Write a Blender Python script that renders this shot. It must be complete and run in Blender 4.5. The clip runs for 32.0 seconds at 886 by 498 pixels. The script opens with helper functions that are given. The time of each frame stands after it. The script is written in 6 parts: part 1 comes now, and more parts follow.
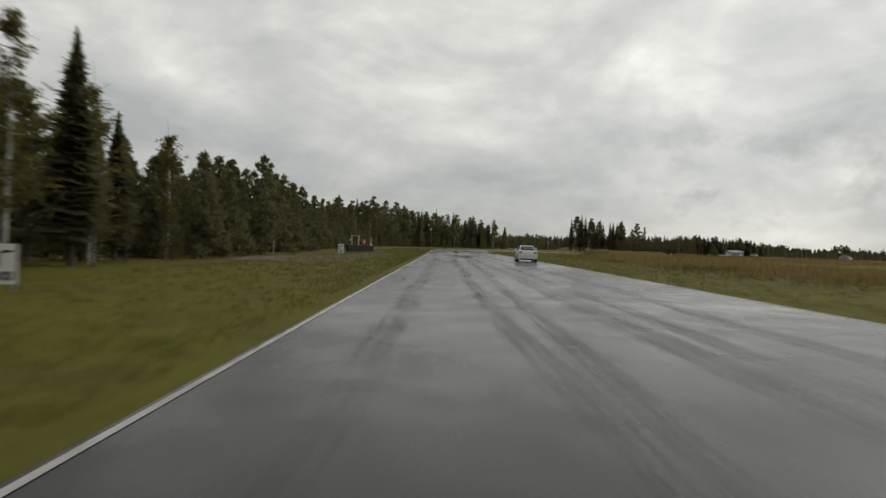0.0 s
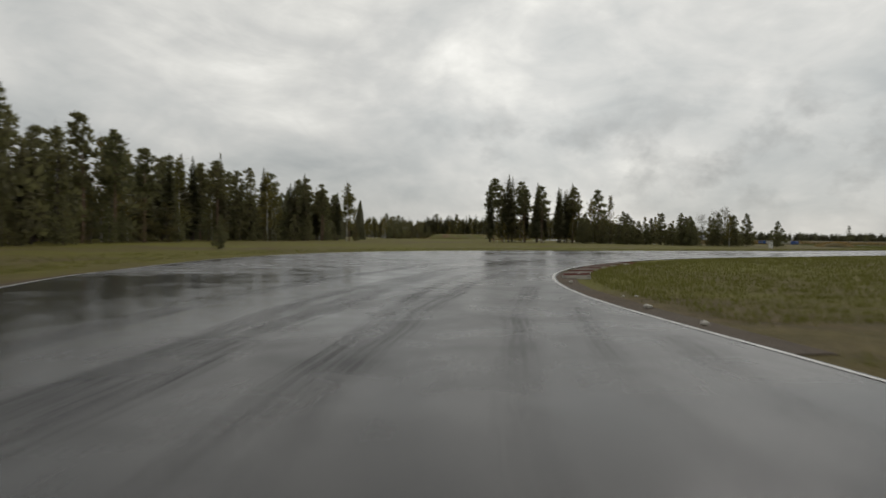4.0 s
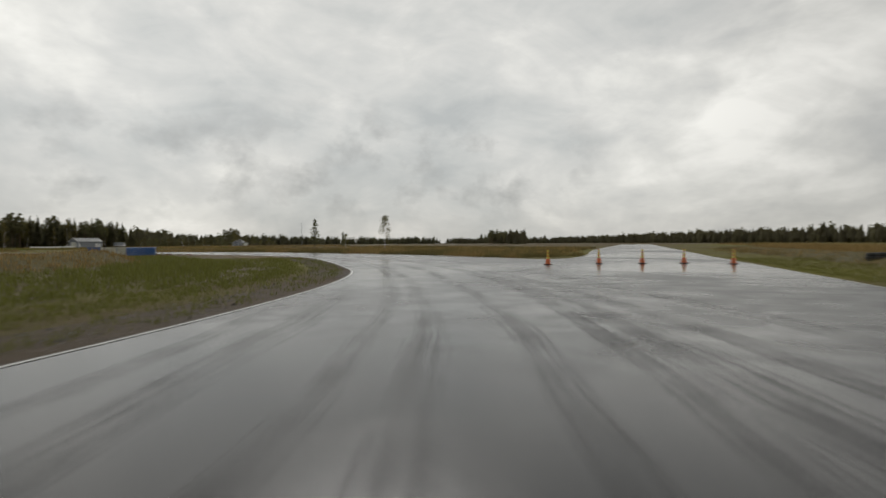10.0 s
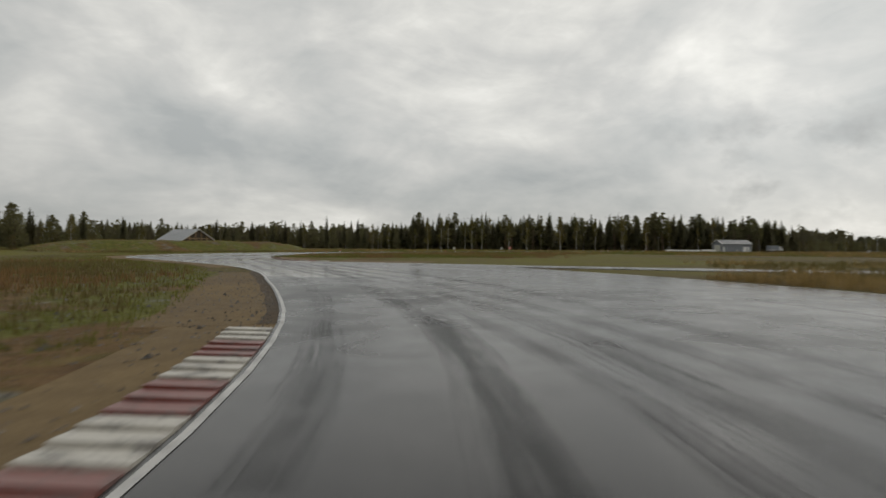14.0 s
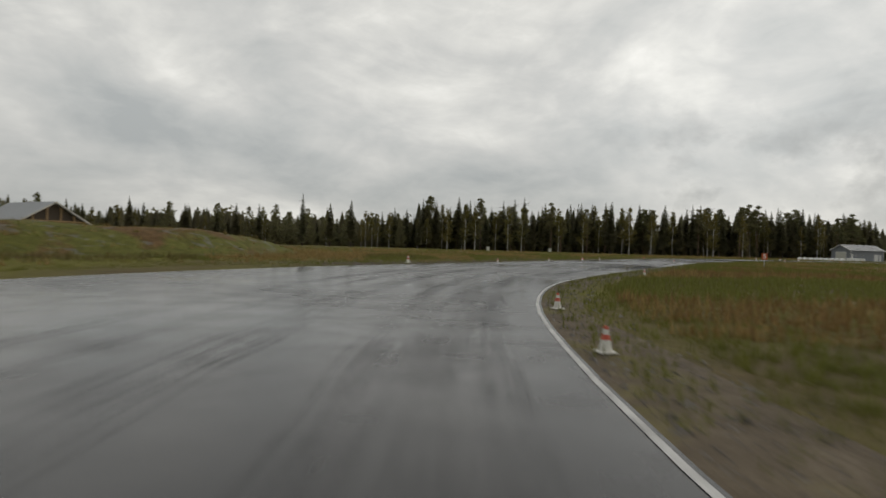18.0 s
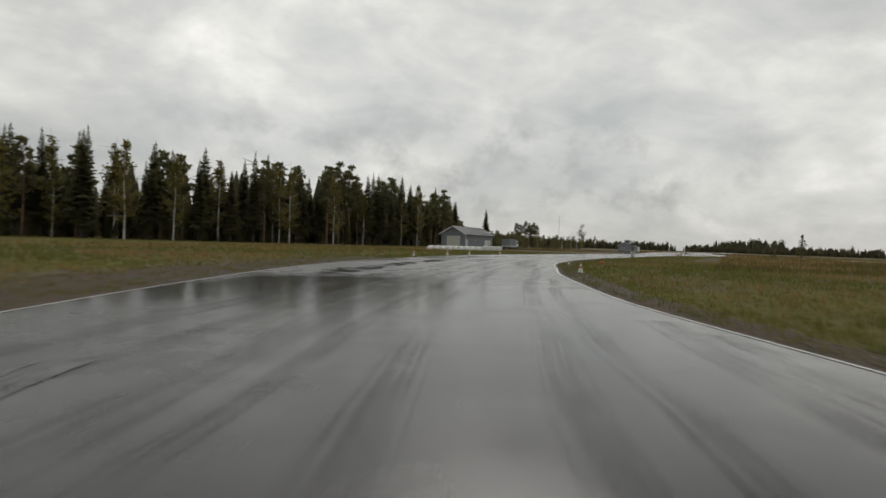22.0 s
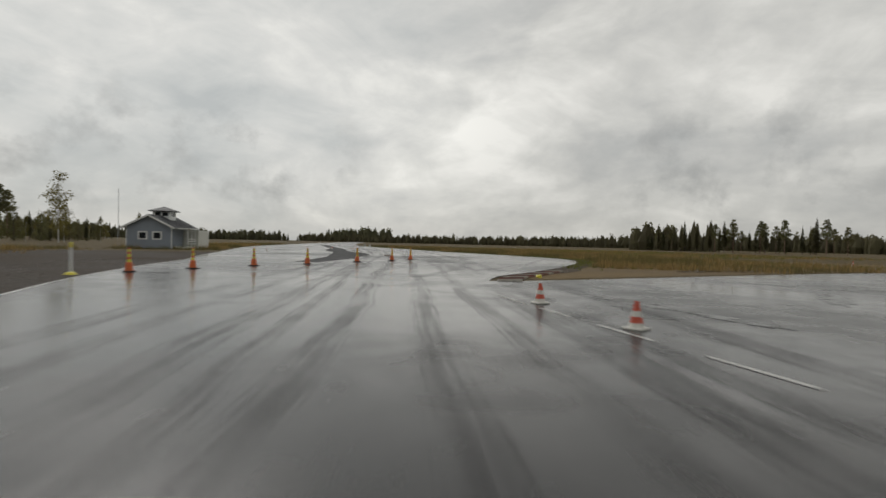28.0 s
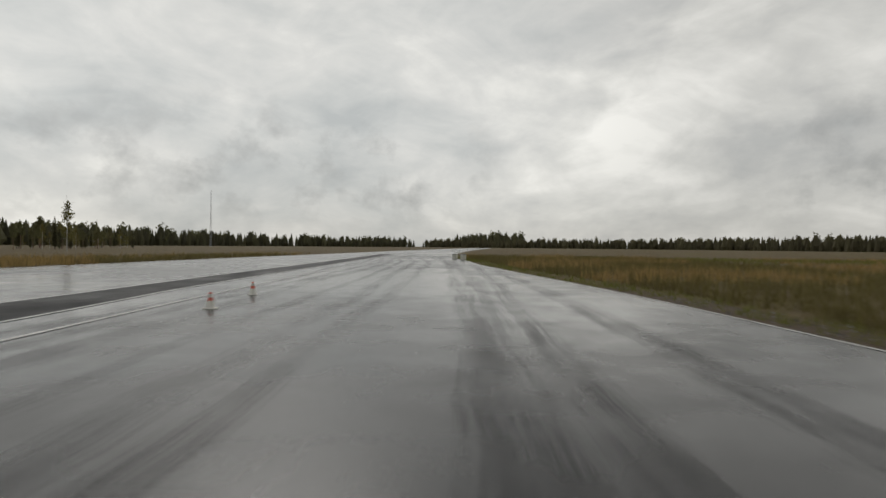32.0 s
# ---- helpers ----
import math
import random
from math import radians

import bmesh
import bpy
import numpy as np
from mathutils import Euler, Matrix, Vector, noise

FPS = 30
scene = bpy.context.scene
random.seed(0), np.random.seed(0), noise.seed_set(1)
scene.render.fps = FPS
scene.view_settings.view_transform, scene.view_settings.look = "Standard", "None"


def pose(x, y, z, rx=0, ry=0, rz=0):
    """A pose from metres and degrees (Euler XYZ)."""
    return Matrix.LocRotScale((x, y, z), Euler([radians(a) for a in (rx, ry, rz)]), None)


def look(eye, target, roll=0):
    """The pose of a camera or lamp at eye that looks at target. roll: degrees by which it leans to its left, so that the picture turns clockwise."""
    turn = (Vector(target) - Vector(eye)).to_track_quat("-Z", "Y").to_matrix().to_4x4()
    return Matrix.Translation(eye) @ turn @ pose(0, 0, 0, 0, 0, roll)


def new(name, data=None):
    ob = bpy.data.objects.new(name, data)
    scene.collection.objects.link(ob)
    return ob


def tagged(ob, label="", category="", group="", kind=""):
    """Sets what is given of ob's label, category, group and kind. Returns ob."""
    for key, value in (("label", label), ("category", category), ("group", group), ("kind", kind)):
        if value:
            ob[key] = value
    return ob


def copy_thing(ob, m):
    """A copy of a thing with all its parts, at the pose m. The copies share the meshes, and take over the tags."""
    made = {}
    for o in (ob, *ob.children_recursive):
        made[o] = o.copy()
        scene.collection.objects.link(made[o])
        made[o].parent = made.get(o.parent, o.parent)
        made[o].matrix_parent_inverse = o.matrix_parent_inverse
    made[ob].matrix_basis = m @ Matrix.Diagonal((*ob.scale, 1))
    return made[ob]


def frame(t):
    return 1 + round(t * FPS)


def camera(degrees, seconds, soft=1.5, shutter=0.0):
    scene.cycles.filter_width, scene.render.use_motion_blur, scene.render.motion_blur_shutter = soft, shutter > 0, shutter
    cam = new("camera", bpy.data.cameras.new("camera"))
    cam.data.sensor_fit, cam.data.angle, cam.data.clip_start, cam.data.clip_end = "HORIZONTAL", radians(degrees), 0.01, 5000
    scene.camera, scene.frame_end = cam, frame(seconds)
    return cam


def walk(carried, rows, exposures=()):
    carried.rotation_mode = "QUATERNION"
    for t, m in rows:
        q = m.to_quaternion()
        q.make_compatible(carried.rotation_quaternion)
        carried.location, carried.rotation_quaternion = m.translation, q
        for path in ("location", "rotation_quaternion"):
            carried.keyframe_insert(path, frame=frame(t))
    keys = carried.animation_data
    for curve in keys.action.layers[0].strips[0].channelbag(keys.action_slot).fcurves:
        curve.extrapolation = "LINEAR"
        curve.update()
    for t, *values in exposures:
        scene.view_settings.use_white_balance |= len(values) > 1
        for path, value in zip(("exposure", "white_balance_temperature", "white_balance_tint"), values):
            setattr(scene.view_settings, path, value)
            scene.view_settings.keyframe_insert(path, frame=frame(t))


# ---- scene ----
from mathutils.geometry import tessellate_polygon

# camera: an open car's eye height over a flat circuit; t, x, y, heading, pitch, roll
EYE = 1.3
DRIVE = (
    (0.0, 0.00, 0.00, 0.00, -0.49, 2.06),
    (0.5, -0.05, 17.02, -0.15, -0.70, 2.73),
    (1.0, 0.26, 33.23, -0.17, -0.82, 2.12),
    (1.5, 0.48, 48.54, -0.31, -0.74, 2.07),
    (2.0, 0.50, 63.53, 0.08, -0.66, 1.38),
    (2.5, 0.35, 78.78, 0.49, -0.67, 1.07),
    (3.0, 0.52, 93.92, -1.66, -0.39, 1.63),
    (3.5, 1.54, 107.85, -8.51, -0.63, 1.02),
    (4.0, 4.01, 120.08, -17.66, -1.33, 0.68),
    (4.5, 8.16, 130.41, -27.66, -1.22, 0.68),
    (5.0, 13.29, 138.64, -37.28, -0.42, 0.58),
    (5.5, 18.95, 145.08, -46.10, -0.42, 0.36),
    (6.0, 25.05, 150.18, -54.51, -0.42, -0.08),
    (6.5, 31.75, 154.25, -63.49, 0.23, -0.96),
    (7.0, 39.48, 157.43, -72.96, 0.27, -0.20),
    (7.5, 48.82, 159.73, -78.25, -0.08, -0.29),
    (8.0, 59.97, 161.38, -82.98, -0.27, 0.51),
    (8.5, 72.42, 163.28, -78.37, 0.19, -2.50),
    (9.0, 85.49, 166.11, -73.35, -0.20, -2.00),
    (9.5, 98.15, 170.04, -66.27, -0.20, -2.51),
    (10.0, 109.96, 175.41, -56.80, -0.60, -0.33),
    (10.5, 120.46, 182.10, -49.55, -0.60, -0.29),
    (11.0, 129.78, 189.71, -47.95, -0.85, 0.25),
    (11.5, 138.30, 198.45, -37.28, -0.36, -0.25),
    (12.0, 145.37, 208.10, -29.49, -0.24, -0.14),
    (12.5, 150.57, 218.14, -22.21, -0.37, -0.36),
    (13.0, 153.62, 228.44, -13.07, 0.01, -0.32),
    (13.5, 154.96, 238.44, -5.30, -0.31, -0.07),
    (14.0, 154.75, 247.81, 4.78, -0.26, 0.44),
    (14.5, 153.38, 256.78, 14.40, -0.30, 0.13),
    (15.0, 150.20, 265.06, 23.34, -0.42, 0.53),
    (15.5, 145.83, 273.02, 28.85, -0.42, 0.79),
    (16.0, 140.94, 281.28, 29.13, -0.42, 1.04),
    (16.5, 135.97, 290.27, 24.56, -0.11, 1.40),
    (17.0, 131.57, 300.30, 17.00, -0.23, 1.48),
    (17.5, 128.34, 311.18, 7.62, -0.37, 1.71),
    (18.0, 126.63, 322.48, 0.10, -0.42, 1.66),
    (18.5, 126.53, 334.06, -6.27, -0.54, 1.75),
    (19.0, 128.50, 346.11, -13.44, -0.33, 2.15),
    (19.5, 132.47, 357.61, -21.22, -0.10, 1.81),
    (20.0, 137.48, 369.29, -23.69, -0.13, 0.01),
    (20.5, 142.97, 380.19, -27.84, -0.53, 0.80),
    (21.0, 149.02, 390.51, -32.49, -0.59, 0.98),
    (21.5, 156.09, 400.09, -37.26, -0.59, 1.63),
    (22.0, 164.17, 408.91, -42.41, -0.70, 2.05),
    (22.5, 173.13, 417.08, -47.06, -0.81, 1.98),
    (23.0, 182.88, 424.78, -51.12, -0.63, 1.49),
    (23.5, 193.29, 432.18, -54.60, -0.42, 1.86),
    (24.0, 205.10, 439.55, -58.32, -0.28, 1.67),
    (24.5, 218.57, 446.92, -62.07, 0.10, 1.75),
    (25.0, 233.44, 454.13, -65.16, -0.42, 1.45),
    (25.5, 248.96, 460.98, -67.05, -0.42, 1.47),
    (26.0, 264.27, 467.36, -68.19, -0.42, 1.80),
    (26.5, 278.59, 473.06, -69.85, -0.62, 2.62),
    (27.0, 291.56, 477.82, -73.20, -0.50, 2.99),
    (27.5, 303.61, 481.61, -76.01, -0.29, 2.00),
    (28.0, 315.07, 484.54, -80.31, -0.59, 1.23),
    (28.5, 326.20, 486.70, -83.90, -0.39, 1.06),
    (29.0, 337.05, 489.02, -86.76, -0.24, 1.51),
    (29.5, 347.85, 492.31, -84.27, -0.70, 0.71),
    (30.0, 358.97, 495.56, -79.70, -0.51, 0.48),
    (30.5, 369.97, 498.45, -75.35, -0.35, 0.32),
    (31.0, 381.01, 501.03, -71.79, -0.53, 0.87),
    (31.5, 391.88, 503.62, -69.50, -0.38, 1.23),
    (32.0, 401.45, 507.11, -66.88, -0.25, 0.51),
)


def eye_pose(x, y, heading, pitch, roll):
    a, p = radians(heading), radians(pitch)
    way = Vector((-math.sin(a) * math.cos(p), math.cos(a) * math.cos(p), math.sin(p)))
    at = Vector((x, y, EYE))
    return look(at, at + way, roll)


cam = camera(76.2, 32.0, soft=1.5, shutter=0.25)
walk(cam, [(t, eye_pose(x, y, h, p, r)) for t, x, y, h, p, r in DRIVE])

# world: a heavy grey cloud deck, thinner to the north-east, and a weak wide sun behind it
SUN_UP, SUN_TURN = 38.0, 50.0
world = bpy.data.worlds.new("overcast")
scene.world = world
world.use_nodes = True


class Nodes:
    """Short hand for building a node tree."""

    def __init__(self, tree):
        self.tree = tree
        tree.nodes.clear()

    def add(self, kind, inputs=None, **settings):
        node = self.tree.nodes.new(kind)
        for key, value in settings.items():
            setattr(node, key, value)
        for key, value in (inputs or {}).items():
            if isinstance(value, bpy.types.NodeSocket):
                self.tree.links.new(value, node.inputs[key])
            else:
                node.inputs[key].default_value = value
        return node

    def math(self, operation, a, b=0.0, clamp=False):
        return self.add("ShaderNodeMath", {0: a, 1: b}, operation=operation, use_clamp=clamp).outputs[0]

    def mix(self, factor, a, b, blend="MIX"):
        node = self.add("ShaderNodeMix", {0: factor, 6: a, 7: b}, data_type="RGBA", blend_type=blend)
        return node.outputs[2]

    def noise(self, vector, scale, detail=4.0, rough=0.55, distortion=0.0):
        return self.add("ShaderNodeTexNoise", {"Vector": vector, "Scale": scale, "Detail": detail, "Roughness": rough,
                                               "Distortion": distortion}).outputs[0]

    def ramp(self, value, stops):
        node = self.add("ShaderNodeValToRGB", {0: value})
        ramp = node.color_ramp
        while len(ramp.elements) < len(stops):
            ramp.elements.new(0.5)
        for element, (place, colour) in zip(ramp.elements, stops):
            element.position = place
            element.color = colour if len(colour) == 4 else (*colour, 1.0)
        return node.outputs[0]

    def remap(self, value, a, b, c, d):
        return self.add("ShaderNodeMapRange", {0: value, 1: a, 2: b, 3: c, 4: d}).outputs[0]


def bearing(turn, up):
    """The unit vector towards a compass turn (from +y to +x) and a height, in degrees."""
    a, b = radians(turn), radians(up)
    return (math.sin(a) * math.cos(b), math.cos(a) * math.cos(b), math.sin(b))


def sky():
    n = Nodes(world.node_tree)
    way = n.add("ShaderNodeTexCoord").outputs["Generated"]
    split = n.add("ShaderNodeSeparateXYZ", {0: way})
    height = n.math("MAXIMUM", split.outputs[2], 0.0)

    def near(turn, up, wide, core):
        """One within `core` degrees of a bearing, none beyond `wide` degrees."""
        dot = n.add("ShaderNodeVectorMath", {0: way, 1: bearing(turn, up)}, operation="DOT_PRODUCT").outputs["Value"]
        node = n.add("ShaderNodeMapRange", {0: dot, 1: math.cos(radians(wide)), 2: math.cos(radians(core)), 3: 0.0, 4: 1.0}, interpolation_type="SMOOTHSTEP")
        return node.outputs[0]

    def stretched(x, y, z):
        return n.add("ShaderNodeVectorMath", {0: way, 1: (x, y, z)}, operation="MULTIPLY").outputs[0]

    # the deck is flat: its pattern crowds together towards the horizon
    low = n.math("ADD", height, 0.36)
    flat = n.add("ShaderNodeCombineXYZ", {0: n.math("DIVIDE", split.outputs[0], low), 1: n.math("DIVIDE", split.outputs[1], low), 2: 0.37}).outputs[0]
    large = n.noise(flat, 1.05, 5.0, 0.5, 0.5)
    billow = n.noise(stretched(1.0, 1.0, 2.1), 3.5, 6.0, 0.55, 0.5)
    torn = n.noise(stretched(1.0, 1.0, 1.9), 8.5, 6.0, 0.58, 0.4)
    cloud = n.math("ADD", n.math("MULTIPLY", large, 0.46), n.math("ADD", n.math("MULTIPLY", billow, 0.36), n.math("MULTIPLY", torn, 0.18)))
    deck = n.ramp(cloud, [(0.395, (0.44, 0.458, 0.452)), (0.46, (0.54, 0.55, 0.533)), (0.52, (0.635, 0.634, 0.607)), (0.575, (0.755, 0.748, 0.706)), (0.65, (0.97, 0.955, 0.9))])
    # torn dark scud below a thin bright part of the deck
    puffs = n.noise(stretched(1.0, 1.0, 1.15), 12.0, 5.0, 0.56, 0.08)
    layer = n.math("MULTIPLY", n.remap(height, 0.03, 0.07, 0.2, 1.0), n.remap(height, 0.17, 0.27, 1.0, 0.0))
    field = n.math("MAXIMUM", n.math("MAXIMUM", near(54, 8, 22, 8), n.math("MULTIPLY", near(30, 7, 18, 5), 0.75)), n.math("MULTIPLY", near(107, 7, 15, 5), 0.7))
    scud = n.math("MULTIPLY", n.math("MULTIPLY", n.remap(puffs, 0.5, 0.68, 0.0, 0.8), field), layer)
    deck = n.mix(scud, deck, (0.37, 0.375, 0.365, 1.0))
    glow = n.math("ADD", 0.89, n.math("ADD", n.math("MULTIPLY", near(50, 11, 44, 5), 0.33), n.math("MULTIPLY", near(-10, 20, 52, 10), 0.2)))
    deck = n.add("ShaderNodeVectorMath", {0: deck, "Scale": glow}, operation="SCALE").outputs[0]
    # the deck is thicker to look through near the horizon
    deck = n.add("ShaderNodeVectorMath", {0: deck, "Scale": n.remap(height, 0.0, 0.2, 0.82, 1.0)}, operation="SCALE").outputs[0]
    blue = n.add("ShaderNodeTexSky", sky_type="NISHITA", sun_disc=False, sun_elevation=radians(SUN_UP), sun_rotation=radians(SUN_TURN)).outputs[0]
    over = n.add("ShaderNodeBackground", {"Color": deck, "Strength": 0.93})
    under = n.add("ShaderNodeBackground", {"Color": blue, "Strength": 0.05})
    both = n.add("ShaderNodeMixShader", {0: 0.06, 1: over.outputs[0], 2: under.outputs[0]})
    n.add("ShaderNodeOutputWorld", {0: both.outputs[0]})


sky()
sun = new("sun", bpy.data.lights.new("sun", "SUN"))
sun.data.energy, sun.data.angle, sun.data.color = 0.6, radians(25), (1.0, 0.97, 0.92)
sun.matrix_world = look((0, 0, 50), Vector((0, 0, 50)) - Vector((math.sin(radians(SUN_TURN)) * math.cos(radians(SUN_UP)),
                        math.cos(radians(SUN_TURN)) * math.cos(radians(SUN_UP)), math.sin(radians(SUN_UP)))))

# ---- materials ----
def material(name, build):
    mat = bpy.data.materials.new(name)
    mat.use_nodes = True
    n = Nodes(mat.node_tree)
    shader = n.add("ShaderNodeBsdfPrincipled")
    made = build(n, shader, n.add("ShaderNodeTexCoord").outputs["Object"])
    n.add("ShaderNodeOutputMaterial", {0: (made or shader).outputs[0]})
    return mat


def joined(n, node, **sockets):
    for key, value in sockets.items():
        name = key.replace("_", " ")
        if isinstance(value, bpy.types.NodeSocket):
            n.tree.links.new(value, node.inputs[name])
        else:
            node.inputs[name].default_value = value


def bumped(n, height, strength=0.3, distance=0.02):
    return n.add("ShaderNodeBump", {"Height": height, "Strength": strength, "Distance": distance}).outputs[0]


def where(n):
    return n.add("ShaderNodeNewGeometry").outputs["Position"]


def plain(name, colour, rough=0.6, metal=0.0, grain=40.0, vary=0.18, bump=0.15):
    def build(n, s, at):
        fine, broad = n.noise(at, grain, 4.0), n.noise(at, grain * 0.07, 3.0)
        mixed = n.math("ADD", n.math("MULTIPLY", fine, 0.5), n.math("MULTIPLY", broad, 0.5))
        tone = n.remap(mixed, 0.3, 0.7, 1.0 - vary, 1.0 + vary)
        base = n.add("ShaderNodeVectorMath", {0: (*colour,), "Scale": tone}, operation="SCALE").outputs[0]
        joined(n, s, Base_Color=base, Roughness=n.remap(fine, 0.3, 0.7, max(rough - 0.1, 0.02), min(rough + 0.1, 1.0)), Metallic=metal,
               Normal=bumped(n, fine, bump, 0.004))
    return material(name, build)


def asphalt_look(n, s, at):
    at = where(n)
    grain = n.noise(at, 60.0, 3.0, 0.7)
    worn = n.noise(at, 0.9, 5.0, 0.6, 0.4)
    broad = n.noise(at, 0.07, 4.0, 0.55, 0.5)
    film = n.math("ADD", n.math("MULTIPLY", worn, 0.32), n.math("MULTIPLY", broad, 0.78))
    base = n.ramp(n.math("ADD", n.math("MULTIPLY", grain, 0.35), n.math("MULTIPLY", film, 0.55)),
                  [(0.25, (0.02, 0.02, 0.021)), (0.5, (0.036, 0.035, 0.035)), (0.75, (0.062, 0.06, 0.058))])
    wet = n.remap(film, 0.43, 0.64, 0.0, 1.0)
    joined(n, s, Base_Color=base, Roughness=n.remap(wet, 0.0, 1.0, 0.36, 0.115), Specular_IOR_Level=0.37,
           Normal=bumped(n, n.math("ADD", grain, n.math("MULTIPLY", worn, 0.6)), 0.13, 0.006))


def dark_asphalt_look(n, s, at):
    at = where(n)
    grain, worn = n.noise(at, 70.0, 3.0, 0.7), n.noise(at, 0.6, 5.0, 0.6, 0.3)
    base = n.ramp(n.math("ADD", n.math("MULTIPLY", grain, 0.5), n.math("MULTIPLY", worn, 0.5)), [(0.3, (0.008, 0.008, 0.009)), (0.7, (0.02, 0.02, 0.021))])
    joined(n, s, Base_Color=base, Roughness=n.remap(worn, 0.35, 0.65, 0.8, 0.55), Specular_IOR_Level=0.2, Normal=bumped(n, grain, 0.5, 0.008))


def puddle_look(n, s, at):
    at = where(n)
    ripple = n.noise(at, 3.0, 2.0)
    joined(n, s, Base_Color=n.ramp(n.noise(at, 0.5, 3.0), [(0.3, (0.02, 0.02, 0.02, 1.0)), (0.7, (0.04, 0.039, 0.037, 1.0))]), Roughness=0.1, Specular_IOR_Level=0.22, Alpha=n.remap(n.noise(at, 1.3, 5.0, 0.65, 0.5), 0.4, 0.56, 0.0, 0.85), Normal=bumped(n, ripple, 0.02, 0.01))


def ground_look(n, s, at):
    at = where(n)
    fine, tuft, broad, far = n.noise(at, 9.0, 5.0, 0.7), n.noise(at, 1.1, 5.0, 0.65), n.noise(at, 0.09, 4.0, 0.6, 0.6), n.noise(at, 0.012, 4.0, 0.55, 0.4)
    green = n.ramp(n.math("ADD", n.math("MULTIPLY", fine, 0.5), n.math("MULTIPLY", tuft, 0.5)), [(0.25, (0.075, 0.07, 0.008)), (0.5, (0.128, 0.12, 0.013)), (0.75, (0.185, 0.165, 0.025))])
    dry = n.ramp(n.math("ADD", n.math("MULTIPLY", fine, 0.5), n.math("MULTIPLY", tuft, 0.5)), [(0.28, (0.05, 0.038, 0.018)), (0.5, (0.105, 0.078, 0.036)), (0.72, (0.19, 0.14, 0.066))])
    place = n.add("ShaderNodeSeparateXYZ", {0: at})
    heath = n.math("MULTIPLY", n.remap(n.math("SUBTRACT", place.outputs[0], n.math("MULTIPLY", place.outputs[1], 0.35)), 40.0, 100.0, 0.0, 0.2), n.remap(place.outputs[1], 205.0, 260.0, 0.0, 1.0))
    part = n.remap(n.math("ADD", heath, n.math("ADD", n.math("MULTIPLY", broad, 0.6), n.math("MULTIPLY", far, 0.5))), 0.48, 0.68, 0.0, 1.0)
    joined(n, s, Base_Color=n.mix(part, green, dry), Roughness=0.9, Specular_IOR_Level=0.2, Normal=bumped(n, n.math("ADD", fine, n.math("MULTIPLY", tuft, 1.5)), 0.8, 0.08))


def soil_look(low, high, stones=0.5):
    def build(n, s, at):
        at = where(n)
        fine, mid, broad = n.noise(at, 22.0, 5.0, 0.7), n.noise(at, 2.2, 5.0, 0.6), n.noise(at, 0.16, 4.0, 0.6, 0.5)
        mixed = n.math("ADD", n.math("MULTIPLY", fine, 0.35), n.math("ADD", n.math("MULTIPLY", mid, 0.3), n.math("MULTIPLY", broad, 0.4)))
        joined(n, s, Base_Color=n.ramp(mixed, [(0.36, low), (0.68, high)]), Roughness=n.remap(broad, 0.4, 0.65, 0.75, 0.95), Specular_IOR_Level=0.15,
               Normal=bumped(n, n.math("ADD", fine, mid), stones, 0.03))
    return build


def leaf_look(dark, bright, warm, thin=0.4):
    def build(n, s, at):
        isle = n.add("ShaderNodeNewGeometry").outputs["Random Per Island"]
        tree = n.add("ShaderNodeObjectInfo").outputs["Random"]
        base = n.mix(isle, (*dark, 1.0), (*bright, 1.0))
        base = n.mix(n.remap(tree, 0.0, 1.0, 0.0, 0.45), base, (*warm, 1.0))
        joined(n, s, Base_Color=base, Roughness=0.7, Specular_IOR_Level=0.3)
        if not thin:
            return None
        through_leaf = n.add("ShaderNodeBsdfTranslucent", {"Color": n.mix(0.35, base, (0.16, 0.17, 0.04, 1.0))})
        return n.add("ShaderNodeMixShader", {0: thin, 1: s.outputs[0], 2: through_leaf.outputs[0]})
    return build


def line_look(n, s, at):
    at = where(n)
    wear, grain = n.noise(at, 2.2, 5.0, 0.65), n.noise(at, 25.0, 4.0, 0.7)
    base = n.ramp(n.math("ADD", n.math("MULTIPLY", wear, 0.6), n.math("MULTIPLY", grain, 0.4)), [(0.34, (0.16, 0.15, 0.14)), (0.48, (0.42, 0.41, 0.39)), (0.7, (0.66, 0.65, 0.62))])
    joined(n, s, Base_Color=base, Roughness=0.4, Normal=bumped(n, grain, 0.2, 0.003))


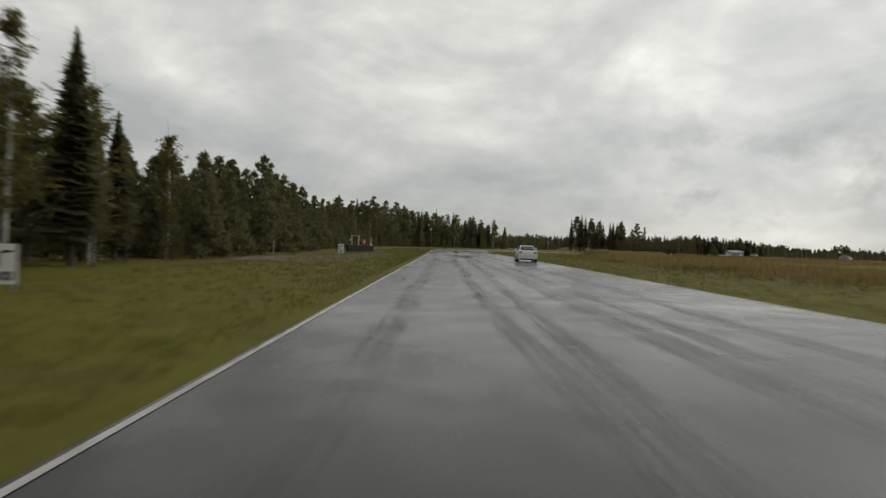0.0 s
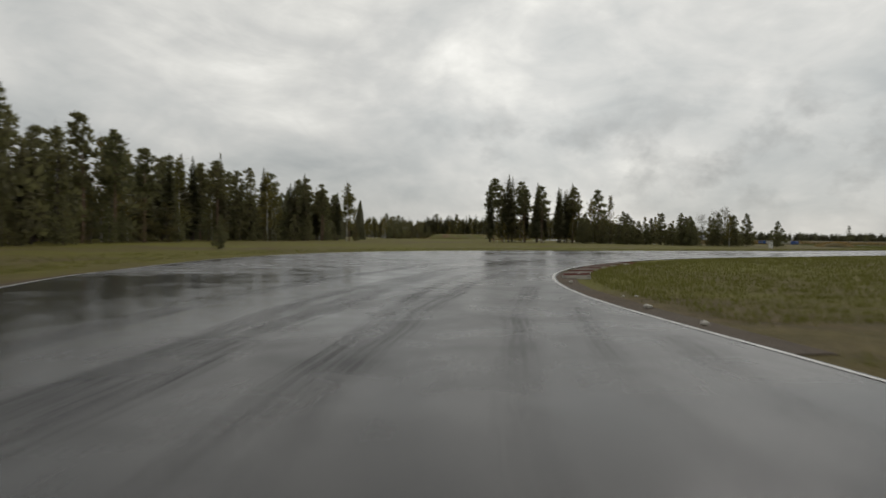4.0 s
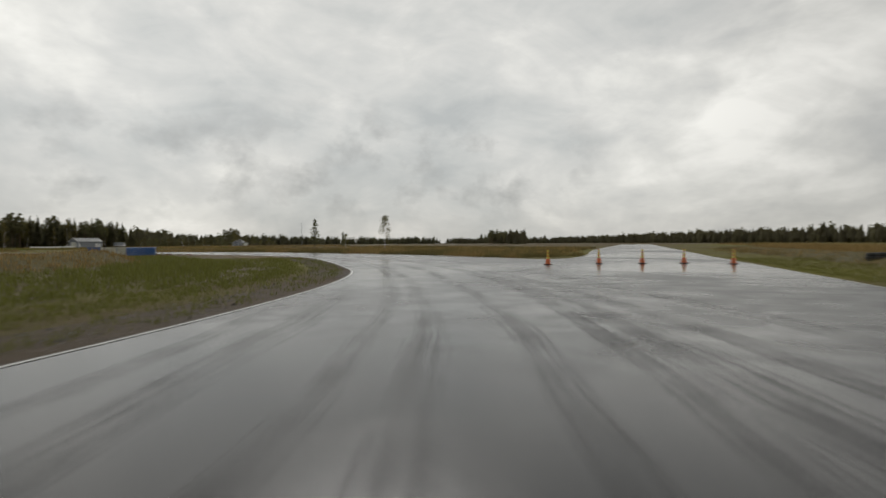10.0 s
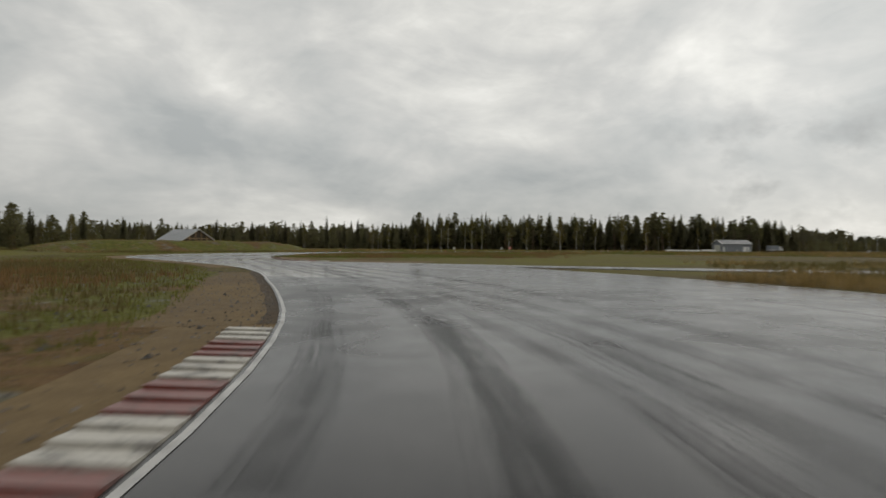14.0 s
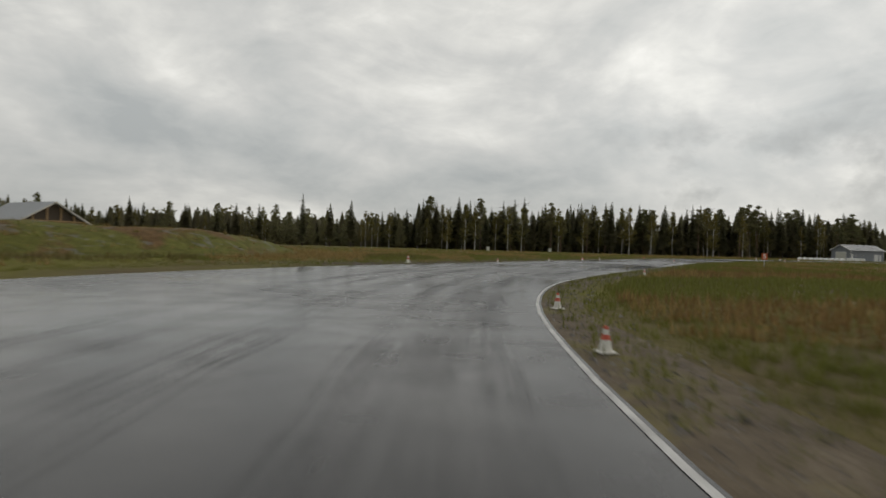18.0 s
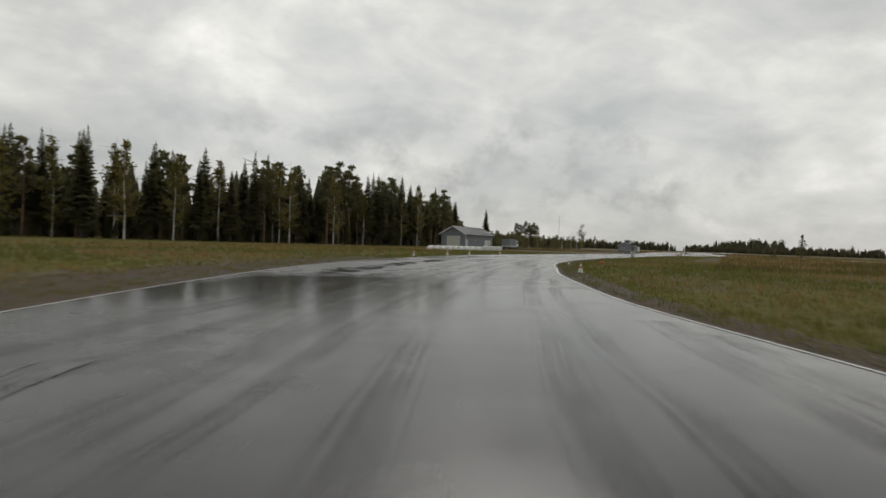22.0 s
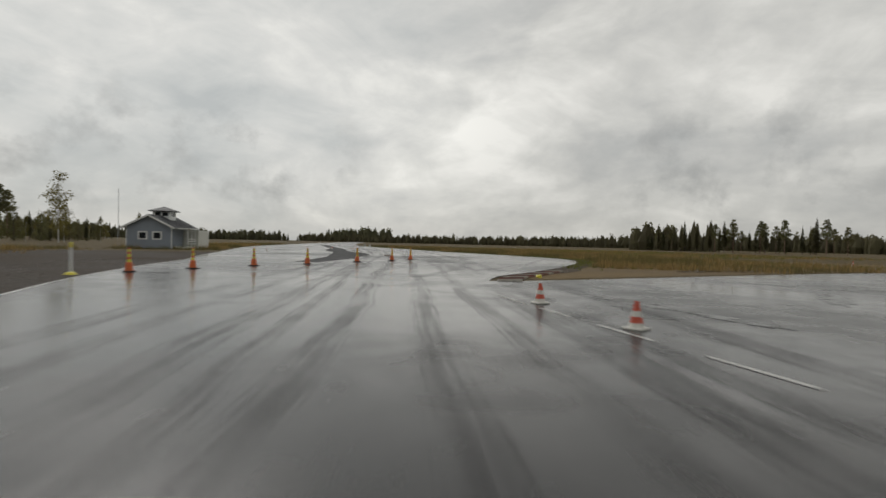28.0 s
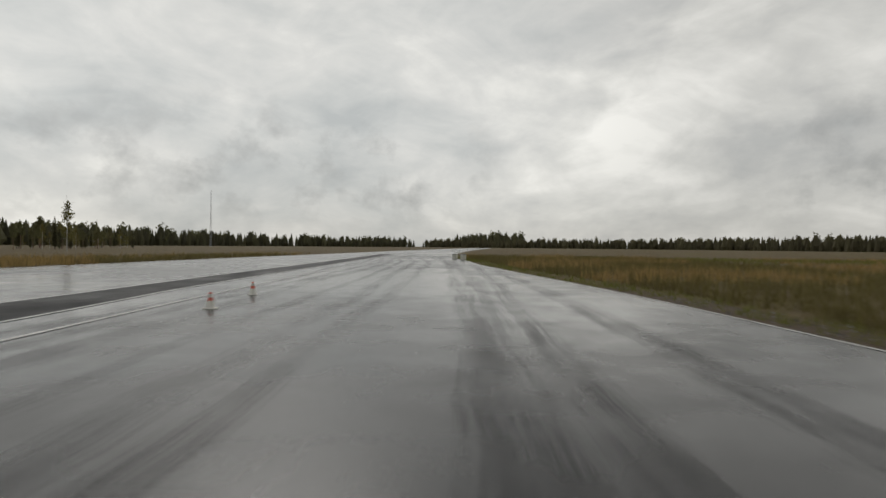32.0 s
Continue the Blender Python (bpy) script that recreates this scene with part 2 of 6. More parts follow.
def track_look(n, s, at):
    """Wheel lines on wet asphalt: a thinner, broken water film; ragged along the ribbon."""
    uv = n.add("ShaderNodeUVMap").outputs[0]
    split = n.add("ShaderNodeSeparateXYZ", {0: uv})
    stretched = n.add("ShaderNodeCombineXYZ", {0: n.math("MULTIPLY", split.outputs[0], 0.035), 1: split.outputs[1], 2: 0.0}).outputs[0]
    streak, patch, grain = n.noise(stretched, 6.0, 6.0, 0.7), n.noise(where(n), 0.1, 4.0, 0.6), n.noise(where(n), 60.0, 3.0, 0.7)
    inside = n.math("SUBTRACT", 1.0, n.math("ABSOLUTE", n.math("MULTIPLY", n.math("SUBTRACT", split.outputs[1], 0.5), 2.0)))
    edge = n.remap(n.math("ADD", inside, n.math("MULTIPLY", n.math("SUBTRACT", streak, 0.5), 1.5)), 0.1, 0.75, 0.0, 1.0)
    cover = n.math("MULTIPLY", n.math("MULTIPLY", edge, n.remap(streak, 0.36, 0.62, 0.05, 0.58)), n.math("MULTIPLY", n.remap(patch, 0.36, 0.58, 0.15, 1.0), n.remap(n.noise(where(n), 0.55, 4.0, 0.65), 0.36, 0.6, 0.3, 1.0)))
    joined(n, s, Base_Color=n.ramp(grain, [(0.3, (0.02, 0.02, 0.021, 1)), (0.7, (0.036, 0.035, 0.035, 1))]), Roughness=0.42, Specular_IOR_Level=0.32, Alpha=cover, Normal=bumped(n, grain, 0.4, 0.006))


def worn_paint(colour):
    """Paint on concrete, scuffed down to the grey in places."""
    def build(n, s, at):
        at = where(n)
        fine, mid = n.noise(at, 30.0, 4.0, 0.7), n.noise(at, 3.0, 5.0, 0.65, 0.3)
        bare = n.remap(n.math("ADD", n.math("MULTIPLY", fine, 0.35), n.math("MULTIPLY", mid, 0.65)), 0.5, 0.62, 0.0, 0.85)
        grey = n.ramp(fine, [(0.3, (0.06, 0.056, 0.052, 1.0)), (0.7, (0.15, 0.14, 0.13, 1.0))])
        joined(n, s, Base_Color=n.mix(bare, (*colour, 1.0), grey), Roughness=n.remap(bare, 0.0, 1.0, 0.35, 0.6), Normal=bumped(n, fine, 0.3, 0.006))
    return build


def bare_look(n, s, at):
    """Trampled soil: sand, damp mud and thin grass in patches."""
    at = where(n)
    fine, tuft, broad = n.noise(at, 14.0, 5.0, 0.7), n.noise(at, 1.4, 5.0, 0.65, 0.4), n.noise(at, 0.22, 4.0, 0.6, 0.8)
    mixed = n.math("ADD", n.math("MULTIPLY", fine, 0.4), n.math("MULTIPLY", tuft, 0.6))
    soil = n.ramp(mixed, [(0.3, (0.05, 0.038, 0.024)), (0.5, (0.12, 0.092, 0.06)), (0.7, (0.23, 0.185, 0.13))])
    grass = n.ramp(mixed, [(0.3, (0.045, 0.042, 0.01)), (0.7, (0.17, 0.145, 0.035))])
    over = n.remap(n.math("ADD", n.math("MULTIPLY", broad, 0.7), n.math("MULTIPLY", tuft, 0.3)), 0.46, 0.56, 0.0, 1.0)
    joined(n, s, Base_Color=n.mix(over, soil, grass), Roughness=0.85, Specular_IOR_Level=0.2, Normal=bumped(n, mixed, 0.8, 0.06))


def weedy_look(n, s, at):
    """Low weeds: green, rusty and grey mossy patches over brown soil."""
    at = where(n)
    fine, tuft, spot, broad = n.noise(at, 12.0, 5.0, 0.7), n.noise(at, 1.6, 5.0, 0.65, 0.5), n.noise(at, 0.7, 4.0, 0.6, 0.9), n.noise(at, 0.16, 4.0, 0.6, 0.8)
    mixed = n.math("ADD", n.math("MULTIPLY", fine, 0.45), n.math("MULTIPLY", tuft, 0.55))
    green = n.ramp(mixed, [(0.3, (0.05, 0.05, 0.014)), (0.5, (0.115, 0.115, 0.026)), (0.7, (0.19, 0.185, 0.05))])
    rust = n.ramp(mixed, [(0.3, (0.06, 0.036, 0.018)), (0.5, (0.135, 0.082, 0.036)), (0.7, (0.23, 0.145, 0.068))])
    moss = n.ramp(mixed, [(0.3, (0.09, 0.085, 0.07)), (0.7, (0.24, 0.235, 0.205))])
    base = n.mix(n.remap(broad, 0.47, 0.58, 0.0, 1.0), green, rust)
    base = n.mix(n.remap(spot, 0.58, 0.66, 0.0, 0.75), base, moss)
    joined(n, s, Base_Color=base, Roughness=0.9, Specular_IOR_Level=0.15, Normal=bumped(n, n.math("ADD", mixed, tuft), 0.9, 0.08))


def seam_look(n, s, at):
    at = where(n)
    grain, gap = n.noise(at, 50.0, 3.0), n.noise(at, 1.3, 4.0, 0.6)
    joined(n, s, Base_Color=n.ramp(grain, [(0.3, (0.01, 0.01, 0.011)), (0.7, (0.022, 0.022, 0.022))]), Roughness=0.6, Specular_IOR_Level=0.25, Alpha=n.remap(gap, 0.4, 0.6, 0.0, 0.5))


ASPHALT = material("wet_asphalt", asphalt_look)
BARE_SOIL = material("trampled_soil", bare_look)
SEAM = material("tar_seam", seam_look)
WEEDY = material("weedy_ground", weedy_look)
DARK_ASPHALT = material("fresh_asphalt", dark_asphalt_look)
PUDDLE = material("standing_water", puddle_look)
GRASS = material("meadow", ground_look)
GRAVEL = material("grey_gravel", soil_look((0.038, 0.028, 0.018), (0.13, 0.096, 0.064)))
DARK_DIRT = material("dark_wet_dirt", soil_look((0.022, 0.017, 0.013), (0.075, 0.056, 0.04), 0.6))
PALE_SOIL = material("pale_soil", soil_look((0.09, 0.068, 0.045), (0.25, 0.2, 0.145), 0.5))
SAND = material("wet_sand", soil_look((0.092, 0.062, 0.03), (0.235, 0.168, 0.088), 0.45))
LINE = material("worn_line_paint", line_look)
TRACK = material("wheel_lines", track_look)
SPRUCE_LEAF = material("spruce_needles", leaf_look((0.086, 0.086, 0.053), (0.195, 0.19, 0.104), (0.2, 0.16, 0.09), 0.55))
PINE_LEAF = material("pine_needles", leaf_look((0.094, 0.096, 0.056), (0.215, 0.21, 0.106), (0.22, 0.175, 0.094), 0.55))
BIRCH_LEAF = material("birch_leaves", leaf_look((0.09, 0.085, 0.03), (0.24, 0.21, 0.07), (0.27, 0.19, 0.06), 0.5))
SHRUB_LEAF = material("willow_leaves", leaf_look((0.045, 0.046, 0.018), (0.13, 0.115, 0.04), (0.15, 0.095, 0.035)))
BARK = plain("grey_brown_bark", (0.085, 0.068, 0.055), 0.9, grain=18.0, vary=0.5, bump=0.6)
PINE_BARK = plain("rusty_pine_bark", (0.2, 0.13, 0.09), 0.9, grain=18.0, vary=0.4, bump=0.6)
BIRCH_BARK = plain("birch_bark", (0.5, 0.48, 0.45), 0.7, grain=9.0, vary=0.55, bump=0.2)
WHITE = plain("white_paint", (0.74, 0.74, 0.72), 0.45, vary=0.1)
DULL_RED = material("kerb_red", worn_paint((0.19, 0.055, 0.042)))
KERB_WHITE = material("kerb_white", worn_paint((0.5, 0.47, 0.41)))
BLACK = plain("black_rubber", (0.018, 0.018, 0.019), 0.7, vary=0.3)
BLUE = plain("blue_paint", (0.06, 0.17, 0.42), 0.4, vary=0.15)
CREAM = plain("pale_rail_paint", (0.62, 0.62, 0.55), 0.45, vary=0.12)
GREY_WALL = plain("grey_boards", (0.23, 0.25, 0.27), 0.7, grain=12.0, vary=0.12)
ROOF = plain("grey_roofing", (0.12, 0.125, 0.13), 0.5, grain=10.0, vary=0.15)
STEEL = plain("galvanised_steel", (0.45, 0.46, 0.47), 0.4, 0.8, vary=0.1)

# ---- building helpers ----
def mesh_of(bm, name):
    data = bpy.data.meshes.new(name)
    bm.to_mesh(data)
    bm.free()
    return data


def solid(name, bm, material_, smooth=False):
    if isinstance(bm, bmesh.types.BMesh):
        if smooth:
            for face in bm.faces:
                face.smooth = True
        bm = mesh_of(bm, name)
    if material_ and not bm.materials:
        bm.materials.append(material_)
    return new(name, bm)


def part(name, bm, material_, parent, label="", smooth=False):
    ob = solid(name, bm, material_, smooth)
    ob.parent = parent
    return tagged(ob, label)


def thing(name, label, category, group="", at=None):
    ob = new(name)
    if at is not None:
        ob.matrix_basis = at
    return tagged(ob, label, category, group)


def box(bm, lo, hi, bevel=0.0):
    made = bmesh.ops.create_cube(bm, size=1.0, matrix=Matrix.LocRotScale([(a + b) / 2 for a, b in zip(lo, hi)], None, [b - a for a, b in zip(lo, hi)]))["verts"]
    if bevel:
        edges = {e for v in made for e in v.link_edges}
        bmesh.ops.bevel(bm, geom=list(edges), offset=bevel, segments=1, affect="EDGES")
    return bm


def boxes(*pairs, bevel=0.0):
    bm = bmesh.new()
    for lo, hi in pairs:
        box(bm, lo, hi, bevel)
    return bm


def rod(bm, a, b, ra, rb=None, sides=8):
    a, b = Vector(a), Vector(b)
    way = b - a
    m = Matrix.Translation((a + b) / 2) @ way.to_track_quat("Z", "Y").to_matrix().to_4x4()
    bmesh.ops.create_cone(bm, cap_ends=True, segments=sides, radius1=ra, radius2=ra if rb is None else rb, depth=way.length, matrix=m)
    return bm


def lathe(profile, sides=16):
    """A turned shape from (radius, height) pairs."""
    bm = bmesh.new()
    rings = [[bm.verts.new((r * math.cos(2 * math.pi * k / sides), r * math.sin(2 * math.pi * k / sides), z)) for k in range(sides)] for r, z in profile]
    for low, high in zip(rings, rings[1:]):
        for k in range(sides):
            bm.faces.new((low[k], low[(k + 1) % sides], high[(k + 1) % sides], high[k]))
    bm.faces.new(rings[-1])
    bm.faces.new(rings[0][::-1])
    return bm


def curve_points(marks, step=2.0, closed=False):
    """An even polyline on a smooth curve through the marks."""
    marks = [Vector((*m[:2], 0)) for m in marks]
    n, out = len(marks), []
    for k in range(n if closed else n - 1):
        if closed:
            p = [marks[(k + j) % n] for j in (-1, 0, 1, 2)]
        else:
            p = [marks[max(k - 1, 0)], marks[k], marks[k + 1], marks[min(k + 2, n - 1)]]
        pieces = max(1, round((p[2] - p[1]).length / step))
        for j in range(pieces):
            a = j / pieces
            out.append(0.5 * ((2 * p[1]) + (p[2] - p[0]) * a + (2 * p[0] - 5 * p[1] + 4 * p[2] - p[3]) * a * a + (3 * p[1] - p[0] - 3 * p[2] + p[3]) * a ** 3))
    if not closed:
        out.append(marks[-1])
    return out


def sides_of(line):
    """For each point of a polyline, the unit vector to its left."""
    out = []
    for k in range(len(line)):
        d = line[min(k + 1, len(line) - 1)] - line[max(k - 1, 0)]
        d = Vector((d.x, d.y, 0)).normalized()
        out.append(Vector((-d.y, d.x, 0)))
    return out


def slab(name, outline, z, deep, material_):
    """A filled outline with its edge going down."""
    outline = [Vector((p[0], p[1], z)) for p in outline]
    bm = bmesh.new()
    top = [bm.verts.new(p) for p in outline]
    for tri in tessellate_polygon([outline]):
        if len(set(tri)) == 3:
            try:
                bm.faces.new([top[k] for k in tri])
            except ValueError:
                pass
    bmesh.ops.recalc_face_normals(bm, faces=bm.faces)
    if sum(f.normal.z for f in bm.faces) < 0:
        bmesh.ops.reverse_faces(bm, faces=bm.faces)
    low = [bm.verts.new(p - Vector((0, 0, deep))) for p in outline]
    for k in range(len(top)):
        j = (k + 1) % len(top)
        bm.faces.new((top[k], low[k], low[j], top[j]))
    return solid(name, bm, material_)


def ribbon(name, line, a, b, z, material_, deep=0.0):
    """A band between two offsets to the left of a polyline, with u along and v across."""
    bm = bmesh.new()
    uv = bm.loops.layers.uv.new("UVMap")
    left, far, last = sides_of(line), 0.0, None
    for k, (p, s) in enumerate(zip(line, left)):
        if k:
            far += (p - line[k - 1]).length
        pair = (bm.verts.new(p + s * a + Vector((0, 0, z))), bm.verts.new(p + s * b + Vector((0, 0, z))), far)
        if last:
            face = bm.faces.new((last[0], pair[0], pair[1], last[1]))
            if face.normal.z == 0:
                face.normal_update()
            if face.normal.z < 0:
                face.normal_flip()
            for loop in face.loops:
                first = loop.vert in (last[0], pair[0])
                loop[uv].uv = (pair[2] if loop.vert in pair[:2] else last[2], 0.0 if first else 1.0)
        last = pair
    if deep:
        made = bmesh.ops.extrude_face_region(bm, geom=bm.faces[:])["geom"]
        for v in made:
            if isinstance(v, bmesh.types.BMVert):
                v.co.z -= deep
        bmesh.ops.recalc_face_normals(bm, faces=bm.faces)
    return solid(name, bm, material_)


# ---- plan of the circuit: both edges of the asphalt, in driving order ----
LEFT_A = [(-2.2, -80), (-2.2, 7), (-2.1, 60), (-2, 128), (-0.5, 143), (4, 155), (12, 164), (24, 168.3), (38, 169.3), (48, 169.7), (58, 170.2), (66, 171.5), (75, 173.2), (85, 175.2), (95, 177.5), (108, 181), (119, 186),
          (128, 192), (134, 198.2), (140.6, 206), (143.6, 210), (146.5, 214.4), (149.1, 219), (150.6, 222.6), (151.9, 227.6), (152.9, 233), (153.4, 238.6), (153.3, 245.5), (152.6, 251.5), (151.2, 257), (149.1, 262.3), (146.7, 267.6), (143.4, 274.4), (138.6, 281.5), (130.1, 290), (120.5, 298.6)]
LEFT_B = [(120.5, 298.6), (116.8, 304), (113.9, 312), (112.8, 321), (113.1, 330), (115, 339.8), (118.9, 349.4), (123.2, 357), (129.3, 366.2), (136.7, 378), (144.4, 389.8), (150, 398), (157, 409), (166, 421), (177, 432.5), (190, 442), (208, 452.5),
          (228, 460.1), (248, 467), (268, 473), (282, 477.7), (288, 480), (295, 482.8), (300, 484.8), (306.7, 487.2), (314, 490.2), (322, 494), (330, 498.6), (338, 502.36), (346, 505.6), (355, 510.4), (372, 518.4), (395, 529.4), (420, 539.4), (470, 556.4), (640, 612), (1000, 720)]
RIGHT_A = [(9, -80), (9, 10), (9, 50), (8.6, 80), (8.2, 105), (8.8, 118), (9.8, 125), (10.9, 131), (13, 136.3), (16.2, 140.8), (20.8, 145), (27.5, 149.2), (36, 152.2), (46, 154.2), (58, 156.7), (77, 161),
           (90, 164), (100, 166.8), (127, 173), (169, 184), (225, 198), (420, 247)]
RIGHT_B = [(420, 262), (225, 212), (165, 194.5), (152, 192.5), (152.5, 196), (157, 204), (162, 215), (166, 228), (168.5, 240), (169, 252), (167, 263), (163, 273), (158, 281.5), (156, 284.5)]
RIGHT_C = [(156, 288.5), (149, 291), (143, 292.4), (138.2, 294.3), (135.6, 297.4), (133.5, 301.6), (131.6, 306), (130.3, 309.2), (129.3, 313), (128.65, 317.2), (128.3, 322), (128.25, 328), (128.92, 335.6), (130.82, 343), (134.1, 350.1), (136.5, 354.6), (139.2, 359.2), (142.2, 364.3), (145.8, 370.6),
           (151.4, 380.4), (156.4, 389.2), (161, 396), (165, 400.4), (168.6, 405.4), (172, 409.9), (176.6, 415.7), (181.4, 420.4), (186.4, 424.9), (191, 428.4), (195.5, 431.9), (200.5, 435.2), (206, 438),
           (211, 440.4), (217.3, 443.1), (222.6, 445.4), (230.5, 448.4), (244, 453.2), (262, 459.8), (280, 465.2), (291, 468.6), (299, 471.4)]
RIGHT_D = [(335, 486.24), (338, 486.16), (343, 484.76), (351, 483), (361, 481.6), (370, 482.1), (378.6, 485.4), (386, 490.1), (394, 495.4), (400.5, 499.6), (409.5, 504.2), (419, 508.9), (432.8, 516.6), (447.6, 524.2), (490, 542.6), (640, 592), (1000, 702)]
LINK = [(156, 284.5), (170, 281), (200, 275), (200, 280), (170, 285.5), (156, 288.5)]
SIDE = [(299, 471.4), (304, 471.2), (316, 468), (334, 459), (352, 444.4), (400, 406), (410, 415), (378, 440), (362, 454.4), (350, 469.4), (341, 479.18), (336.6, 483.98), (335, 486.24)]
LEFT_EDGE = curve_points(LEFT_A) + curve_points(LEFT_B)[1:]
RIGHT_EDGES = [curve_points(r) for r in (RIGHT_A, RIGHT_B, RIGHT_C, RIGHT_D)]
LINK_EDGE, SIDE_EDGE = curve_points(LINK), curve_points(SIDE, 1.0)
right_rim = RIGHT_EDGES[0] + RIGHT_EDGES[1] + LINK_EDGE[1:-1] + RIGHT_EDGES[2] + SIDE_EDGE[1:-1] + RIGHT_EDGES[3]

tagged(slab("ground", [(-1900, -1900), (2300, -1900), (2300, 2300), (-1900, 2300)], -0.03, 0.5, GRASS), "flat autumn meadow of green and dry grass", "ground", kind="structure")
tagged(slab("road", LEFT_EDGE + right_rim[::-1], 0.0, 0.3, ASPHALT), "rain-wet grey asphalt of a race circuit", "road", kind="structure")


def edge_line(line, side, start=0, stop=None):
    ob = ribbon("edge_line", line[start:stop], 0.05 * side, 0.122 * side, 0.006, LINE)
    return tagged(ob, "worn white line along the asphalt edge", "road marking", kind="structure")


edge_line(LEFT_EDGE, -1)
for rim in RIGHT_EDGES:
    edge_line(rim, 1)


def ragged(line, a, b, seed, rough=0.5):
    """An outline between two offsets of a polyline, the outer side uneven."""
    rnd = random.Random(seed)
    left = sides_of(line)
    inner = [p + s * a for p, s in zip(line, left)]
    outer, drift = [], 0.0
    for p, s in zip(line, left):
        drift = drift * 0.7 + rnd.uniform(-rough, rough)
        outer.append(p + s * (b + drift * (1 if b > 0 else -1)))
    return inner + outer[::-1]


def stretch(line, a, b):
    """The part of a polyline between the points nearest to two places."""
    near = [min(range(len(line)), key=lambda k: (line[k] - Vector((*p, 0))).length) for p in (a, b)]
    return line[near[0]:near[1] + 1]


PATCHES = []


def patch(name, outline, material_, label, category, z=None):
    PATCHES.append(name)
    z = -0.004 - 0.001 * len(PATCHES) if z is None else z
    return tagged(slab(name, outline, z, 0.1, material_), label, category, kind="structure")


# shoulders of gravel and sand
rim_a, rim_b, rim_c, rim_d = RIGHT_EDGES
for k, (line, a, b, wide, mat, words) in enumerate((
        (LEFT_EDGE, (112, 182), (144, 211), 1.6, GRAVEL, "dark wet gravel shoulder"), (LEFT_EDGE, (48, 171), (108, 181), 2.2, GRAVEL, "brown gravel shoulder with sparse grass"),
        (LEFT_EDGE, (120, 356), (190, 442), 3.2, GRAVEL, "muddy gravel shoulder"), (LEFT_EDGE, (230, 461), (262, 471), 2.0, GRAVEL, "muddy gravel shoulder"),
        (LEFT_EDGE, (140, 281), (112, 324), 1.8, SAND, "sandy shoulder"), (LEFT_EDGE, (-2, 118), (4, 155), 0.3, GRAVEL, "thin muddy verge"))):
    patch("shoulder", ragged(stretch(line, a, b), 0.0, wide, k, min(0.5, 0.2 * abs(wide))), mat, words, "shoulder")
for k, (line, a, b, wide, mat, words) in enumerate((
        (rim_a, (10, 126), (15, 140), -0.5, GRAVEL, "muddy shoulder with pale stones"), (rim_c, (129.3, 314), (150, 378), -1.2, BARE_SOIL, "bare brown soil shoulder"),
        (rim_c, (165, 401), (226, 448), -1.1, GRAVEL, "muddy gravel shoulder"), (rim_d, (344, 486), (420, 510), -1.2, GRAVEL, "narrow gravel shoulder"))):
    patch("shoulder", ragged(stretch(line, a, b), 0.0, wide, 20 + k, min(0.5, 0.2 * abs(wide))), mat, words, "shoulder")
sand_line = stretch(LEFT_EDGE, (144.6, 211.5), (151.3, 256.5))
late_sand = stretch(LEFT_EDGE, (151.2, 257), (143.4, 274.4))
patch("shoulder", ragged(late_sand, 0.0, 0.3, 48, 0.1), GRAVEL, "thin dark gravel strip along the white line", "shoulder")
patch("sand_trap", ragged(late_sand, 0.0, 2.1, 46, 0.4), SAND, "narrow strip of wet sand inside the bend", "sand")
patch("weedy_ground", ragged(stretch(LEFT_EDGE, (152.4, 252.4), (131, 289.2)), 1.7, 15.0, 49, 0.6), WEEDY, "low weeds, moss and bare soil inside the bend", "ground")
patch("weedy_ground", ragged(stretch(rim_c, (140, 294), (128.4, 324)), -3.4, -26.0, 50, 0.9), WEEDY, "green weeds with rusty patches inside the bend", "ground")
patch("sand_trap", ragged(sand_line, 0.0, 4.6, 41, 0.7), SAND, "flat wet sand inside the bend", "sand")
patch("sand_trap", ragged(stretch(rim_c, (150, 291), (130.5, 311)), 0.0, -6.5, 42, 0.8), SAND, "wheel-marked wet sand inside the bend", "sand")
patch("sand_trap", ragged(stretch(LEFT_EDGE, (262, 471), (296, 482)), 0.0, 8.0, 43, 0.6), SAND, "flat wet sand beside the straight", "sand")
patch("dirt_lot", ragged(stretch(LEFT_EDGE, (292, 481), (366, 517)), 0.0, 17.0, 44, 0.8), DARK_DIRT, "dark wet dirt lot before the clubhouse", "ground")
patch("dirt_track", curve_points([(-7, 34), (-6, 46), (-5.4, 58), (-6.2, 68), (-8.6, 66), (-9.4, 54), (-12.5, 44), (-14, 34)], 1.5, True), PALE_SOIL, "pale sandy track beside the verge", "ground")
patch("gravel_island", [Vector((x, y, 0)) for x, y in ((338, 485.56), (343, 484.16), (351, 482.4), (361, 481), (371, 481.6), (381, 485), (392, 478.4), (392, 464.4), (380, 450.4), (372, 445.4), (363, 455.4), (351, 470), (342, 479.72), (337.4, 484.46))],
      SAND, "flat brown gravel island between the roads", "ground")

